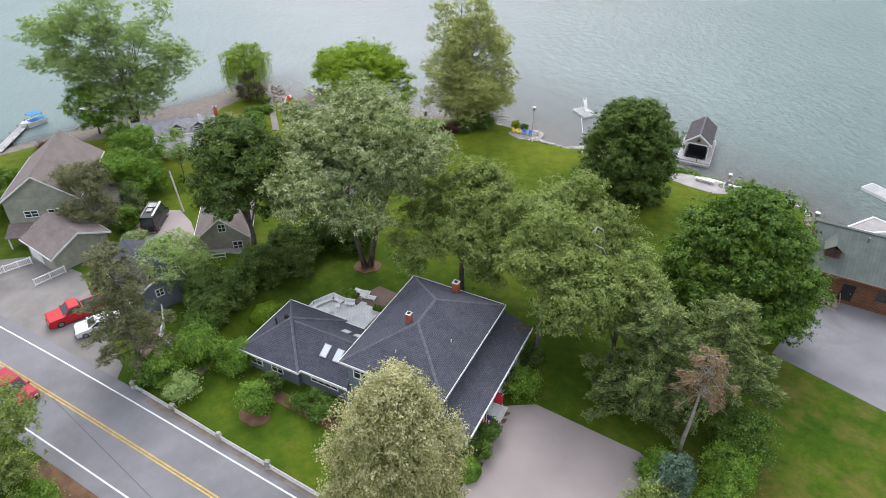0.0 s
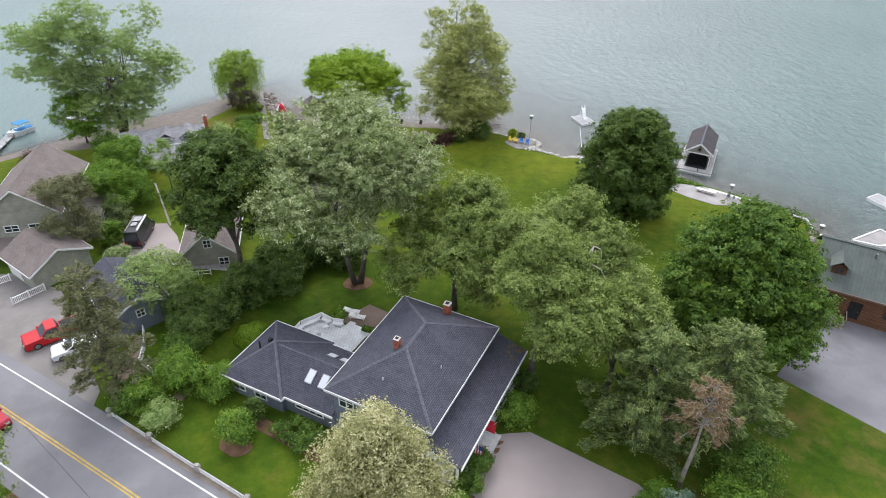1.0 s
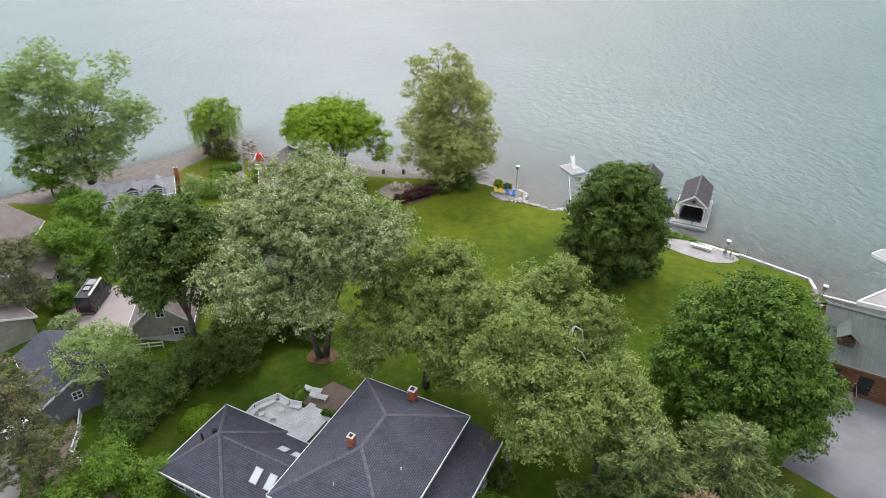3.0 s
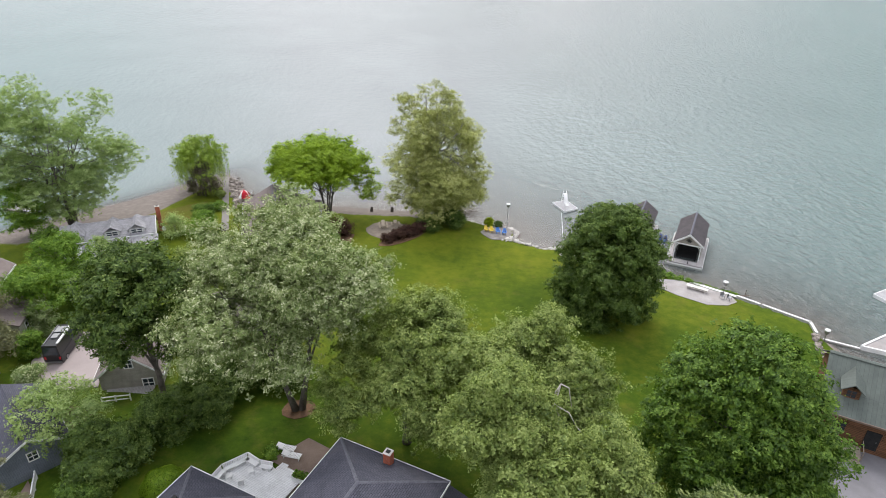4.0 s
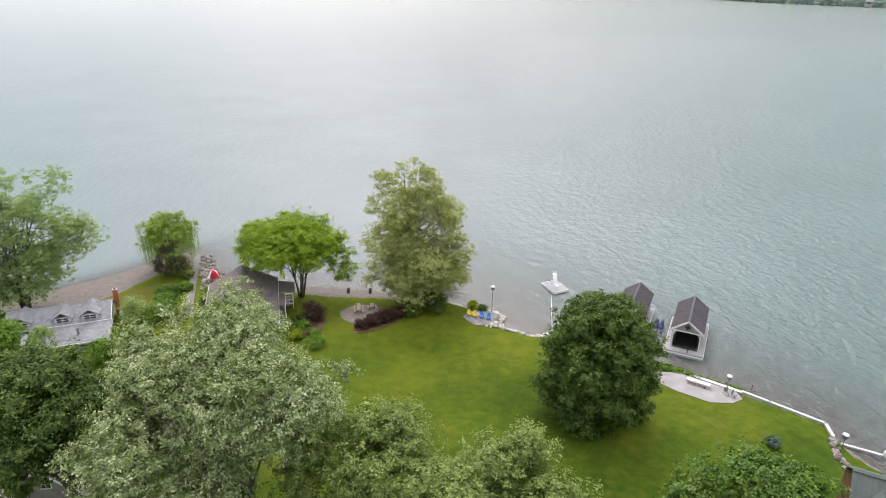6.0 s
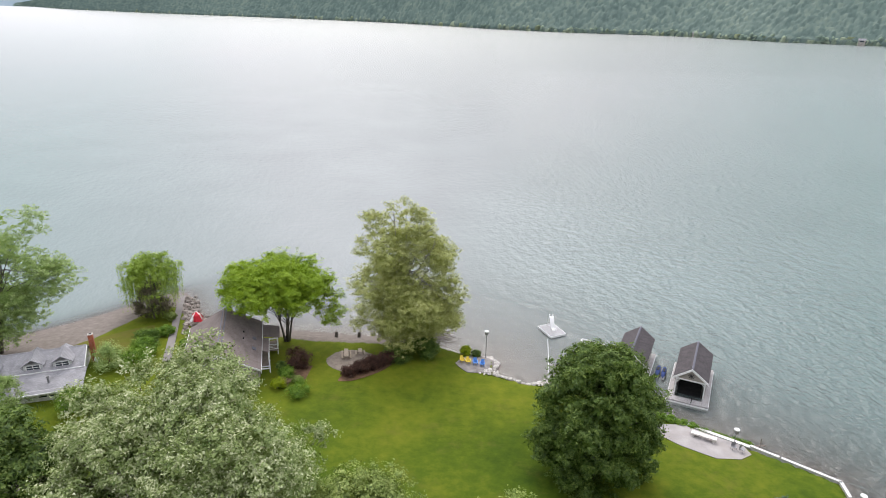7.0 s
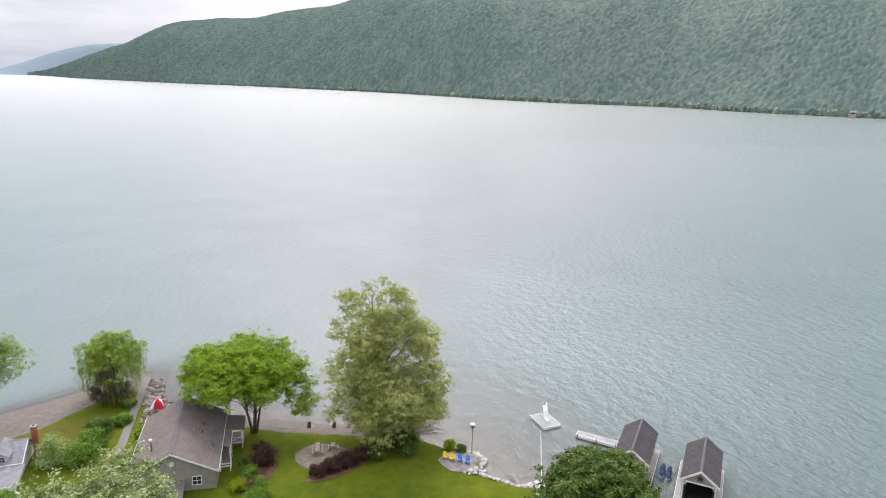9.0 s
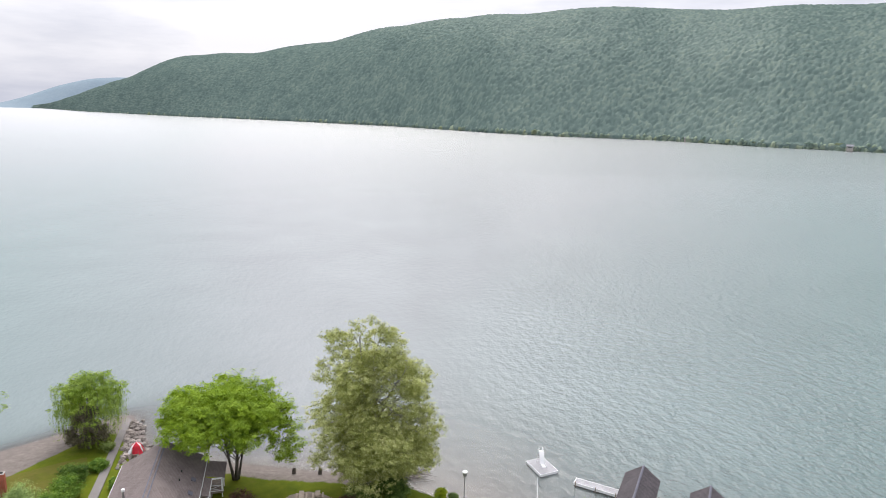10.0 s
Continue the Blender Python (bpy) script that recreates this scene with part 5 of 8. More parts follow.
for k, (sx, sy, sr, sh, lm, lb) in enumerate([(18.9, 34.4, 1.6, 1.6, L_SHRUB, "green undergrowth below the pines"), (24.6, 33.6, 2.4, 3.2, L_SHRUB, "green undergrowth below the pines"), (18.9, 31.4, 1.7, 5.6, L_BLUE, "bluish spruce bush beside the driveway"),
                                          (16.9, 29.2, 2.6, 4.6, L_OLIVE, "pale green bush at the edge of the driveway"), (25.9, 36.9, 2.0, 3.6, L_MAPLE, "dark undergrowth below the pines"), (26.6, 36.6, 2.9, 5.0, L_MAPLE, "green undergrowth below the pines"), (24.6, 35.0, 1.7, 2.6, L_SHRUB, "green undergrowth below the pines"), (22.3, 30.4, 2.2, 2.4, L_SHRUB, "green undergrowth below the pines"),
                                          (-23.0, 47.2, 1.6, 2.6, L_SHRUB, "green shrubs inside the white rail"), (-23.6, 50.2, 1.9, 2.2, L_MAPLE, "dark shrubs inside the white rail"), (-26.0, 42.9, 1.7, 2.2, L_MAPLE, "dark shrubs at the end of the fence"), (-24.5, 43.0, 1.8, 2.8, L_SHRUB, "green shrubs at the end of the fence")]):
    shrub("undergrowth", lb, sx, sy, sr, sh, lm, 80 + k, 3000, 0.17)


# ---- buildings ----
def put_window(parent, x, y, z, w, h, face, mullions=1, trim=None, label=""):
    """A window on a wall; face: 'x+', 'x-', 'y+' or 'y-', the way it looks."""
    rot = {"y-": 0, "x+": 90, "y+": 180, "x-": 270}[face]
    m = Matrix.Translation((x, y, z)) @ pose(0, 0, 0, rz=rot)
    fr = Build()
    t = 0.09
    fr.block(-w / 2 - t, w / 2 + t, -0.07, 0.0, -h / 2 - t, -h / 2).block(-w / 2 - t, w / 2 + t, -0.07, 0.0, h / 2, h / 2 + t)
    fr.block(-w / 2 - t, -w / 2, -0.07, 0.0, -h / 2, h / 2).block(w / 2, w / 2 + t, -0.07, 0.0, -h / 2, h / 2)
    for k in range(mullions):
        cx = -w / 2 + w * (k + 1) / (mullions + 1)
        fr.block(cx - 0.035, cx + 0.035, -0.06, -0.021, -h / 2, h / 2)
    fr.block(-w / 2, w / 2, -0.055, -0.021, -0.03, 0.03)
    fo = part("window", fr, trim or WHITE, parent, label)
    fo.matrix_local = m
    part("pane", Build().block(-w / 2, w / 2, -0.02, -0.004, -h / 2, h / 2), GLASS, fo, "dark window pane")
    return fo


def put_door(parent, x, y, z, w, h, face, material, label):
    rot = {"y-": 0, "x+": 90, "y+": 180, "x-": 270}[face]
    d = part("door", Build().block(-w / 2, w / 2, -0.06, -0.005, 0, h).block(-w / 2 - 0.1, -w / 2, -0.08, -0.004, 0, h + 0.1).block(w / 2, w / 2 + 0.1, -0.08, -0.004, 0, h + 0.1).block(-w / 2, w / 2, -0.08, -0.004, h, h + 0.1), material, parent, label)
    d.matrix_local = Matrix.Translation((x, y, z)) @ pose(0, 0, 0, rz=rot)
    part("handle", Build().tube([(w * 0.36, -0.1, h * 0.48), (w * 0.36, -0.1, h * 0.54)], 0.02, 6), METAL, d)
    return d


def gable_house(name, label, x, y, z, rz, half_l, half_w, eave, ridge, wall, roof, over=0.4, sink=1.5, category="house", vents=()):
    """The ridge runs along local x; heights above z."""
    h = thing(name, (x, y, z), label, category, rz=rz)
    rise = (ridge - eave) / (half_w + over)
    we = eave + rise * over - 0.12
    top = we + rise * half_w
    b = Build()
    b.face((-half_l, -half_w, -sink), (half_l, -half_w, -sink), (half_l, -half_w, we), (-half_l, -half_w, we))
    b.face((half_l, half_w, -sink), (-half_l, half_w, -sink), (-half_l, half_w, we), (half_l, half_w, we))
    for s in (-1, 1):
        pts = [(s * half_l, -half_w * s, -sink), (s * half_l, half_w * s, -sink), (s * half_l, half_w * s, we), (s * half_l, 0, top), (s * half_l, -half_w * s, we)]
        b.face(*pts)
    part("wall", b, wall, h)
    ex, ey = half_l + over, half_w + over
    for s in (-1, 1):
        pts = [(-ex, s * ey, eave), (ex, s * ey, eave), (ex, 0, ridge), (-ex, 0, ridge)]
        part("roof_slope", Build().slab(pts if s < 0 else pts[::-1], 0.14), roof, h)
        part("fascia", Build().block(-ex, ex, s * ey - 0.03 if s > 0 else -ey - 0.06, s * ey + 0.06 if s > 0 else -ey + 0.03, eave - 0.22, eave - 0.02), WHITE, h, "white eave board")
    cap = Build().side([(-0.16, ridge - 0.16 * rise + 0.01), (0.16, ridge - 0.16 * rise + 0.01), (0.0, ridge + 0.05)], -ex, ex)
    cap.v = [(py, px, pz) for px, py, pz in cap.v]
    cap.f = [f[::-1] for f in cap.f]
    part("ridge_cap", cap, roof, h)
    for s in (-1, 1):
        bb = Build()
        for q in (-1, 1):
            lo, hi = (s * ex, q * ey, eave - 0.03), (s * ex, 0, ridge - 0.03)
            n = 0.05 * s
            a, c = Vector(lo), Vector(hi)
            dn = Vector((0, 0, -0.24))
            o = Vector((n, 0, 0))
            p8 = [a, c, c + dn, a + dn]
            f1, f2 = [p + o for p in p8], [p - o * 0.2 for p in p8]
            bb.face(*f1).face(*f2[::-1])
            for i in range(4):
                bb.face(f1[i], f2[i], f2[(i + 1) % 4], f1[(i + 1) % 4])
        part("bargeboard", bb, WHITE, h, "white gable trim")
    for vx, vy in vents:
        vz = ridge - rise * abs(vy)
        part("vent_pipe", Build().tube([(vx, vy, vz - 0.2), (vx, vy, vz + 0.7)], 0.09, 8).tube([(vx, vy, vz + 0.7), (vx, vy, vz + 0.82)], 0.14, 8), METAL, h)
    return h


def chimney(parent, x, y, z0, z1, w, d, label="red brick chimney"):
    c = part("chimney", Build().block(x - w / 2, x + w / 2, y - d / 2, y + d / 2, z0, z1), BRICK, parent, label)
    # solid dark blocks on the cap stand for the shade in the open flue
    part("flue", Build().block(x - w * 0.24, x + w * 0.24, y - d * 0.24, y + d * 0.24, z1 + 0.06, z1 + 0.08), DARK, c, "dark block coloured as the shade inside the flue")
    part("chimney_cap", Build().block(x - w / 2 - 0.03, x + w / 2 + 0.03, y - d / 2 - 0.03, y + d / 2 + 0.03, z1, z1 + 0.06), PALE_STONE, c, "pale concrete cap")
    part("flue", Build().block(x - w * 0.27, x + w * 0.27, y - d * 0.27, y + d * 0.27, z1 + 0.08, z1 + 0.12), DARK, c, "dark block coloured as the shade inside the flue")
    return c


def strip_on(a, b, width, lift=0.02, thick=0.05):
    """A narrow ridge strip from a to b, lying over the hip."""
    a, b = Vector(a), Vector(b)
    d = (b - a).normalized()
    s = d.cross(Vector((0, 0, 1))).normalized() * width / 2
    up = Vector((0, 0, lift + thick))
    dn = Vector((0, 0, -0.10))
    q = Build()
    for sg in (-1, 1):
        p = [a + up, b + up, b + s * sg + dn + up, a + s * sg + dn + up]
        q.face(*(p if sg > 0 else p[::-1]))
    return q


def skylight(parent, m, w=0.62, h=1.15):
    k = part("skylight", Build().block(-w / 2 - 0.07, w / 2 + 0.07, -h / 2 - 0.07, h / 2 + 0.07, -0.05, 0.09), METAL, parent, "skylight with grey frame")
    k.matrix_local = m
    part("pane", Build().block(-w / 2, w / 2, -h / 2, h / 2, 0.09, 0.11), SKYLIGHT, k, "pale reflecting pane")


HX, HY, HZ, HR = -0.35, 44.65, 5.0, -25.2
main = thing("lake_house", (HX, HY, HZ), "two-storey blue-grey house with a slate-grey hipped roof", "house", rz=HR)
# two-storey block
part("wall", Build().block(-4.5, 4.5, -6.3, 6.3, -0.6, 5.25), BLUE_SIDING, main, "blue-grey clapboard wall")
E0, RZ, RL = 5.38, 7.95, 1.75
ec = [(-5.0, -6.8), (5.0, -6.8), (5.0, 6.8), (-5.0, 6.8)]
ra, rb = (0, -RL, RZ), (0, RL, RZ)
e3 = [(x, y, E0) for x, y in ec]
for pts in ([e3[0], e3[1], ra], [e3[1], e3[2], rb, ra], [e3[2], e3[3], rb], [e3[3], e3[0], ra, rb]):
    part("roof_slope", Build().slab(pts, 0.12), SHINGLE, main, "slate-grey asphalt shingles")
for a, b in ((e3[0], ra), (e3[1], ra), (e3[2], rb), (e3[3], rb), (ra, rb)):
    part("ridge_cap", strip_on(a, b, 0.26), RIDGE, main, "paler ridge shingles")
g = Build()
for (ax, ay), (bx, by) in zip(ec, ec[1:] + ec[:1]):
    dx, dy = (bx - ax), (by - ay)
    ln = math.hypot(dx, dy)
    nx, ny = dy / ln * 0.06, -dx / ln * 0.06
    g.face((ax + nx, ay + ny, E0 - 0.2), (bx + nx, by + ny, E0 - 0.2), (bx + nx, by + ny, E0 + 0.03), (ax + nx, ay + ny, E0 + 0.03))
    g.face((ax + nx, ay + ny, E0 + 0.03), (bx + nx, by + ny, E0 + 0.03), (bx, by, E0 + 0.03), (ax, ay, E0 + 0.03))
part("gutter", g, WHITE, main, "white gutter")
part("soffit", Build().block(-4.98, 4.98, -6.78, 6.78, E0 - 0.24, E0 - 0.14), WHITE, main, "white soffit")
chimney(main, -0.95, -1.6, 6.6, 8.4, 0.46, 0.46)
chimney(main, 0.1, 5.9, 5.4, 7.0, 0.6, 0.6)
for vx, vy in ((3.0, -1.2), (-0.6, -4.6)):
    vz = RZ - (abs(vx) if abs(vx) > 2 else abs(vy) - RL) * (RZ - E0) / 5.0
    part("vent_pipe", Build().tube([(vx, vy, vz - 0.2), (vx, vy, vz + 0.3)], 0.05, 7), WHITE, main, "small white roof vent")
for wx in (-3.2, -1.1, 1.1, 3.2):
    put_window(main, wx, -6.3, 4.25, 1.3, 1.35, "y-", 1)
    put_window(main, wx, -6.3, 1.5, 1.3, 1.4, "y-", 1)
for wy in (-4.9, -2.5, 0.0, 2.5, 4.9):
    put_window(main, 4.5, wy, 4.65, 1.5, 0.75, "x+", 1)
for wy in (3.2, 5.0):
    put_window(main, -4.5, wy, 4.2, 1.0, 1.3, "x-", 0)
# side porch
pr = [(7.7, -7.1, 3.0), (7.7, 7.5, 3.0), (4.5, 7.5, 4.15), (4.5, -7.1, 4.15)]
part("porch_roof", Build().slab(pr, 0.12), SHINGLE, main, "slate-grey porch roof with moss at one corner")
mo = random.Random(5)
for k in range(9):
    mx, my, mr = mo.uniform(6.2, 7.5), mo.uniform(5.4, 7.3), mo.uniform(0.12, 0.34)
    ring = []
    for q in range(9):
        w = mr * mo.uniform(0.6, 1.2)
        px, py = min(mx + w * math.cos(q * 0.698), 7.66), min(my + w * math.sin(q * 0.698), 7.46)
        ring.append((px, py, 4.15 - (px - 4.5) * 0.3594 + 0.02))
    part("moss", Build().slab(ring, 0.015), MOSS, main, "brown moss patch")
part("porch_fascia", Build().block(7.68, 7.78, -7.15, 7.55, 2.78, 3.02), WHITE, main, "white porch eave board")
part("porch_beam", Build().block(7.15, 7.35, -6.9, 7.3, 2.55, 2.82).block(4.5, 7.35, -6.9, -6.7, 2.55, 3.1).block(4.5, 7.35, 7.1, 7.3, 2.55, 3.1), WHITE, main)
part("porch_floor", Build().block(4.5, 7.4, -6.9, 7.3, -0.5, 0.3), GREY_DECK, main, "grey porch floor")
part("porch_wall", Build().block(4.5, 7.3, 2.0, 7.1, 0.3, 2.55), BLUE_SIDING, main, "enclosed end of the porch")
for wy in (3.1, 4.6, 6.1):
    put_window(main, 7.3, wy, 1.6, 1.1, 1.3, "x+", 1)
for py in (-6.8, -4.6, -2.4, -0.2, 1.9):
    part("porch_post", Build().block(7.16, 7.34, py - 0.09, py + 0.09, 0.3, 2.56), WHITE, main)
for py0, py1 in ((-6.7, -4.7), (-4.5, -2.5), (-0.1, 1.8)):
    r = Build().block(7.2, 7.3, py0, py1, 1.12, 1.2).block(7.2, 7.3, py0, py1, 0.42, 0.5)
    n = 9
    for k in range(n):
        q = py0 + (py1 - py0) * (k + 0.5) / n
        r.block(7.23, 7.27, q - 0.02, q + 0.02, 0.5, 1.12)
    part("porch_rail", r, WHITE, main)
put_door(main, 4.5, -3.4, 0.3, 0.95, 2.05, "x+", WHITE, "white front door on the porch")
part("step", Build().block(7.4, 8.0, -2.4, -0.3, -0.5, 0.12).block(8.0, 8.5, -2.4, -0.3, -0.5, -0.06), CONCRETE, main, "concrete porch steps")
# single-storey wing: a hipped square and the link to the main block
part("wall", Build().block(-15.8, -9.8, -6.85, 0.4, -0.6, 2.25), BLUE_SIDING, main, "blue-grey wing wall")
part("wall", Build().block(-9.8, -4.5, -6.4, 0.0, -0.6, 2.25), BLUE_SIDING, main, "blue-grey link wall")
wc = [(-16.25, -7.27, 2.3), (-9.4, -7.27, 2.3), (-9.4, 0.8, 2.3), (-16.25, 0.8, 2.3)]
wp = (-12.9, -3.25, 4.45)
for a, b in zip(wc, wc[1:] + wc[:1]):
    part("roof_slope", Build().slab([a, b, wp], 0.1), SHINGLE, main, "slate-grey asphalt shingles")
for a in wc:
    part("ridge_cap", strip_on(a, wp, 0.25), RIDGE, main, "paler ridge shingles")
lk = [(-12.4, -3.35, 4.3), (-4.5, -3.35, 4.3)]
part("roof_slope", Build().slab([(-9.6, -6.85, 2.32), (-4.45, -6.85, 2.32), lk[1], lk[0]], 0.1), SHINGLE, main, "slate-grey asphalt shingles")
part("roof_slope", Build().slab([(-4.45, 0.45, 2.32), (-9.6, 0.45, 2.32), lk[0], lk[1]], 0.1), SHINGLE, main, "slate-grey asphalt shingles")
part("ridge_cap", strip_on(lk[0], lk[1], 0.2), RIDGE, main, "paler ridge shingles")
part("eave_board", Build().block(-16.3, -9.35, -7.34, -7.26, 2.08, 2.32).block(-9.42, -9.34, -7.26, -6.9, 2.08, 2.32).block(-9.42, -4.4, -6.93, -6.85, 2.08, 2.32).block(-16.33, -16.25, -7.3, 0.85, 2.08, 2.32).block(-16.3, -9.35, 0.8, 0.88, 2.08, 2.32).block(-9.35, -4.5, 0.45, 0.53, 2.08, 2.32), WHITE, main, "white eave boards")
sl = math.degrees(math.atan2(4.3 - 2.32, 3.5))
for sx, sy in ((-7.95, -4.75), (-6.55, -4.75)):
    skylight(main, pose(sx, sy, 4.3 - (abs(sy + 3.35)) * 0.566 + 0.02, sl, 0, 0))
for sx, sy in ((-7.7, -1.75), (-6.35, -1.75)):
    skylight(main, pose(sx, sy, 4.3 - (abs(sy + 3.35)) * 0.52 + 0.02, -sl * 0.95, 0, 0), 0.75, 0.7)
part("vent_pipe", Build().tube([(-14.0, -4.1, 3.2), (-14.0, -4.1, 4.55)], 0.09, 8), BLACK, main, "black roof vent pipe")
part("vent_pipe", Build().block(-13.65, -13.35, -3.35, -3.05, 4.0, 4.4), BLACK, main, "black roof vent")
for wx in (-14.6, -12.2):
    put_window(main, wx, -6.85, 1.25, 1.2, 1.0, "y-", 1)
put_window(main, -7.2, -6.4, 1.35, 2.8, 0.7, "y-", 3)
put_window(main, -15.8, -3.2, 1.25, 1.4, 1.1, "x-", 1)
for wx in (-14.3, -11.3):
    put_window(main, wx, 0.4, 1.2, 1.5, 1.7, "y+", 1)

# deck behind the wing
dk = thing("deck", main.matrix_world @ Matrix.Translation((0, 0, 0)), "pale grey wooden deck with built-in benches behind the house", "deck")
outline = [(-14.9, 0.9), (-8.5, 0.9), (-8.3, 5.5), (-11.0, 5.9), (-11.15, 5.0), (-12.4, 4.7), (-13.9, 4.9), (-15.0, 2.8)]
k = 0
yb = 0.9
while yb < 5.9:
    # one board from edge to edge of the outline at this line
    yc, xs = yb + 0.14, []
    for (ax, ay), (bx, by) in zip(outline, outline[1:] + outline[:1]):
        if (ay - yc) * (by - yc) < 0:
            xs.append(ax + (bx - ax) * (yc - ay) / (by - ay))
    xs.sort()
    for a, b in zip(xs[::2], xs[1::2]):
        part("board", Build().block(a, b, yb, yb + 0.27, 0.32, 0.36), GREY_DECK, dk)
    yb += 0.28
part("deck_frame", Build().prism(outline, -0.5, 0.31), WOOD, dk)
for (ax, ay), (bx, by) in zip(outline[4:], outline[5:] + outline[:1]):
    d = Vector((bx - ax, by - ay, 0))
    m = Matrix.Translation((ax, ay, 0.36)) @ pose(0, 0, 0, rz=math.degrees(math.atan2(d.y, d.x)))
    r = Build().block(0.02, d.length - 0.02, -0.05, 0.03, 0.78, 0.84).block(0.02, d.length - 0.02, -0.02, 0.02, 0.1, 0.16)
    q = 0.1
    while q < d.length - 0.05:
        r.block(q, q + 0.13, -0.02, 0.02, 0.0, 0.78)
        q += 0.15
    ro = part("bench_rail", r, WHITE, dk, "white rail of the built-in bench")
    ro.matrix_local = m
    so = part("bench_seat", Build().block(0.1, d.length - 0.1, 0.05, 0.5, 0.38, 0.44).block(0.3, 0.4, 0.1, 0.4, 0, 0.38).block(d.length - 0.45, d.length - 0.35, 0.1, 0.4, 0, 0.38), WHITE, dk, "white bench seat")
    so.matrix_local = m

def deck_chair():
    c = thing("deck_chair", main.matrix_world @ pose(-13.9, 2.4, 0.36, rz=-50), "white plastic garden chair on the deck", "chair", "deck chairs")
    part("seat", Build().block(-0.25, 0.25, -0.25, 0.25, 0.4, 0.44), WHITE, c)
    part("backrest", Build().slab([(-0.25, -0.28, 0.9), (-0.25, -0.23, 0.44), (0.25, -0.23, 0.44), (0.25, -0.28, 0.9)], 0.04), WHITE, c)
    for lx in (-0.22, 0.22):
        for ly in (-0.22, 0.22):
            part("leg", Build().tube([(lx, ly, 0), (lx * 0.95, ly * 0.95, 0.4)], 0.022, 6), WHITE, c)
    return c


dc = deck_chair()
for cx, cy, cr in ((-12.5, 2.3, 50), (-12.6, 3.7, 140)):
    copy_thing(dc, main.matrix_world @ pose(cx, cy, 0.36, rz=cr))
pl = thing("planter_box", main.matrix_world @ pose(-8.1, 5.0, 0.36, rz=5), "white planter box with green plants on the deck", "planter")
part("box", Build().block(-0.9, 0.9, -0.3, 0.3, 0, 0.5), WHITE, pl)
part("soil", Build().block(-0.82, 0.82, -0.22, 0.22, 0.5, 0.53), SOIL, pl)
rg = np.random.default_rng(9)
pp = np.stack([rg.uniform(-0.85, 0.85, 500), rg.uniform(-0.3, 0.3, 500), 0.5 + rg.uniform(0, 0.5, 500)], -1)
part("plants", leaf_mesh("plants", pp, rg.normal(size=(500, 3)) + np.array([0, 0, 1.0]), 0.13, L_SHRUB, rg), L_SHRUB, pl)
draped("patio", [(-9.2, 55.6), (-6.3, 58.6), (-3.6, 57.0), (-3.4, 54.4), (-5.6, 53.4)], 0.06, BROWN_PAVE, "brown brick patio behind the deck")
shrub("patio_shrub", "low green shrub at the edge of the patio", -9.2, 56.0, 0.9, 0.9, L_SHRUB, 101, 900, 0.12)


def lounger(x, y, rz):
    c = thing("sun_lounger", (x, y, gz(x, y) + 0.06), "white slatted sun lounger on the brick patio", "lounger", "patio loungers", rz=rz)
    part("frame", Build().block(-0.32, -0.27, -0.9, 0.9, 0.28, 0.34).block(0.27, 0.32, -0.9, 0.9, 0.28, 0.34), WHITE, c)
    for k in range(9):
        part("slat", Build().block(-0.3, 0.3, -0.88 + k * 0.125, -0.78 + k * 0.125, 0.34, 0.365), WHITE, c)
    part("backrest", Build().slab([(-0.3, 0.25, 0.38), (0.3, 0.25, 0.38), (0.3, 0.88, 0.55), (-0.3, 0.88, 0.55)], 0.04), WHITE, c)
    for lx in (-0.28, 0.28):
        for ly in (-0.75, 0.7):
            part("leg", Build().block(lx - 0.03, lx + 0.03, ly - 0.03, ly + 0.03, 0, 0.3), WHITE, c)
    return c


l0 = lounger(-8.0, 56.9, 78)
copy_thing(l0, pose(-7.3, 56.0, gz(-7.3, 56.0) + 0.06, rz=78))


# flags by the porch
def flag(name, label, local, m1, stripes):
    f = thing(name, main.matrix_world @ pose(*local), label, "flag")
    part("flagpole", Build().tube([(0, 0, -0.3), (0.55, -0.1, 0.75)], 0.018, 6), WHITE, f)
    n = 7 if stripes else 1
    for k in range(n):
        b = Build()
        w = 0.85 / n
        for i in range(5):
            z0, z1 = 0.6 - i * 0.28, 0.6 - (i + 1) * 0.28
            o = lambda q: 0.06 * math.sin(q * 4.0 + k * 0.3)
            x0, x1 = 0.5 - k * w, 0.5 - (k + 1) * w
            b.face((x0, -0.1 + o(z0), z0), (x1, -0.1 + o(z0), z0), (x1, -0.1 + o(z1), z1), (x0, -0.1 + o(z1), z1))
            b.face((x0, -0.11 + o(z1), z1), (x1, -0.11 + o(z1), z1), (x1, -0.11 + o(z0), z0), (x0, -0.11 + o(z0), z0))
        part("stripe" if stripes else "cloth", b, (m1 if k % 2 == 0 else WHITE_CLOTH), f)
    if stripes:
        part("canton", Build().block(0.1, 0.5, -0.14, -0.125, 0.05, 0.6), BLUE_CLOTH, f, "dark blue canton")
    return f


flag("flag", "red and white striped flag with a blue canton on the porch", (7.75, -3.9, 1.9), RED_CLOTH, True)
flag("banner", "red banner hanging from the porch", (7.75, -1.2, 1.9), RED_CLOTH, False)

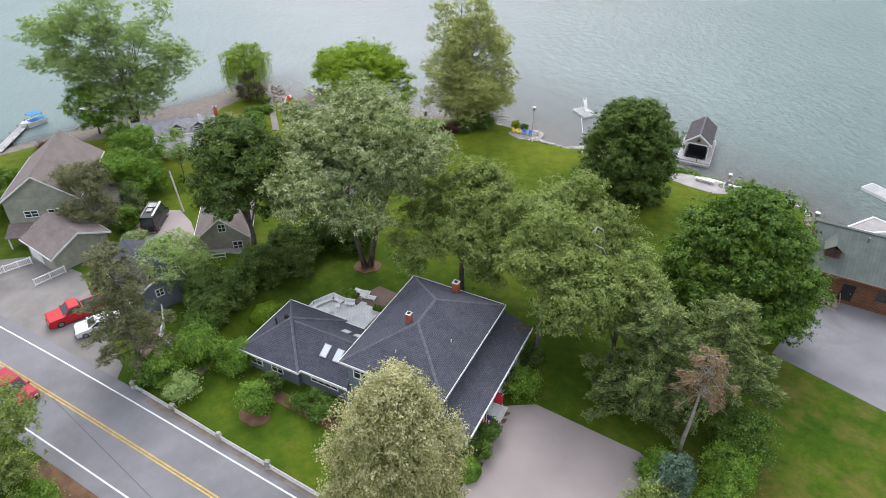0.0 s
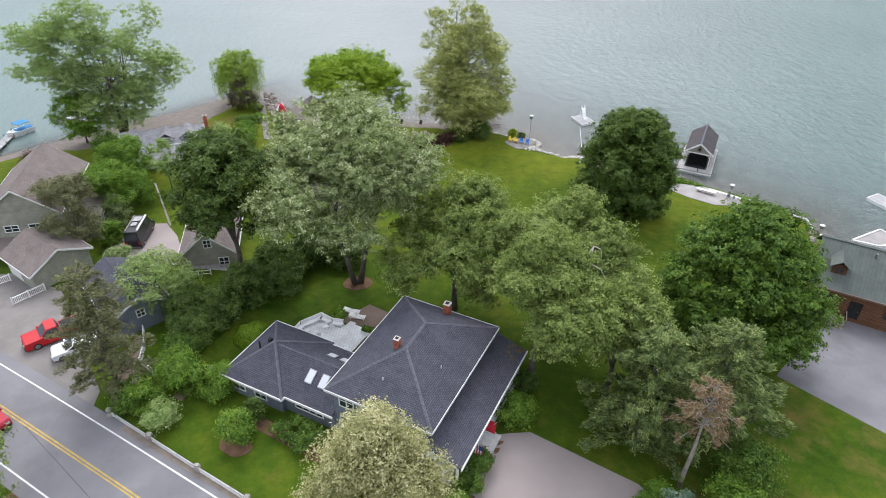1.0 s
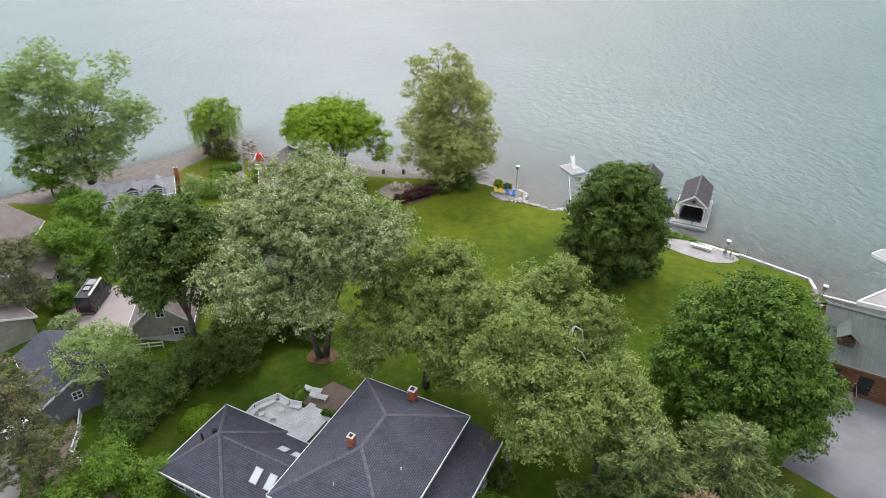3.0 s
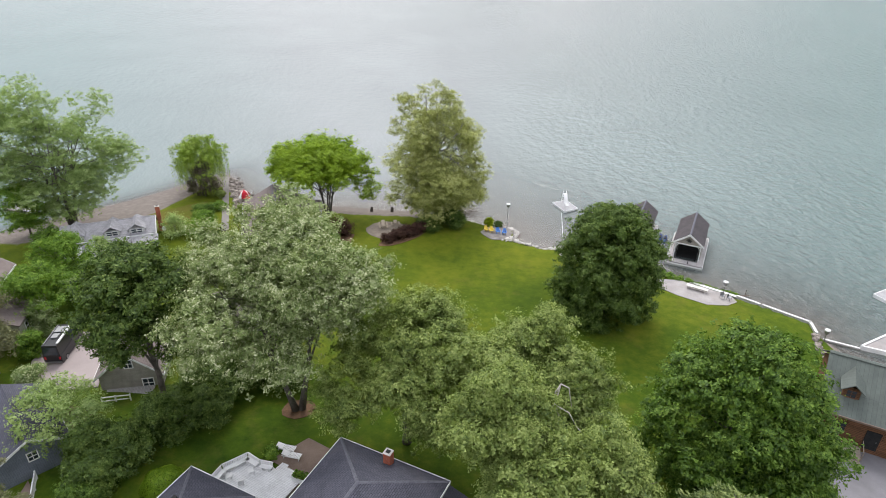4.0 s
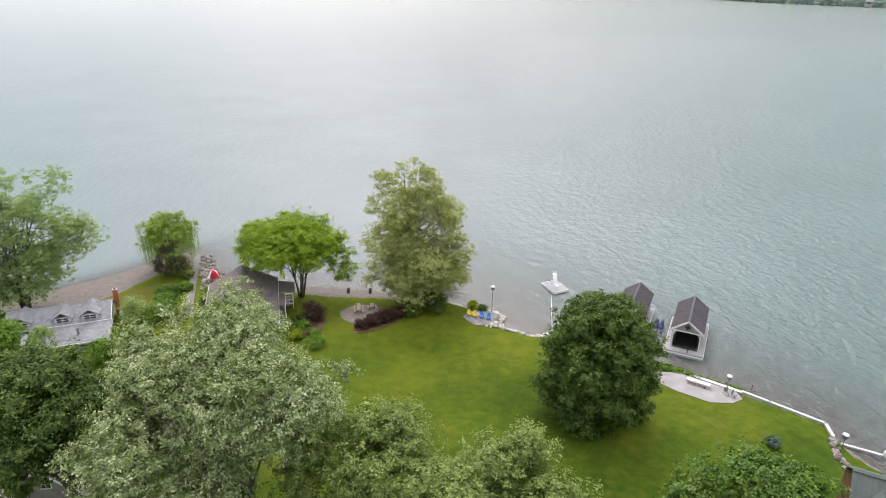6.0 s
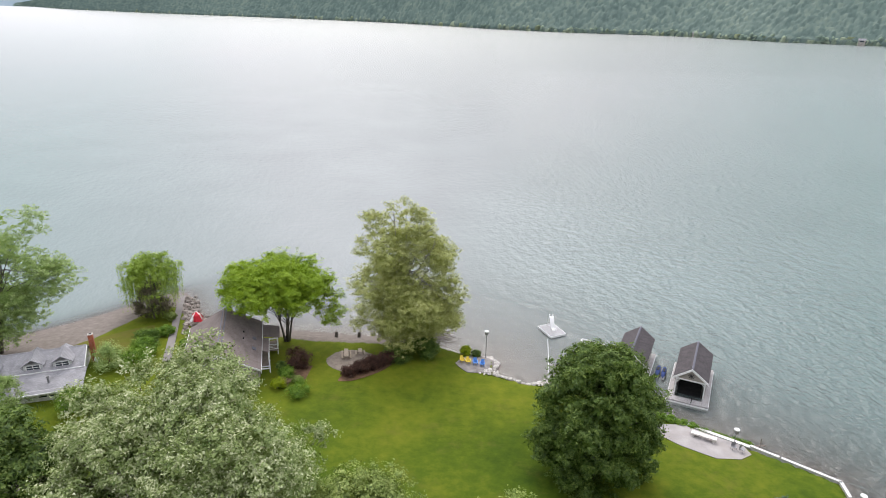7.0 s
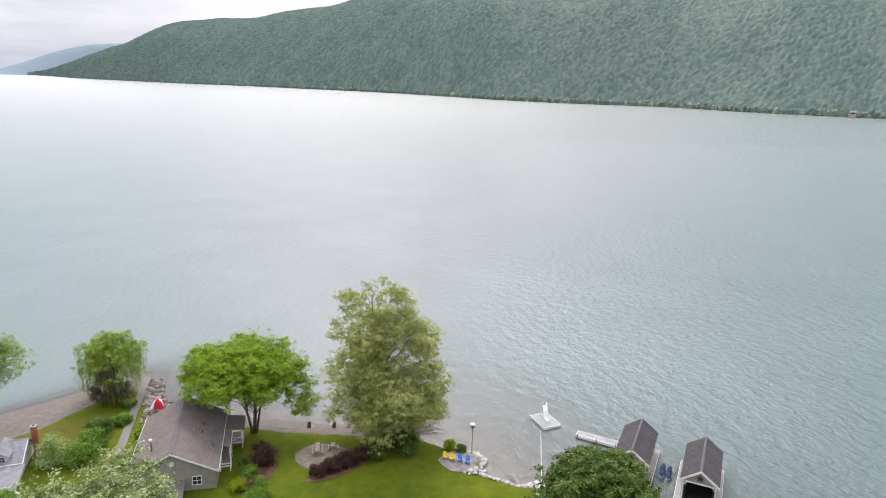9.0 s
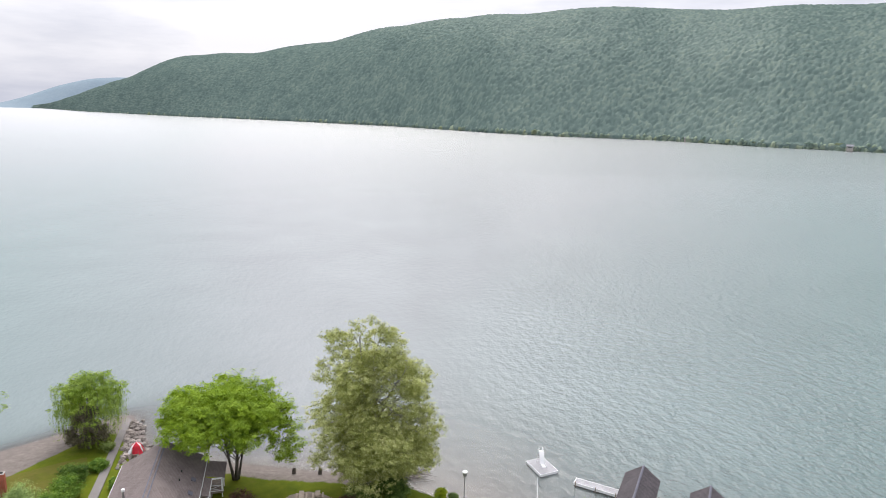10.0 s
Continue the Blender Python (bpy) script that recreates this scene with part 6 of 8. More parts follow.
# neighbours
nb = gable_house("neighbour_house", "large olive-grey house with a taupe gabled roof", -51.2, 75.8, gz(-51, 76), 102.2, 6.2, 4.4, 8.0 - gz(-51, 76), 11.5 - gz(-51, 76), OLIVE_SIDING, TAUPE_SHINGLE)
zb = gz(-51, 76)
for wy in (-1.2, 1.6):
    put_window(nb, -6.2, wy, 4.8, 1.5, 0.8, "x-", 1)
part("porch_roof", Build().slab([(-8.6, -4.6, 2.9), (-6.2, -4.6, 3.6), (-6.2, 4.6, 3.6), (-8.6, 4.6, 2.9)][::-1], 0.12), TAUPE_SHINGLE, nb, "taupe porch roof")
for py in (-4.3, 0.0, 4.3):
    part("porch_post", Build().block(-8.45, -8.3, py - 0.08, py + 0.08, -0.5, 2.8), WHITE, nb)
part("porch_floor", Build().block(-8.6, -6.2, -4.6, 4.6, -1.0, 0.1), CONCRETE, nb)
put_door(nb, -6.2, 2.4, 0.1, 1.0, 2.05, "x-", DARK, "dark porch door")
part("side_roof", Build().slab([(-3.0, -4.5, 4.6), (-3.0, -7.6, 3.7), (6.0, -7.6, 3.7), (6.0, -4.5, 4.6)], 0.14), TAUPE_SHINGLE, nb, "lower taupe side roof")
part("side_wall", Build().block(-2.7, 5.7, -7.3, -4.4, -1.0, 3.7), OLIVE_SIDING, nb, "lower side wall")
for wx in (-0.5, 3.0):
    put_window(nb, wx, -7.3, 2.3, 1.4, 1.2, "y-", 1)

ga = gable_house("garage", "olive-grey garage with a taupe gabled roof and white trim", -44.6, 64.5, 4.0, -34.5, 3.1, 3.3, 2.3, 4.1, OLIVE_SIDING, TAUPE_SHINGLE, category="garage")
put_door(ga, -1.2, -3.3, 0.0, 2.4, 2.1, "y-", WHITE, "white garage door")


def rail_fence(name, label, a, b, h=1.0, group=""):
    z = gz(*a)
    d = Vector((b[0] - a[0], b[1] - a[1]))
    f = thing(name, (*a, z), label, "railing", group, rz=math.degrees(math.atan2(d.y, d.x)))
    zr = gz(*b) - z
    n = max(2, int(d.length / 1.2))
    part("top_rail", Build().slab([(0, -0.05, h), (d.length, -0.05, h + zr), (d.length, 0.05, h + zr), (0, 0.05, h)], 0.1), WHITE, f)
    part("bottom_rail", Build().slab([(0, -0.03, 0.25), (d.length, -0.03, 0.25 + zr), (d.length, 0.03, 0.25 + zr), (0, 0.03, 0.25)], 0.08), WHITE, f)
    for k in range(n + 1):
        x = d.length * k / n
        part("post", Build().block(x - 0.06, x + 0.06, -0.06, 0.06, -0.2 + zr * k / n, h + 0.08 + zr * k / n), WHITE, f)
    m = int(d.length / 0.17)
    for k in range(m):
        x = d.length * (k + 0.5) / m
        part("baluster", Build().block(x - 0.022, x + 0.022, -0.02, 0.02, 0.2 + zr * k / m, h - 0.06 + zr * k / m), WHITE, f)
    return f


rail_fence("white_railing", "white slatted railing beside the parking apron", (-51.5, 59.4), (-48.3, 62.2), group="apron railings")
rail_fence("white_railing", "white slatted railing beside the garage", (-45.2, 57.5), (-43.1, 60.2), group="apron railings")
rail_fence("white_railing", "white rail beside the brick path", (-28.7, 52.7), (-27.6, 50.2), 0.9, group="path rails")
rail_fence("white_railing", "white rail beside the brick path", (-27.6, 50.2), (-27.1, 48.0), 0.9, group="path rails")
rail_fence("white_railing", "white rail at the end of the path", (-27.1, 48.0), (-25.4, 46.7), 0.9, group="path rails")

sh = gable_house("garden_shed", "blue-grey garden building with a blue-grey gabled roof", -31.7, 56.4, 4.9, -47, 4.3, 2.8, 2.7, 4.3, BLUE_SIDING, SHINGLE, category="shed", over=0.3)
put_window(sh, 4.3, 0.0, 2.2, 0.7, 0.8, "x+", 1)
bn = gable_house("taupe_cottage", "taupe cottage with a taupe gabled roof behind the trees", -26.7, 69.2, 3.6, 101.5, 4.2, 3.0, 2.5, 5.5, TAUPE_SIDING, TAUPE_SHINGLE)
put_window(bn, -4.2, -0.1, 3.85, 0.75, 0.95, "x-", 1)
put_window(bn, -4.2, -1.6, 1.2, 1.0, 1.1, "x-", 1)
part("porch_deck", Build().block(-6.5, -4.22, -2.2, 2.5, -0.8, 0.85), DOCK_BOARDS, bn, "weathered grey porch deck")
part("porch_step", Build().block(-7.1, -6.5, -0.4, 1.6, -0.8, 0.62), DOCK_BOARDS, bn)
for py in (-0.3, 1.1, 2.4):
    part("rail_post", Build().block(-6.42, -6.3, py - 0.06, py + 0.06, 0.85, 1.75), WHITE, bn)
part("porch_rail", Build().block(-6.4, -6.32, -0.3, 2.4, 1.58, 1.68).block(-6.4, -6.32, -0.3, 2.4, 1.15, 1.22), WHITE, bn, "white porch rail")
tc = gable_house("taupe_cottage", "second taupe cottage roof among the trees", -17.5, 79.5, 2.6, 25, 5.0, 3.6, 2.8, 5.0, TAUPE_SIDING, TAUPE_SHINGLE)
put_window(tc, 1.0, -3.6, 1.6, 1.2, 1.1, "y-", 1)
put_window(tc, -2.2, -3.6, 1.6, 1.2, 1.1, "y-", 1)

wh = thing("white_cottage", (-44.6, 99.4, 1.2), "white lakeside cottage with a pale grey dormered roof", "house", rz=20)
part("wall", Build().block(-6.2, 6.2, -5.6, 4.2, -1.0, 1.95), WHITE_SIDING, wh)
for s in (-1, 1):
    part("gable", Build().face((s * 6.2, 1.5 - 3.2 * s, 1.9), (s * 6.2, 1.5 + 3.2 * s, 1.9), (s * 6.2, 1.5, 3.8)), WHITE_SIDING, wh)
part("roof_slope", Build().slab([(-6.6, -1.9, 2.62), (6.6, -1.9, 2.62), (6.6, 1.5, 4.0), (-6.6, 1.5, 4.0)], 0.14), GREY_SHINGLE, wh, "pale grey shingles")
part("roof_slope", Build().slab([(6.6, 4.6, 1.9), (-6.6, 4.6, 1.9), (-6.6, 1.5, 4.0), (6.6, 1.5, 4.0)], 0.14), GREY_SHINGLE, wh, "pale grey shingles")
part("ridge_cap", strip_on((-6.6, 1.5, 4.0), (6.6, 1.5, 4.0), 0.3), GREY_SHINGLE, wh)
part("bargeboard", Build().slab([(6.6, -1.9, 2.6), (6.68, -1.9, 2.6), (6.68, 1.5, 3.98), (6.6, 1.5, 3.98)], 0.22), WHITE, wh, "white gable trim")
part("porch_roof", Build().slab([(-3.4, -6.2, 1.85), (6.9, -6.2, 1.85), (6.9, -1.85, 2.5), (-3.4, -1.85, 2.5)], 0.12), GREY_SHINGLE, wh, "paler lower roof")
part("gutter", Build().block(-6.6, 6.6, -1.98, -1.9, 2.46, 2.62), WHITE, wh, "white gutter under the upper roof")
part("fascia", Build().block(-3.4, 6.9, -6.28, -6.2, 1.66, 1.86), WHITE, wh)
for dx in (-4.4, 0.6, 4.0):
    dm = part("dormer", Build().block(dx - 1.1, dx + 1.1, -1.35, 1.4, 2.6, 3.5), WHITE_SIDING, wh, "white roof dormer")
    part("dormer_roof", Build().slab([(dx - 1.35, -1.6, 3.4), (dx, -1.6, 4.3), (dx, 2.2, 4.3), (dx - 1.35, 2.2, 3.4)], 0.08).slab([(dx, -1.6, 4.3), (dx + 1.35, -1.6, 3.4), (dx + 1.35, 2.2, 3.4), (dx, 2.2, 4.3)], 0.08), GREY_SHINGLE, dm)
    put_window(wh, dx, -1.35, 3.1, 1.5, 0.6, "y-", 1)
for wx in (-2.2, -0.9, 2.2, 3.4, 4.6):
    put_window(wh, wx, -5.6, 1.2, 0.95, 0.5, "y-", 0)
chimney(wh, 6.95, 3.0, -1.0, 4.75, 0.6, 0.6, "tall red brick chimney with a white cap")
part("vent_pipe", Build().tube([(2.8, -4.2, 2.1), (2.8, -4.2, 3.0)], 0.14, 8).tube([(2.8, -4.2, 3.0), (2.8, -4.2, 3.12)], 0.2, 8), METAL, wh)
part("satellite_dish", Build().tube([(7.4, 1.9, 1.3), (7.5, 1.82, 1.36)], [0.42, 0.32], 14).tube([(7.4, 2.0, -1.0), (7.4, 1.9, 1.3)], 0.035, 6), WHITE, wh, "white satellite dish")

ct = gable_house("lake_cottage", "taupe lakeside cottage with a taupe gabled roof", -20.4, 104.0, 1.4, 104.9, 6.6, 4.7, 3.2, 6.0, TAUPE_SIDING, TAUPE_SHINGLE)
put_window(ct, -6.6, -2.6, 1.9, 0.9, 1.0, "x-", 1)
put_window(ct, -6.6, 1.4, 1.6, 1.1, 1.1, "x-", 1)
part("round_vent", Build().tube([(-6.66, 0, 4.35), (-6.6, 0, 4.35)], 0.3, 16), WHITE, ct, "white round gable vent")
for vx in (0.7, -2.2):
    for k in range(3):
        zk = 3.93 - 0.1 * k
        part("roof_vent", Build().slab([(vx - 0.36, -4.05 - 0.17 * k, zk - 0.02), (vx + 0.36, -4.05 - 0.17 * k, zk - 0.02), (vx + 0.36, -3.9 - 0.17 * k, zk + 0.1), (vx - 0.36, -3.9 - 0.17 * k, zk + 0.1)], 0.06), RIDGE, ct, "dark louvred roof vent")
for vx in (1.5, -0.4):
    part("plumbing_pipe", Build().tube([(vx, -2.75, 4.2), (vx, -2.75, 4.75)], 0.08, 7), BLACK, ct, "short black pipe")
for vy in (-0.24, 0.24):
    part("ridge_vent", Build().slab([(-6.9, vy - 0.07, 5.93), (6.9, vy - 0.07, 5.93), (6.9, vy + 0.07, 5.93), (-6.9, vy + 0.07, 5.93)], 0.07), RIDGE, ct, "dark ridge vent strip")
part("vent_pipe", Build().tube([(-3.6, 2.6, 4.0), (-3.6, 2.6, 5.9)], 0.12, 8), METAL, ct, "tall grey flue")
part("flue_cap", Build().tube([(-3.6, 2.6, 5.85), (-3.6, 2.6, 6.1)], 0.2, 10), WHITE, ct, "white flue cap")
part("side_roof", Build().slab([(-1.4, -6.0, 2.62), (2.5, -6.0, 2.62), (2.5, -4.9, 3.0), (-1.4, -4.9, 3.0)], 0.1), TAUPE_SHINGLE, ct, "narrow taupe roof over the side door")
part("side_fascia", Build().block(-1.4, 2.5, -6.06, -6.0, 2.44, 2.62), WHITE, ct)
part("porch_roof", Build().slab([(2.6, -7.5, 2.6), (6.2, -7.5, 2.6), (6.2, -4.8, 3.12), (2.6, -4.8, 3.12)], 0.12), TAUPE_SHINGLE, ct, "small taupe porch roof")
part("balcony_floor", Build().block(2.5, 5.3, -7.2, -4.7, 0.5, 0.7), WOOD, ct)
end_rail = Build().block(2.52, 2.6, -7.1, -4.8, 1.5, 1.58).block(2.52, 2.6, -7.1, -4.8, 0.75, 0.83)
end_rail.tube([(2.56, -7.1, 0.8), (2.56, -4.8, 1.52)], 0.035, 4).tube([(2.56, -7.1, 1.52), (2.56, -4.8, 0.8)], 0.035, 4)
part("balcony_rail", end_rail, WHITE, ct, "white crossed railing")
part("porch_beam", Build().block(2.5, 2.62, -7.2, -4.8, 2.42, 2.6), WHITE, ct, "white beam")
for k in range(6):
    part("step", Build().block(-1.5 - 0.28 * (k + 1), -1.5 - 0.28 * k, -6.0, -4.85, 0.46 - 0.18 * k, 0.52 - 0.18 * k), WHITE, ct, "white wooden step")
for sy in (-6.02, -4.84):
    part("stair_rail", Build().slab([(-3.2, sy - 0.05, 0.45), (-1.5, sy - 0.05, 1.5), (-1.5, sy + 0.05, 1.5), (-3.2, sy + 0.05, 0.45)], 0.08), WHITE, ct, "white stair rail")
for k in range(6):
    bx = -1.55 - 0.31 * k
    part("baluster", Build().block(bx - 0.05, bx + 0.05, -6.05, -5.99, 0.1 - 0.19 * k, 1.42 - 0.19 * k), WHITE, ct)
part("side_landing", Build().block(-1.5, 2.5, -6.0, -4.72, 0.45, 0.6), WOOD, ct)
for bx in (-1.45, 0.5):
    part("porch_post", Build().block(bx - 0.07, bx + 0.07, -6.0, -5.86, -0.6, 2.5), WHITE, ct)
for bx in (2.57, 3.95, 5.25):
    part("porch_post", Build().block(bx - 0.07, bx + 0.07, -7.2, -7.06, -0.6, 2.55), WHITE, ct)
for b0, b1 in ((2.64, 3.88), (4.02, 5.18)):
    r = Build().block(b0, b1, -7.17, -7.09, 1.5, 1.58).block(b0, b1, -7.17, -7.09, 0.75, 0.82)
    for s in (0, 1):
        xa, xb = (b0, b1) if s else (b1, b0)
        r.tube([(xa, -7.13, 0.8), (xb, -7.13, 1.52)], 0.035, 4)
    part("balcony_rail", r, WHITE, ct, "white crossed railing")
part("lower_shed", Build().block(-11.0, -6.7, -1.0, 4.0, -1.0, 1.7), TAUPE_SIDING, ct, "low lean-to")
part("lower_shed_roof", Build().slab([(-11.4, -1.4, 1.6), (-6.7, -1.4, 2.3), (-6.7, 4.4, 2.3), (-11.4, 4.4, 1.6)][::-1], 0.12), TAUPE_SHINGLE, ct, "lean-to roof")

gn_z = 2.4
gn = thing("green_roofed_house", (45.6, 67.0, gn_z), "brown wooden house with a grey-green metal roof", "house", rz=-27.5)
part("wall", Build().block(0.4, 24, -4.7, 4.7, -1.5, 3.7), BROWN_SIDING, gn)
part("gable", Build().face((0.4, 4.7, 3.6), (0.4, -4.7, 3.6), (0.4, 0, 6.7)), BROWN_SIDING, gn)
part("gable", Build().face((24, -4.7, 3.6), (24, 4.7, 3.6), (24, 0, 6.7)), BROWN_SIDING, gn)
part("roof_slope", Build().slab([(0, -5.3, 3.6), (24.4, -5.3, 3.6), (24.4, 0, 7.1), (0, 0, 7.1)], 0.12), GREEN_ROOF, gn, "grey-green standing-seam roof")
part("roof_slope", Build().slab([(24.4, 5.3, 3.6), (0, 5.3, 3.6), (0, 0, 7.1), (24.4, 0, 7.1)], 0.12), GREEN_ROOF, gn, "grey-green standing-seam roof")
part("ridge_cap", strip_on((0, 0, 7.1), (24.4, 0, 7.1), 0.5), GREEN_ROOF, gn)
part("gutter", Build().block(0, 24.4, -5.4, -5.3, 3.42, 3.6), BROWN_PAVE, gn, "brown gutter")
for dx in (2.4, 10.5):
    d = part("dormer", Build().block(dx - 0.75, dx + 0.75, -3.6, -1.0, 4.4, 5.9), BROWN_SIDING, gn, "brown roof dormer")
    part("dormer_roof", Build().slab([(dx - 1.05, -4.1, 5.75), (dx, -4.1, 6.6), (dx, -0.6, 6.6), (dx - 1.05, -0.6, 5.75)], 0.1).slab([(dx, -4.1, 6.6), (dx + 1.05, -4.1, 5.75), (dx + 1.05, -0.6, 5.75), (dx, -0.6, 6.6)], 0.1), GREEN_ROOF, d)
    put_window(gn, dx, -3.6, 5.2, 0.8, 0.8, "y-", 1, BROWN_SIDING)
part("vent_pipe", Build().tube([(5.6, -1.0, 6.3), (5.6, -1.0, 6.95)], 0.12, 8), METAL, gn)
put_door(gn, 5.2, -4.7, 0.2, 1.1, 2.1, "y-", DARK, "dark green door")
put_window(gn, 8.8, -4.7, 1.9, 1.6, 1.2, "y-", 1, BROWN_SIDING)
put_window(gn, 2.2, -4.7, 1.9, 1.2, 1.2, "y-", 1, BROWN_SIDING)
part("steps", Build().block(2.4, 4.6, -6.6, -4.75, -1.2, 0.15).block(2.4, 4.6, -7.0, -6.6, -1.2, -0.1), WOOD, gn, "weathered wooden steps")
for px in (2.4, 4.6):
    part("rail_post", Build().block(px - 0.05, px + 0.05, -6.6, -6.5, 0.1, 1.1).block(px - 0.04, px + 0.04, -6.6, -4.8, 1.0, 1.08), WOOD, gn)


# ---- road-side fence ----
def fence_pillar(x, y):
    p = thing("stone_pillar", (x, y, gz(x, y)), "small rough stone pillar in the white fence", "pillar", "fence pillars")
    rng = random.Random(int(x * 10))
    for k in range(5):
        w = 0.19 + rng.uniform(-0.03, 0.03)
        part("stone", Build().block(-w, w, -w + rng.uniform(-0.03, 0.03), w, k * 0.185 - (0.2 if k == 0 else 0), k * 0.185 + 0.17), STONE, p, bevel=0.03)
    return p


posts_xy = [(-27.2, 41.7), (-22.65, 39.1), (-17.65, 36.2), (-12.85, 33.5), (-7.8, 30.65), (-3.0, 27.95)]
for x, y in posts_xy:
    fence_pillar(x, y)
picket_me = None
for (ax, ay), (bx, by) in zip(posts_xy[:-1], posts_xy[1:]):
    d = Vector((bx - ax, by - ay))
    z = gz((ax + bx) / 2, (ay + by) / 2)
    f = thing("picket_fence", (ax, ay, z), "white picket fence panel between stone pillars along the road", "fence", "fence panels", rz=math.degrees(math.atan2(d.y, d.x)))
    part("rail", Build().block(0.25, d.length - 0.25, -0.02, 0.03, 0.56, 0.62), WHITE, f)
    part("rail", Build().block(0.25, d.length - 0.25, -0.02, 0.03, 0.2, 0.26), WHITE, f)
    n = int((d.length - 0.5) / 0.135)
    for k in range(n):
        if picket_me is None:
            picket_me = Build().prism([(-0.034, -0.02), (0.034, -0.02), (0.034, 0.005), (-0.034, 0.005)], 0.08, 0.74).mesh("picket")
            picket_me.materials.append(WHITE)
        o = part("picket", picket_me, WHITE, f)
        o.matrix_local = pose(0.3 + k * 0.135, -0.025, 0)

# ---- vehicles ----
def wheel(parent, x, y, r, w):
    t = part("wheel", Build().tube([(x, y - w / 2, r), (x, y - w / 2 + 0.04, r), (x, y + w / 2 - 0.04, r), (x, y + w / 2, r)], [r * 0.9, r, r, r * 0.9], 18), BLACK, parent, "black tyre")
    s = 1 if y > 0 else -1
    part("rim", Build().tube([(x, y + s * (w / 2 - 0.02), r), (x, y + s * (w / 2 + 0.012), r)], r * 0.62, 14), METAL, t, "grey alloy rim")


def vehicle(name, label, x, y, z, rz, L, W, H, hood, cab0, cab1, paint, glass_from, slope_f, slope_r, wheel_r=0.36, bed=None, flat_front=False):
    """Local x forwards. hood: its height; the cabin runs from cab0 (rear) to cab1 (front) at the belt line."""
    v = thing(name, (x, y, z), label, "car", rz=rz)
    h0, f, r = 0.28, L / 2, -L / 2
    out = [(r + 0.08, h0), (f - 0.1, h0), (f, h0 + 0.2), (f - 0.03, hood * 0.8), (f - 0.2, hood - 0.03), (cab1 + 0.05, hood + 0.06), (cab0, hood + 0.06), (r + 0.05, hood), (r, h0 + 0.25)]
    if bed is not None:
        out = [(r + 0.08, h0), (f - 0.1, h0), (f, h0 + 0.2), (f - 0.03, hood * 0.85), (f - 0.2, hood - 0.02), (cab1 + 0.05, hood + 0.04), (cab0, hood + 0.02), (r, hood + 0.02), (r, h0 + 0.25)]
    b = Build().side(out, -W / 2, W / 2)
    part("body", b, paint, v, bevel=0.09)
    ti, tw = 0.17, W / 2
    zc = hood + 0.03
    lo = [(cab0, -tw + 0.06), (cab1, -tw + 0.06), (cab1, tw - 0.06), (cab0, tw - 0.06)]
    hi = [(cab0 + slope_r, -tw + ti), (cab1 - slope_f, -tw + ti), (cab1 - slope_f, tw - ti), (cab0 + slope_r, tw - ti)]
    lo3, hi3 = [(p[0], p[1], zc) for p in lo], [(p[0], p[1], H - 0.07) for p in hi]
    part("pillars", Build().face(*hi3).face(lo3[0], lo3[1], hi3[1], hi3[0]).face(lo3[1], lo3[2], hi3[2], hi3[1]).face(lo3[2], lo3[3], hi3[3], hi3[2]).face(lo3[3], lo3[0], hi3[0], hi3[3]), paint, v)

    def pane(nm, a, b2, c, d, push, lb, u0=0.07, u1=0.93, w0=0.12, w1=0.9):
        a, b2, c, d = (Vector(q) for q in (a, b2, c, d))
        pt = lambda u, w: a.lerp(b2, u).lerp(d.lerp(c, u), w) + Vector(push)
        part(nm, Build().face(pt(u0, w0), pt(u1, w0), pt(u1, w1), pt(u0, w1)), GLASS, v, lb)

    pane("windshield", lo3[1], lo3[2], hi3[2], hi3[1], (0.015, 0, 0.005), "dark windshield")
    pane("rear_window", lo3[3], lo3[0], hi3[0], hi3[3], (-0.015, 0, 0.005), "dark rear window")
    n = 3 if (cab1 - cab0) > 2.6 else 2
    for k in range(n):
        u0, u1 = 0.05 + 0.9 * k / n, 0.05 + 0.9 * (k + 1) / n - 0.03
        if u0 < glass_from:
            continue
        pane("side_window", lo3[0], lo3[1], hi3[1], hi3[0], (0, -0.012, 0), "dark side window", u0, u1)
        pane("side_window", lo3[2], lo3[3], hi3[3], hi3[2], (0, 0.012, 0), "dark side window", 1 - u1, 1 - u0)
    part("roof_panel", Build().prism([(q[0], q[1]) for q in hi], H - 0.07, H), paint, v, bevel=0.03)
    for s in (-1, 1):
        part("headlight", Build().block(f - 0.06, f + 0.005, s * (W / 2 - 0.32) - 0.17, s * (W / 2 - 0.32) + 0.17, hood * 0.62, hood * 0.78), SKYLIGHT, v, "clear headlight")
        part("tail_light", Build().block(r - 0.015, r + 0.05, s * (W / 2 - 0.2) - 0.1, s * (W / 2 - 0.2) + 0.1, hood * 0.65, hood * 0.92), RED_PAINT, v, "red tail light")
        part("mirror", Build().block(cab1 - 0.25, cab1 - 0.08, s * (W / 2 + 0.09) - 0.09, s * (W / 2 + 0.09) + 0.09, hood + 0.05, hood + 0.22), paint, v)
        for wx in (r + 0.2 * L, f - 0.19 * L):
            wheel(v, wx, s * (W / 2 - 0.11), wheel_r, 0.24)
    part("bumper", Build().block(f - 0.12, f + 0.05, -W / 2 + 0.1, W / 2 - 0.1, 0.3, 0.52), BLACK, v, "dark front bumper")
    part("bumper", Build().block(r - 0.06, r + 0.1, -W / 2 + 0.1, W / 2 - 0.1, 0.32, 0.52), METAL, v, "grey rear bumper")
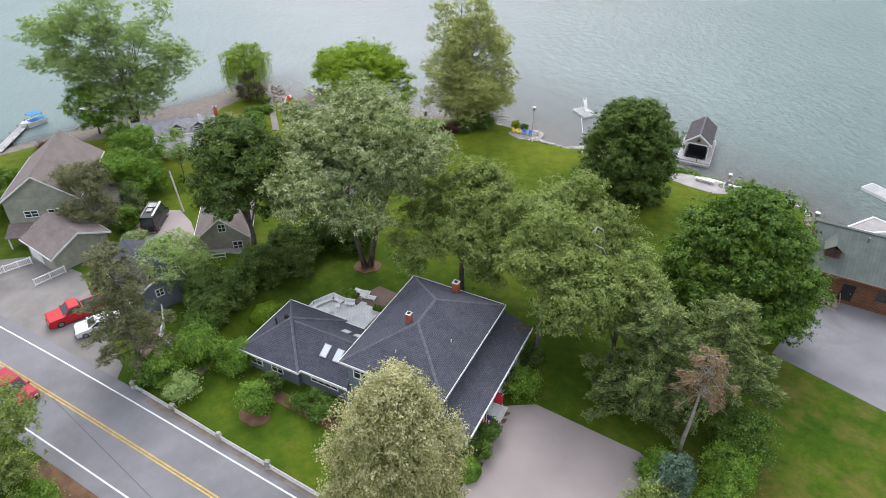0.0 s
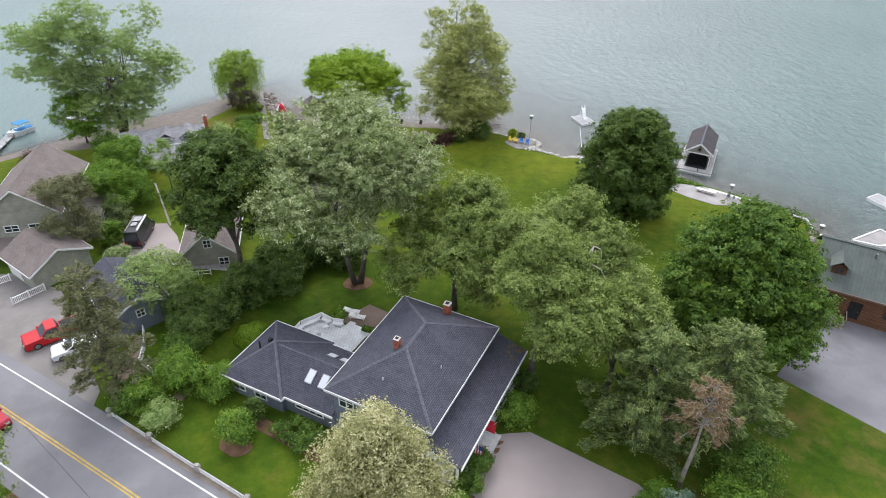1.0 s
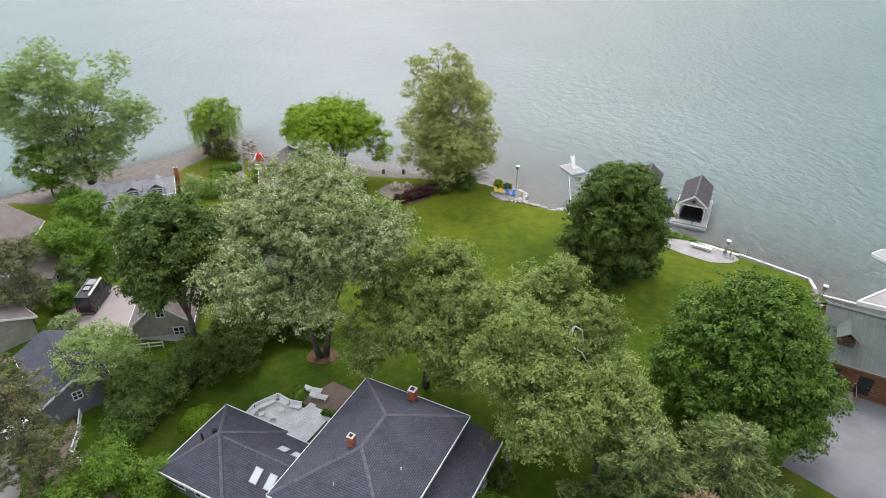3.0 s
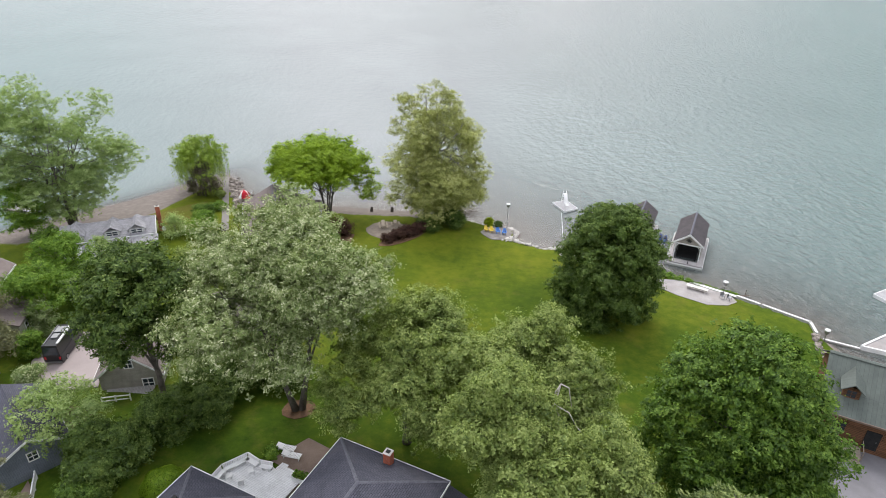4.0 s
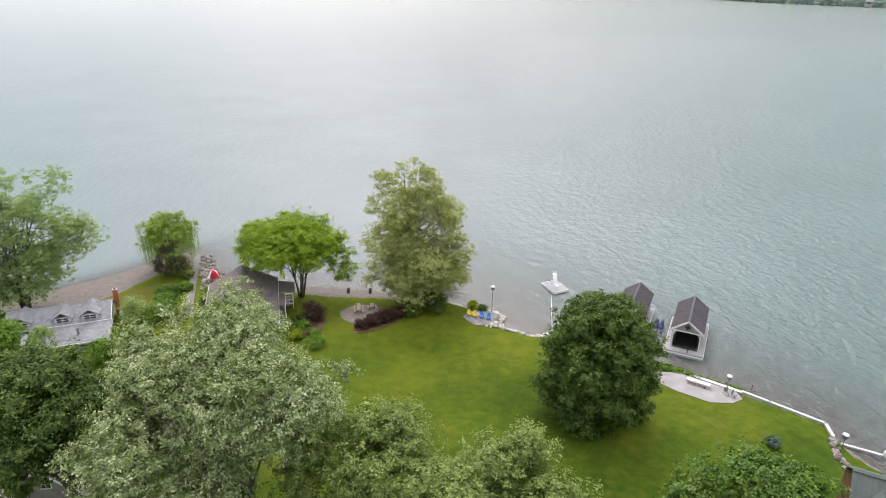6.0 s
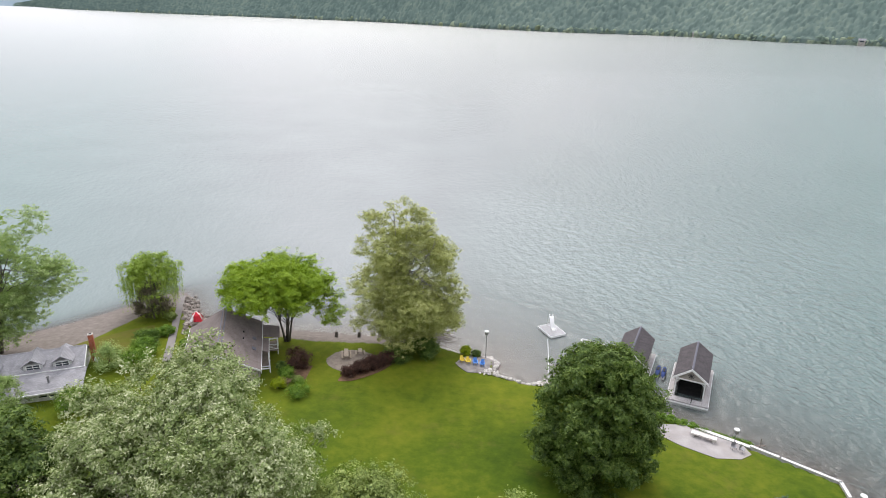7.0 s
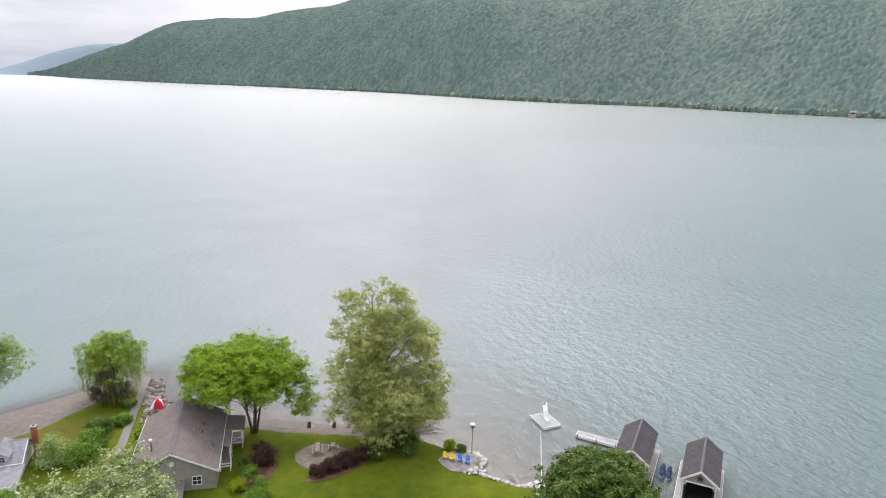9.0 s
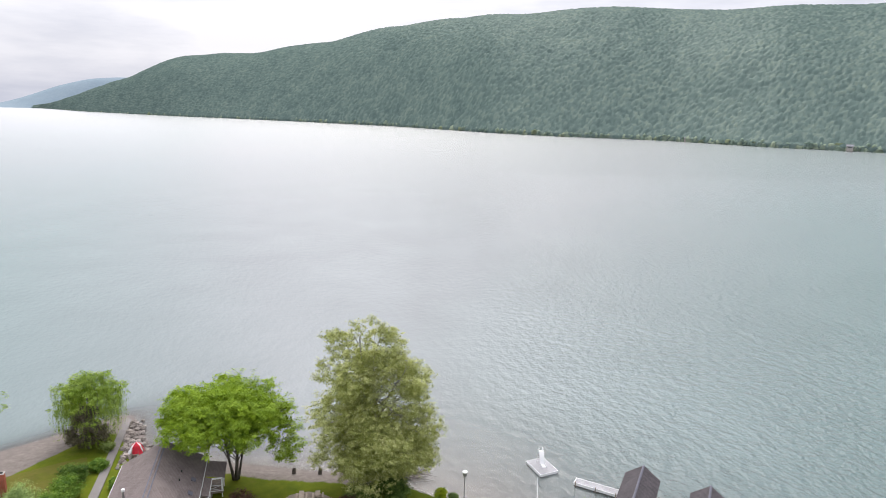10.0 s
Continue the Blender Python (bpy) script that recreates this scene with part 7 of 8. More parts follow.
    if bed is not None:
        part("bed", Build().block(r + 0.12, cab0 - 0.08, -W / 2 + 0.14, W / 2 - 0.14, hood + 0.015, hood + 0.035), BLACK, v, "black truck bed")
    return v


vehicle("pickup_truck", "bright red pickup truck parked on the apron", -37.5, 52.0, gz(-37.5, 52.0) + 0.05, -140, 5.7, 1.95, 1.85, 1.1, -0.6, 1.35, RED_PAINT, 0.0, 0.75, 0.25, 0.4, bed=1)
vehicle("white_car", "small white car parked beside the scrubby pine", -34.2, 49.9, gz(-34.2, 49.9) + 0.05, -148, 4.4, 1.78, 1.45, 0.9, -1.7, 1.0, WHITE_CAR, 0.0, 0.9, 0.7, 0.33)
vn = vehicle("camper_van", "black high-roofed camper van on the driveway", -38.3, 74.0, gz(-38.3, 74.0) + 0.1, 95, 5.6, 2.0, 2.7, 1.25, -2.85, 2.1, BLACK_PAINT, 0.55, 0.75, 0.08, 0.38)
part("roof_vent", Build().block(-1.4, -0.6, -0.35, 0.35, 2.7, 2.86), METAL, vn, "grey roof vent")
part("awning", Build().block(-2.4, 1.3, -0.86, -0.64, 2.68, 2.82), WHITE, vn, "white rolled awning along the roof edge")
part("roof_rack", Build().block(-2.5, 1.2, 0.62, 0.7, 2.72, 2.8).block(-0.2, 0.9, -0.5, 0.5, 2.74, 2.8), METAL, vn, "pale roof rack and panel")
vehicle("red_suv", "deep red boxy car on the road", -37.6, 40.75, gz(-37.6, 40.75) + 0.06, math.degrees(math.atan2(RD.y, RD.x)), 4.7, 1.85, 1.8, 1.02, -2.25, 1.0, DARK_RED, 0.0, 0.75, 0.25, 0.36)

# ---- shore: boathouses, raft, lamps ----
def boathouse(x, y, label):
    b = thing("boathouse", (x, y, 0), label, "boathouse", "boathouses", rz=-24.3)
    for nm, q in (("deck_side", (-2.65, -1.75, -6.0, 4.3)), ("deck_side", (1.75, 2.65, -6.0, 4.3)), ("deck_front", (-1.75, 1.75, -6.0, -4.9))):
        part(nm, Build().block(q[0], q[1], q[2], q[3], 0.2, 0.42), DOCK_BOARDS, b, "pale boarded float")
        part("float_edge", Build().block(q[0] - (0.06 if q[0] < -2 else 0), q[1] + (0.06 if q[1] > 2 else 0), q[2] - 0.06, q[3], -0.3, 0.2), WHITE, b, "white float edge")
    for s in (-1, 1):
        for py in (-4.0, -1.3, 1.4, 4.1):
            part("post", Build().block(s * 1.85 - 0.08, s * 1.85 + 0.08, py - 0.08, py + 0.08, 0.4, 2.95), WHITE, b)
        part("side_wall", Build().block(s * 1.95 - 0.04, s * 1.95 + 0.04, -3.9, 4.1, 0.42, 2.9), TAUPE_SIDING, b, "grey boarded side wall")
        pts = [(s * 2.25, -4.25, 2.9), (s * 2.25, 4.35, 2.9), (0, 4.35, 4.55), (0, -4.25, 4.55)]
        part("roof_slope", Build().slab(pts if s > 0 else pts[::-1], 0.1), DARK_SHINGLE, b, "brown-grey shingle roof")
    part("ridge_cap", strip_on((0, -4.25, 4.55), (0, 4.35, 4.55), 0.3), RIDGE, b)
    for y0 in (-4.1, 4.1):
        gbl = Build()
        gbl.face((-1.95, y0, 2.75), (1.95, y0, 2.75), (1.95, y0, 2.95), (0, y0, 4.4), (-1.95, y0, 2.95))
        gbl.face((-1.95, y0 + 0.05, 2.95), (0, y0 + 0.05, 4.4), (1.95, y0 + 0.05, 2.95), (1.95, y0 + 0.05, 2.75), (-1.95, y0 + 0.05, 2.75))
        part("gable", gbl, TAUPE_SIDING, b, "grey gable boards")
    for s in (-1, 1):
        bb = Build()
        a, c, dn = Vector((s * 2.3, -4.32, 2.88)), Vector((0, -4.32, 4.58)), Vector((0, 0, -0.32))
        bb.face(a, c, c + dn, a + dn).face(a + Vector((0, 0.07, 0)) + dn, c + Vector((0, 0.07, 0)) + dn, c + Vector((0, 0.07, 0)), a + Vector((0, 0.07, 0)))
        bb.face(a, a + Vector((0, 0.07, 0)), c + Vector((0, 0.07, 0)), c)
        part("bargeboard", bb, WHITE, b, "white gable trim")
        part("brace", Build().tube([(s * 1.8, -4.05, 2.1), (s * 1.2, -4.05, 2.8)], 0.05, 5), WHITE, b)
    fan = Build()
    for k in range(4):
        q = math.pi * k / 4
        fan.tube([(-0.42 * math.cos(q), -4.2, 3.45 - 0.42 * math.sin(q)), (0.42 * math.cos(q), -4.2, 3.45 + 0.42 * math.sin(q))], 0.045, 5)
    part("gable_ornament", fan, DARK, b, "dark iron gable ornament")
    part("header", Build().block(-1.95, 1.95, -4.16, -4.06, 2.62, 2.8), WHITE, b, "white beam")
    part("rear_beam", Build().block(-1.9, 1.9, 4.02, 4.1, 2.3, 2.8), TAUPE_SIDING, b, "grey boarded beam at the lake end")
    for px in (-1.2, -0.4, 0.4, 1.2):
        part("rear_post", Build().block(px - 0.05, px + 0.05, 4.02, 4.1, 0.3, 2.3), TAUPE_SIDING, b)
    part("rear_rail", Build().block(-1.85, 1.85, 4.0, 4.12, 0.95, 1.1), TAUPE_SIDING, b)
    for px in (-0.8, 0.8):
        part("lift_beam", Build().block(px - 0.07, px + 0.07, -3.8, 3.9, 2.5, 2.64), WOOD, b, "timber beam of the boat lift")
    part("mooring_post", Build().tube([(0.5, -5.9, 0.3), (0.5, -5.9, 1.4)], 0.06, 7), BLACK, b, "dark mooring post")
    # near-black slab gives the slip the dark of shaded water under the roof
    part("boat_lift", Build().block(-1.5, 1.5, -3.4, 3.6, -0.25, 0.06), DARK, b, "boat-lift slab with the slip's shade in its near-black colour")
    return b


boathouse(45.0, 104.9, "white-trimmed boathouse with a brown-grey roof on a float")
boathouse(37.9, 109.2, "white-trimmed boathouse with a brown-grey roof behind the first")
rf = thing("swim_raft", (27.4, 119.3, 0), "white swimming raft anchored off the shore", "raft", rz=25)
part("deck", Build().block(-1.4, 1.4, -1.9, 1.9, 0.28, 0.4), RAFT_BOARDS, rf)
part("float_edge", Build().block(-1.46, 1.46, -1.96, -1.9, 0.05, 0.42).block(-1.46, 1.46, 1.9, 1.96, 0.05, 0.42).block(-1.46, -1.4, -1.9, 1.9, 0.05, 0.42).block(1.4, 1.46, -1.9, 1.9, 0.05, 0.42), WHITE, rf, "white raft edge")
sl_path = [(0.0, 0.5, 2.2), (0.05, 0.1, 2.15), (-0.05, -0.5, 1.6), (-0.1, -1.1, 0.95), (0.0, -1.6, 0.75)]
sb = Build()
for a, b2 in zip(sl_path[:-1], sl_path[1:]):
    for x0, x1, lift in ((-0.3, 0.3, 0.0), (-0.34, -0.28, 0.16), (0.28, 0.34, 0.16)):
        sb.slab([(a[0] + x0, a[1], a[2] + lift), (b2[0] + x0, b2[1], b2[2] + lift), (b2[0] + x1, b2[1], b2[2] + lift), (a[0] + x1, a[1], a[2] + lift)], 0.06 + lift)
sd_ob = thing("water_slide", (27.2, 119.2, 0.4), "white curved water slide on the raft", "slide", rz=10)
part("chute", sb, WHITE, sd_ob)
for s in (-1, 1):
    part("ladder_rail", Build().tube([(s * 0.28, 1.0, 0), (s * 0.28, 0.55, 2.0), (s * 0.28, 0.4, 2.7), (s * 0.28, 0.1, 2.6)], 0.035, 6), WHITE, sd_ob)
for k in range(5):
    part("rung", Build().tube([(-0.28, 0.95 - k * 0.09, 0.3 + k * 0.4), (0.28, 0.95 - k * 0.09, 0.3 + k * 0.4)], 0.025, 6), WHITE, sd_ob)
mp = Build().tube([(24.9, 104.2, 0.25), (26.4, 116.6, 0.2)], 0.035, 6)
solid("mooring_line", mp, WHITE, "white floating line from the shore to the raft", "line")

dk2 = thing("boat_dock", (34.1, 114.4, 0), "white-edged dock beside the boathouse", "dock", rz=-27)
part("deck", Build().block(-2.9, 2.9, -0.6, 0.6, 0.35, 0.5), RAFT_BOARDS, dk2)
part("dock_edge", Build().block(-2.95, 2.95, -0.68, -0.6, 0.15, 0.54).block(-2.95, 2.95, 0.6, 0.68, 0.15, 0.54).block(-3.0, -2.9, -0.68, 0.68, 0.15, 0.54), WHITE, dk2, "white dock edge")
for px in (-2.7, 0, 2.7):
    part("pile", Build().tube([(px, -0.75, -2), (px, -0.75, 0.8)], 0.07, 7), WOOD, dk2)
for k, (kx, ky) in enumerate(((41.0, 107.2), (41.7, 106.8))):
    kb = thing("kayak", (kx, ky, 0), "dark blue kayak lying on a float beside the boathouse", "kayak", "kayaks", rz=-24)
    part("hull", Build().tube([(0, -1.6, 0.5), (0, -1.1, 0.55), (0, 0, 0.58), (0, 1.1, 0.55), (0, 1.6, 0.5)], [0.04, 0.26, 0.33, 0.26, 0.04], 8), BLUE_CLOTH, kb)
    part("cockpit", Build().block(-0.17, 0.17, -0.4, 0.45, 0.84, 0.93), BLACK, kb, "black cockpit rim")
    part("float", Build().block(-0.22, 0.22, -1.3, 1.3, 0.05, 0.32), GREY_DECK, kb, "grey float")

rd = thing("boat_dock", (70.0, 89.0, 0), "white boat dock further along the shore", "dock", rz=-62)
part("deck", Build().block(-3.8, 6, -1.3, 1.3, 0.3, 0.5), RAFT_BOARDS, rd)
part("dock_edge", Build().block(-3.9, 6, -1.4, -1.3, -0.1, 0.52).block(-3.9, 6, 1.3, 1.4, -0.1, 0.52).block(-3.9, -3.8, -1.4, 1.4, -0.1, 0.52), WHITE, rd, "white dock edge")

ld = thing("boat_dock", (-74.6, 102.5, 0), "long white dock with a moored motorboat", "dock", rz=97)
part("deck", Build().block(-6, 6.3, -0.75, 0.75, 0.35, 0.5), RAFT_BOARDS, ld)
for px in range(-5, 7, 3):
    for s in (-1, 1):
        part("pile", Build().tube([(px, s * 0.85, -2), (px, s * 0.85, 0.9)], 0.08, 7), WOOD, ld)
mb = thing("motorboat", (-74.1, 108.2, 0.15), "white motorboat with a blue canvas cover", "boat", rz=-117)
hull = [(-2.3, -0.95), (0.4, -1.0), (1.5, -0.7), (2.3, 0.0), (1.5, 0.7), (0.4, 1.0), (-2.3, 0.95)]
hb = Build()
n = len(hull)
lo = [(x * 0.92, y * 0.7, -0.25) for x, y in hull]
hi = [(x, y, 0.75 + 0.12 * max(x, 0)) for x, y in hull]
hb.face(*hi).face(*lo[::-1])
for i in range(n):
    j = (i + 1) % n
    hb.face(lo[i], lo[j], hi[j], hi[i])
part("hull", hb, WHITE_CAR, mb, bevel=0.03)
part("canopy", Build().slab([(-1.6, -0.95, 1.95), (0.5, -0.95, 2.0), (0.5, 0.95, 2.0), (-1.6, 0.95, 1.95)], 0.07), BOAT_BLUE, mb, "blue canvas canopy")
for sx in (-1.5, 0.4):
    for s in (-1, 1):
        part("canopy_post", Build().tube([(sx, s * 0.9, 0.7), (sx, s * 0.9, 1.95)], 0.025, 6), METAL, mb)
part("cockpit", Build().block(-2.2, 0.8, -0.75, 0.75, 0.78, 0.84), BOAT_BLUE, mb, "blue cockpit cover")
part("windscreen", Build().slab([(0.9, -0.8, 0.85), (1.25, -0.7, 0.85), (0.75, -0.7, 1.3), (0.7, -0.8, 1.3)], 0.03), GLASS, mb)
bl = thing("boat_hoist", (-66.8, 113.0, 0), "weathered boat hoist beside the beach", "hoist", rz=-25)
for sx in (-2.2, 2.2):
    for sy in (-1.4, 1.4):
        part("pile", Build().tube([(sx, sy, -2), (sx, sy, 2.0)], 0.09, 7), WOOD, bl)
part("beam", Build().block(-2.4, 2.4, -1.5, -1.3, 1.0, 1.2).block(-2.4, 2.4, 1.3, 1.5, 1.0, 1.2), WOOD, bl)
part("platform", Build().block(-2.3, 2.3, -1.3, 1.3, 0.55, 0.7), PALE_STONE, bl, "pale platform")


def lamp_post(x, y, h, label, z=None, dome=True):
    l = thing("lamp_post", (x, y, gz(x, y) if z is None else z), label, "lamp post", "shore lamps")
    part("base", Build().tube([(0, 0, -0.2), (0, 0, 0.25)], [0.14, 0.09], 8), METAL, l)
    part("post", Build().tube([(0, 0, 0.2), (0, 0, h)], [0.055, 0.045], 8), METAL, l)
    part("lamp_head", Build().tube([(0, 0, h - 0.1), (0, 0, h), (0, 0, h + 0.45)], [0.08, 0.27, 0.29], 12), METAL, l, "grey lamp housing")
    part("lamp_cap", Build().tube([(0, 0, h + 0.45), (0, 0, h + 0.52), (0, 0, h + 0.62)], [0.36, 0.34, 0.1], 12), WHITE, l, "white lamp cap")
    return l


lamp_post(16.2, 109.1, 3.9, "tall grey lamp post with a white cap by the patio")
lamp_post(45.1, 90.4, 1.5, "short lamp with a white cap on the sea wall")
lamp_post(54.0, 80.0, 1.2, "dark lamp with a white cap at the end of the wall")

# patios, seawall, stones
draped("patio", blob_outline(14.7, 107.2, 2.9, 2.5, 0.4, 16, 3), 0.07, GRAVEL, "gravel shore patio edged with stones")
draped("patio", blob_outline(-3.0, 106.6, 3.9, 3.4, -0.15, 20, 4), 0.05, BROWN_GRAVEL, "oval gravel pad round the picnic tables")
draped("walkway", [(37.0, 93.7), (40.0, 93.8), (46.0, 89.8), (46.2, 88.2), (44.6, 87.2), (41.7, 87.1), (38.4, 89.2), (36.2, 91.4)], 0.06, PALE_PAVE, "pale concrete walkway along the sea wall")
draped("walkway", [(33.5, 97.5), (37.2, 94.2), (36.6, 91.0), (33.0, 93.5)], 0.06, PALE_PAVE, "pale concrete walkway along the sea wall")
draped("tree_ring", blob_outline(-8.1, 62.6, 1.7, 1.4, 0.2, 14, 5), 0.05, SOIL, "ring of brown mulch round the maple")
draped("flower_bed", blob_outline(-15.4, 38.9, 1.5, 1.1, -0.4, 14, 6), 0.05, SOIL, "mulch bed below the round bush")
draped("flower_bed", [(-14.5, 42.3), (-9.3, 39.6), (-7.2, 38.2), (-7.8, 37.2), (-14.9, 41.1)], 0.04, SOIL, "mulch bed along the house wall")
draped("flower_bed", [(2.2, 34.2), (4.0, 33.0), (7.4, 40.2), (5.6, 40.6)], 0.04, SOIL, "mulch bed along the porch")
draped("flower_bed", [(-12.6, 99.5), (-8.6, 100.5), (-8.4, 104.8), (-11.8, 105)], 0.05, SOIL, "mulch bed beside the cottage")
draped("flower_bed", blob_outline(-0.9, 103.6, 4.4, 1.5, 0.74, 14, 7), 0.05, SOIL, "mulch bed under dark bushes")


def stone_meshes(name, material, seed, n=5):
    out = []
    rng = random.Random(seed)
    for _ in range(n):
        b = Build().ball((0, 0, 0), 0.5, 7, 4, (rng.uniform(0.8, 1.2), rng.uniform(0.7, 1.0), rng.uniform(0.5, 0.8)), 0.16, rng)
        me = b.mesh(name)
        me.materials.append(material)
        out.append(me)
    return out


def stone_row(name, label, pts, count, smin, smax, spread, meshes, seed, dz=0.0, category="stones"):
    rng = random.Random(seed)
    t = thing(name, (*pts[0], gz(*pts[0])), label, category, kind="")
    ox, oy, oz = pts[0][0], pts[0][1], gz(*pts[0])
    lens = [math.dist(a, b) for a, b in zip(pts[:-1], pts[1:])]
    for k in range(count):
        s = sum(lens) * (k + rng.random()) / count
        i = 0
        while i < len(lens) - 1 and s > lens[i]:
            s -= lens[i]
            i += 1
        f = s / lens[i]
        x = pts[i][0] + (pts[i + 1][0] - pts[i][0]) * f + rng.uniform(-spread, spread)
        y = pts[i][1] + (pts[i + 1][1] - pts[i][1]) * f + rng.uniform(-spread, spread)
        q = rng.uniform(smin, smax)
        o = part("stone", meshes[k % len(meshes)], STONE, t)
        o.matrix_local = Matrix.Translation((x - ox, y - oy, max(gz(x, y), -0.25) - oz + q * 0.12 + dz)) @ pose(0, 0, 0, rz=rng.uniform(0, 360)) @ Matrix.Diagonal((q, q, q, 1))
    return t


pale_m, grey_m = stone_meshes("stone", PALE_STONE, 1), stone_meshes("stone", SHORE_STONE, 2)
stone_row("stone_edging", "rough stones round the shore patio", [(14.8, 110.6), (16.8, 110.0), (18.0, 108.5), (17.4, 105.7), (15.6, 104.8)], 46, 0.45, 0.95, 0.3, pale_m, 3)
stone_row("stone_edging", "pale stones along the small cove", [(15.4, 104.7), (18.0, 104.3), (21.4, 103.0), (24.4, 102.2)], 44, 0.4, 0.8, 0.35, pale_m, 4)
stone_row("stone_steps", "pale boulders beside the linden", [(24.0, 103.8), (24.8, 100.6), (25.6, 98.6)], 26, 0.6, 1.3, 0.8, pale_m, 5)
stone_row("stone_edging", "stone edge along the shore below the poplar", [(7.0, 113.9), (12.6, 111.2)], 26, 0.35, 0.7, 0.25, pale_m, 6)
stone_row("rock_jetty", "jetty of rough boulders beside a concrete strip", [(-35.0, 129.4), (-32.4, 122.5), (-29.6, 114.5)], 80, 0.4, 1.1, 1.0, grey_m, 7)
stone_row("rock_jetty", "rubble beside the lakeside cottage", [(-32.0, 123.0), (-29.0, 119.5), (-26.0, 118.4)], 40, 0.4, 1.1, 1.0, grey_m, 8)
stone_row("stone_edging", "stones at the foot of the far wall", [(53.4, 81.4), (52.8, 79.0), (52.4, 76.2)], 26, 0.4, 0.9, 0.4, grey_m, 9)
stone_row("stone_edging", "loose stones at the waterline below the sea wall", [(26.0, 103.0), (39.0, 96.4), (47.5, 92.6)], 50, 0.3, 0.8, 0.6, grey_m, 10, -0.15)
draped("boat_ramp", [(-37.5, 130.1), (-36.4, 129.8), (-28.6, 105.1), (-29.7, 104.7)], 0.14, APRON, "concrete boat ramp beside the jetty")


def wall_run(name, label, pts, w, h, material):
    t = thing(name, (*pts[0], 0), label, "sea wall", kind="structure")
    for a, b in zip(pts[:-1], pts[1:]):
        d = Vector((b[0] - a[0], b[1] - a[1]))
        o = part("wall_section", Build().block(-0.05, d.length + 0.05, -w / 2, w / 2, -1.2, h), material, t)
        o.matrix_local = Matrix.Translation((a[0] - pts[0][0], a[1] - pts[0][1], 0)) @ pose(0, 0, 0, rz=math.degrees(math.atan2(d.y, d.x)))
        part("wall_cap", Build().block(-0.1, d.length + 0.1, -w / 2 - 0.06, w / 2 + 0.06, h, h + 0.1), CONCRETE, o, "white concrete cap")


wall_run("sea_wall", "white concrete sea wall along the lawn", [(46.9, 89.9), (49.4, 87.9), (54.2, 84.0), (53.9, 81.7)], 0.25, 0.92, CONCRETE)
wall_run("sea_wall", "low white concrete kerb in the shallows beside the neighbour", [(54.9, 81.3), (58.4, 79.6)], 0.18, 0.15, CONCRETE)
wall_run("sea_wall", "low grey sea wall below the walkway", [(26.5, 102.0), (39.0, 95.3), (46.9, 89.9)], 0.4, 0.75, PALE_PAVE)
gp = thing("gravel_pier", (60.0, 79.5, 0), "pale gravel pier framed in white boards by the water", "pier")
pier = [(-1.4, 0.1), (1.6, -1.2), (6.8, -0.6), (4.0, 3.0)]
part("gravel_fill", Build().prism(pier, -1.2, 0.5), PALE_PAVE, gp, "pale gravel")
for (ax, ay), (bx, by) in zip(pier, pier[1:] + pier[:1]):
    ln = math.dist((ax, ay), (bx, by))
    ed = part("edge_board", Build().block(0, ln, -0.12, 0.12, -1.2, 0.62), WHITE, gp, "white edge board")
    ed.matrix_local = pose(ax, ay, 0, rz=math.degrees(math.atan2(by - ay, bx - ax)))
for k in range(9):
    f = k / 8
    shrub("wall_weeds", "green weeds growing along the sea wall", 37.8 + 9.2 * f, 95.3 - 4.4 * f, 0.8, 0.7, L_SHRUB, 200 + k, 700, 0.12, group="wall weeds")


# garden furniture
def adirondack(x, y, rz, material, label):
    c = thing("garden_chair", pose(x, y, gz(x, y) + 0.08, rz=rz) @ Matrix.Diagonal((0.9, 0.9, 0.82, 1)), label, "chair", "shore chairs")
    part("seat", Build().slab([(-0.28, -0.3, 0.4), (0.28, -0.3, 0.4), (0.28, 0.3, 0.27), (-0.28, 0.3, 0.27)], 0.04), material, c)
    for k in range(5):
        x0 = -0.27 + k * 0.11
        part("back_slat", Build().slab([(x0, 0.28, 0.27), (x0 + 0.1, 0.28, 0.27), (x0 + 0.1, 0.6, 0.98 - 0.03 * abs(k - 2)), (x0, 0.6, 0.98 - 0.03 * abs(k - 2))], 0.03), material, c)
    for s in (-1, 1):
        part("armrest", Build().block(s * 0.36 - 0.07, s * 0.36 + 0.07, -0.4, 0.4, 0.54, 0.57), material, c)
        part("leg", Build().block(s * 0.3 - 0.03, s * 0.3 + 0.03, -0.36, -0.28, 0, 0.54), material, c)
        part("leg", Build().block(s * 0.3 - 0.03, s * 0.3 + 0.03, 0.3, 0.38, 0, 0.54), material, c)
    return c


adirondack(12.8, 107.4, 25, YELLOW_P, "yellow slatted garden chair on the shore patio")
adirondack(13.6, 107.1, 15, YELLOW_P, "yellow slatted garden chair on the shore patio")
adirondack(14.6, 106.9, 5, BLUE_P, "blue slatted garden chair on the shore patio")
adirondack(15.6, 106.7, -10, BLUE_P, "blue slatted garden chair on the shore patio")


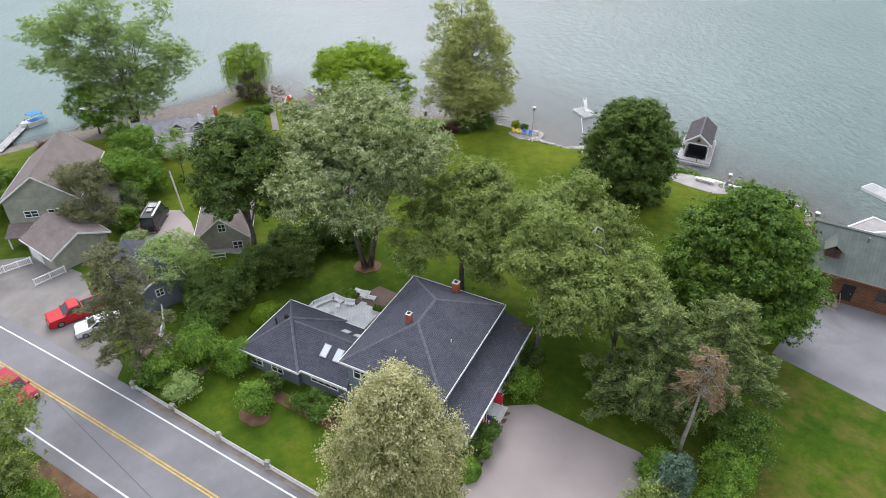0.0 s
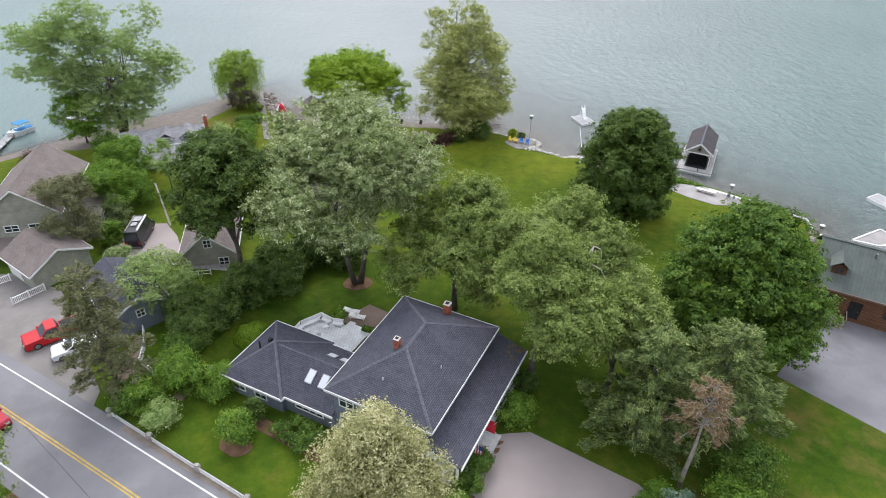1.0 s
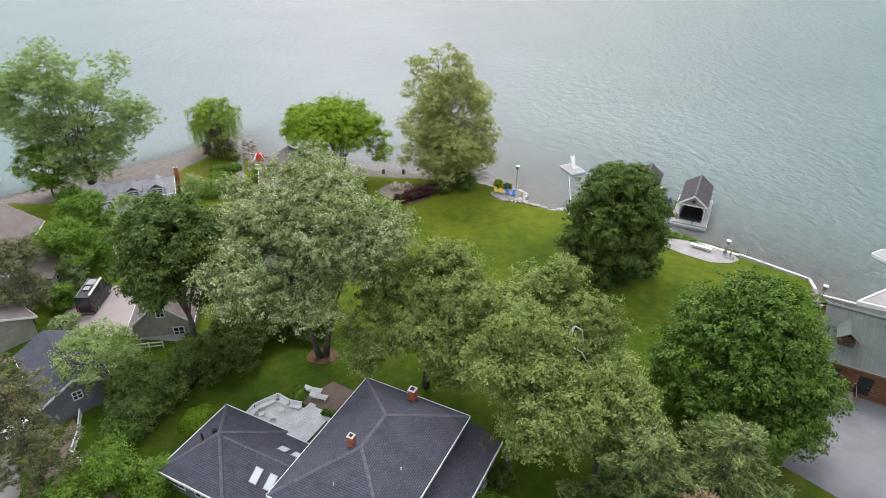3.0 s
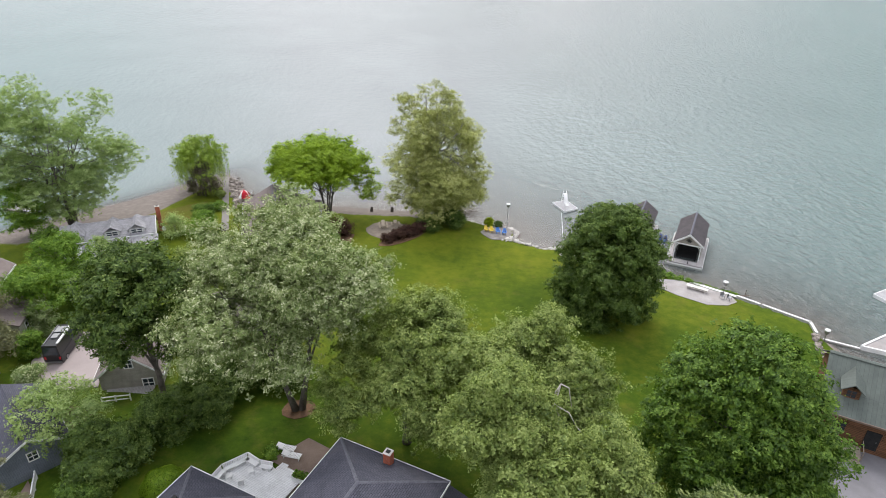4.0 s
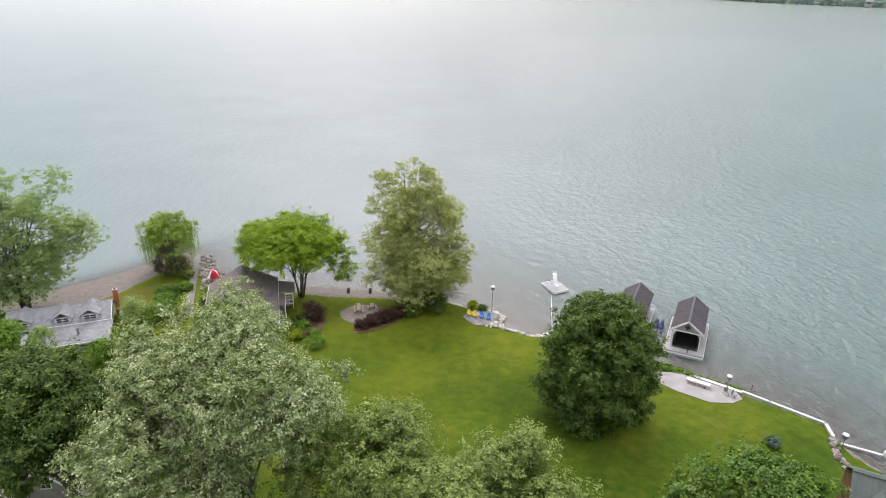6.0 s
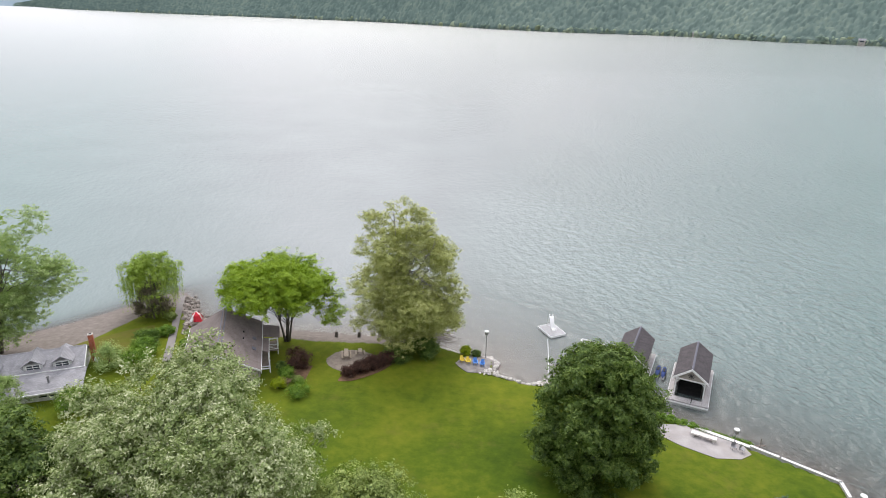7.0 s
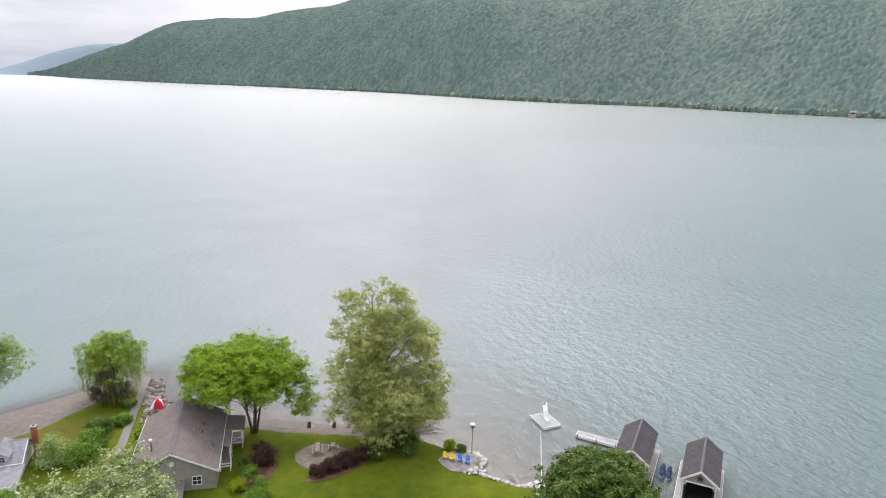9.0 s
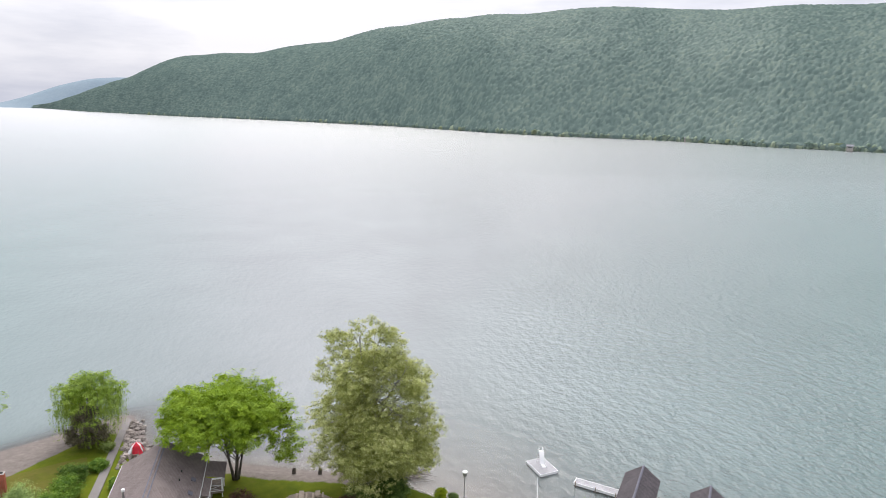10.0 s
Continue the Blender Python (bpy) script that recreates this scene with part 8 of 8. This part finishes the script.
def picnic_table(x, y, rz, L, material, label):
    t = thing("picnic_table", (x, y, gz(x, y) + 0.05), label, "table", "picnic tables", rz=rz)
    for k in range(5):
        part("top_board", Build().block(-0.3 + k * 0.12, -0.19 + k * 0.12, -L / 2, L / 2, 0.72, 0.76), material, t)
    for s in (-1, 1):
        part("bench", Build().block(s * 0.6 - 0.11, s * 0.6 + 0.11, -L / 2, L / 2, 0.42, 0.46), material, t)
        for q in (-1, 1):
            part("leg", Build().tube([(s * 0.5, q * (L / 2 - 0.3), 0), (s * 0.2, q * (L / 2 - 0.3), 0.72)], 0.045, 5), material, t)
        part("crossbar", Build().block(-0.68, 0.68, s * (L / 2 - 0.3) - 0.03, s * (L / 2 - 0.3) + 0.03, 0.36, 0.42), material, t)
    return t


picnic_table(-4.1, 107.8, 10, 2.2, TABLE_WOOD, "weathered pale wooden picnic table on the gravel pad")
picnic_table(-2.2, 108.6, 10, 1.1, TABLE_WOOD, "small pale wooden picnic table on the gravel pad")
bs = thing("bench", (41.6, 91.0, gz(41.6, 91.0) + 0.06), "long pale concrete bench on the walkway", "bench", rz=-31)
part("seat", Build().block(-1.45, 1.45, -0.34, 0.34, 0.36, 0.5), PALE_STONE, bs, bevel=0.03)
for sx in (-1.15, 0, 1.15):
    part("leg", Build().block(sx - 0.14, sx + 0.14, -0.3, 0.3, 0, 0.36), PALE_STONE, bs)
for k, (fx, fy) in enumerate(((44.4, 89.0), (45.2, 88.6))):
    g2 = thing("metal_chair", (fx, fy, gz(fx, fy) + 0.06), "grey metal chair on the walkway", "chair", "metal chairs", rz=40 * k)
    part("seat", Build().block(-0.25, 0.25, -0.25, 0.25, 0.42, 0.46), METAL, g2)
    part("backrest", Build().block(-0.25, 0.25, 0.22, 0.26, 0.46, 0.95), METAL, g2)
    for lx in (-0.22, 0.22):
        for ly in (-0.22, 0.22):
            part("leg", Build().tube([(lx, ly, 0), (lx, ly, 0.42)], 0.02, 5), METAL, g2)
pb = thing("bird_perch", (48.0, 90.0, -0.4), "grey pole with crossbars by the sea wall", "pole")
part("post", Build().tube([(0, 0, -0.3), (0, 0, 2.3)], 0.05, 6), WOOD, pb)
part("crossbar", Build().block(-0.6, 0.6, -0.04, 0.04, 1.3, 1.42).block(-0.5, 0.5, -0.04, 0.04, 0.8, 0.9), WOOD, pb)
bf = thing("beach_umbrella", (-29.9, 118.2, gz(-29.9, 118.2)), "drooping red and white striped beach umbrella", "umbrella", rz=-20)
part("pole", Build().tube([(0, 0, -0.2), (0.1, 0, 2.5)], 0.03, 6), METAL, bf)
for k in range(12):
    q0, q1 = math.tau * k / 12, math.tau * (k + 1) / 12
    top, mid, low = (0.1, 0.0, 2.45), [(0.1 + 0.6 * math.cos(q), 0.6 * math.sin(q), 2.0) for q in (q0, q1)], [(0.1 + (0.85 + 0.16 * (k % 3)) * math.cos(q), (0.85 + 0.16 * (k % 3)) * math.sin(q), 1.1 - 0.12 * (k % 2)) for q in (q0, q1)]
    part("panel", Build().slab([mid[0], mid[1], top], 0.015).slab([low[0], low[1], mid[1], mid[0]], 0.015), RED_CLOTH if k % 4 else WHITE_CLOTH, bf)
for k, (bx, by) in enumerate(((-6.9, 115.2), (-3.4, 115.6))):
    st2 = thing("driftwood_stump", (bx, by, gz(bx, by)), "dark driftwood stump on the shingle", "stump", "driftwood stumps")
    part("stump", Build().tube([(0, 0, -0.2), (0.05, 0, 0.5), (0.1, 0.05, 0.9)], [0.3, 0.25, 0.2], 8), BARK, st2)

L_PINK = leaf_mat("pale_pink_blossom", (0.2, 0.17, 0.12), (0.5, 0.33, 0.28), (0.75, 0.6, 0.54), 1.2)
shrub("flowering_bush", "pale pink flowering bush beside the blue-grey shed", -28.3, 59.0, 1.2, 2.4, L_PINK, 345, 2600, 0.11)
# utility pole on the neighbour's lawn
up = thing("utility_pole", (-35.8, 77.4, gz(-35.8, 77.4)), "pale leaning wooden utility pole", "pole")
part("pole", Build().tube([(0.1, -0.12, -0.4), (-1.4, 1.7, 5.5)], [0.15, 0.11], 8), BLEACHED, up)
part("insulator", Build().block(-1.5, -1.38, 1.6, 1.72, 5.3, 5.55), METAL, up, "grey insulator")

# shrubs by the shore and the cottages
shrub("yellow_shrub", "golden-yellow shrub on the patio corner", 13.3, 109.9, 0.95, 1.3, L_LIME, 301, 1700, 0.12, group="")
shrub("dark_shrub", "low dark green shrub beside the lamp", 14.8, 109.6, 0.8, 0.8, L_DARK, 302, 900, 0.12)
for k, (bx, by, br, bh) in enumerate([(-2.9, 102.2, 1.15, 1.4), (-1.7, 103.2, 1.35, 1.6), (-0.3, 104.4, 1.45, 1.7), (1.0, 105.6, 1.4, 1.8), (2.2, 106.8, 1.35, 1.8)]):
    shrub("barberry_bush", "dark purple-brown barberry bush in a curved row", bx, by, br, bh, L_PURPLE, 303 + 100 * k, 2200, 0.13, group="barberry bushes")
shrub("barberry_bush", "dark red barberry beside the cottage", -10.3, 104.6, 1.9, 2.7, L_PURPLE, 305, 2600, 0.14, group="barberry bushes")
shrub("dark_shrub", "dark green shrub below the poplar", 3.6, 107.4, 2.2, 2.6, L_DARK, 306, 3600, 0.16)
shrub("cottage_shrub", "green shrub in the cottage bed", -11.2, 101.6, 1.2, 1.2, L_SHRUB, 307, 1600, 0.13)
shrub("cottage_shrub", "orange-leaved shrub in the cottage bed", -11.0, 99.2, 0.8, 0.9, L_BROWN, 310, 1100, 0.12)
shrub("cottage_shrub", "low green shrub in the cottage bed", -9.6, 100.4, 0.9, 0.8, L_OLIVE, 311, 1000, 0.12)
shrub("cottage_shrub", "dark green shrub at the cottage wall", -12.4, 103.4, 0.9, 1.3, L_DARK, 312, 1000, 0.12)
shrub("cottage_shrub", "green shrub below the balcony", -11.6, 98.5, 1.1, 1.2, L_LIME, 308, 1400, 0.13)
shrub("cottage_shrub", "low rounded green shrub on the cottage lawn", -8.6, 96.8, 1.7, 1.6, L_SHRUB, 309, 1300, 0.13)
for k, (sx, sy, sr, sh2, lm) in enumerate([(-33.2, 107.0, 2.0, 2.4, L_SHRUB), (-34.6, 111.0, 1.8, 1.9, L_MAPLE), (-32.6, 103.2, 2.2, 2.6, L_SHRUB), (-36.2, 103.0, 2.6, 3.4, L_COTTON), (-33.0, 114.0, 1.2, 1.3, L_SHRUB), (-28.2, 109.6, 1.0, 1.2, L_SHRUB), (-28.6, 113.4, 1.1, 1.3, L_OLIVE), (-34.4, 119.0, 1.0, 1.2, L_OLIVE)]):
    shrub("ramp_bush", "green bush along the boat ramp", sx, sy, sr, sh2, lm, 320 + k, 2400, 0.15, group="ramp bushes")
shrub("blue_shrub", "bluish-green shrub on the shore lawn", 45.7, 79.3, 0.9, 0.9, L_BLUE, 340, 1200, 0.14)
shrub("red_bush", "dark red maple bush beside the house", -62.0, 92.0, 2.4, 3.2, L_PURPLE, 341, 3000, 0.17)
for k, (sx, sy, sr, sh2, lm, lb) in enumerate([(-37.6, 66.6, 1.6, 2.4, L_BLOSSOM, "white-flowering shrub beside the garage"), (-42.8, 77.6, 1.9, 4.6, L_BLOSSOM, "tall white-flowering shrub beside the van"), (-42.6, 84.0, 3.0, 4.6, L_SHRUB, "green garden shrub between the houses"),
                                           (-45.0, 87.5, 2.8, 3.8, L_MAPLE, "dark green garden shrub between the houses"), (-57.0, 62.5, 2.6, 3.0, L_MAPLE, "dark green bush at the lawn edge"), (-41.6, 73.0, 1.6, 3.2, L_SHRUB, "green shrub beside the van"), (-33.2, 79.4, 1.5, 1.8, L_SHRUB, "shrub at the foot of the pole"),
                                           (-50.5, 94.5, 2.4, 3.4, L_SHRUB, "green bush behind the white cottage"), (-54.0, 99.0, 2.6, 3.6, L_MAPLE, "dark bush beside the white cottage"), (-36.0, 93.5, 2.0, 2.6, L_SHRUB, "green bush beside the white cottage"), (-30.0, 92.0, 2.6, 3.4, L_OLIVE, "light green bush beside the white cottage")]):
    shrub("garden_shrub", lb, sx, sy, sr, sh2, lm, 350 + k, 3000, 0.17)
for k in range(6):
    s = 14 + 5 * k
    x, y = road_pt(s, -7.4 - 0.5 * (k % 2))
    shrub("roadside_bush", "mixed green bush on the far roadside", x, y, 1.9, 1.7, (L_SHRUB, L_OLIVE)[k % 2], 380 + k, 2200, 0.15, group="roadside bushes")

# pale dead branch in the olive trees
db = thing("dead_branch", (15.0, 51.4, gz(15.0, 51.4)), "pale bare dead branch rising through the olive trees", "branch")
zt = 17.5 - gz(15.0, 51.4)
snag = Build().tube([(0.5, 0.6, -0.2), (0.3, 0.5, zt * 0.6), (0.1, 0.4, zt - 1.0), (0.3, 0.5, zt)], [0.16, 0.12, 0.09, 0.05], 6)
snag.tube([(0.3, 0.5, zt), (0.9, 0.3, zt - 0.2), (1.2, -0.1, zt - 1.7)], [0.06, 0.05, 0.02], 5).tube([(0.3, 0.5, zt), (-0.1, 0.2, zt - 0.5), (-0.2, 0.1, zt - 1.4)], [0.05, 0.04, 0.02], 5)
for ex, ey, dz, th in ((-0.7, -1.0, 2.9, 0.05), (0.2, -1.2, 3.2, 0.055), (1.4, -1.4, 2.4, 0.07)):
    snag.tube([(-0.3, -0.5, zt - 1.1), (ex * 0.6, ey * 0.7, zt - 0.45 * dz - 0.4), (ex, ey, zt - dz)], [th, th * 0.8, 0.03], 5)
snag.tube([(1.4, -1.4, zt - 2.4), (2.6, -2.0, zt - 3.6)], [0.05, 0.02], 5).tube([(0.1, 0.4, zt - 1.0), (-0.3, -0.5, zt - 1.1)], [0.07, 0.06], 5)
part("branch", snag, BLEACHED, db, smooth=True)

# bare fallen branches in the shallows below the poplar
rb_ = random.Random(77)
fb = thing("fallen_branches", (8.6, 116.2, 0.0), "bare grey branches fallen into the shallow water", "branches")
for k in range(34):
    a = rb_.uniform(-0.9, 0.7)
    ln = rb_.uniform(1.6, 4.2)
    x0, y0 = rb_.uniform(-2.6, 1.4), rb_.uniform(-0.8, 1.0)
    tip = (x0 + ln * math.cos(a), y0 + ln * math.sin(a) * 0.8, rb_.uniform(0.1, 0.9))
    part("branch", Build().tube([(x0, y0, 0.05), ((x0 + tip[0]) / 2, (y0 + tip[1]) / 2 + 0.15, tip[2] * 0.7 + 0.1), tip], [0.05, 0.032, 0.012], 5), DEAD_WOOD, fb)
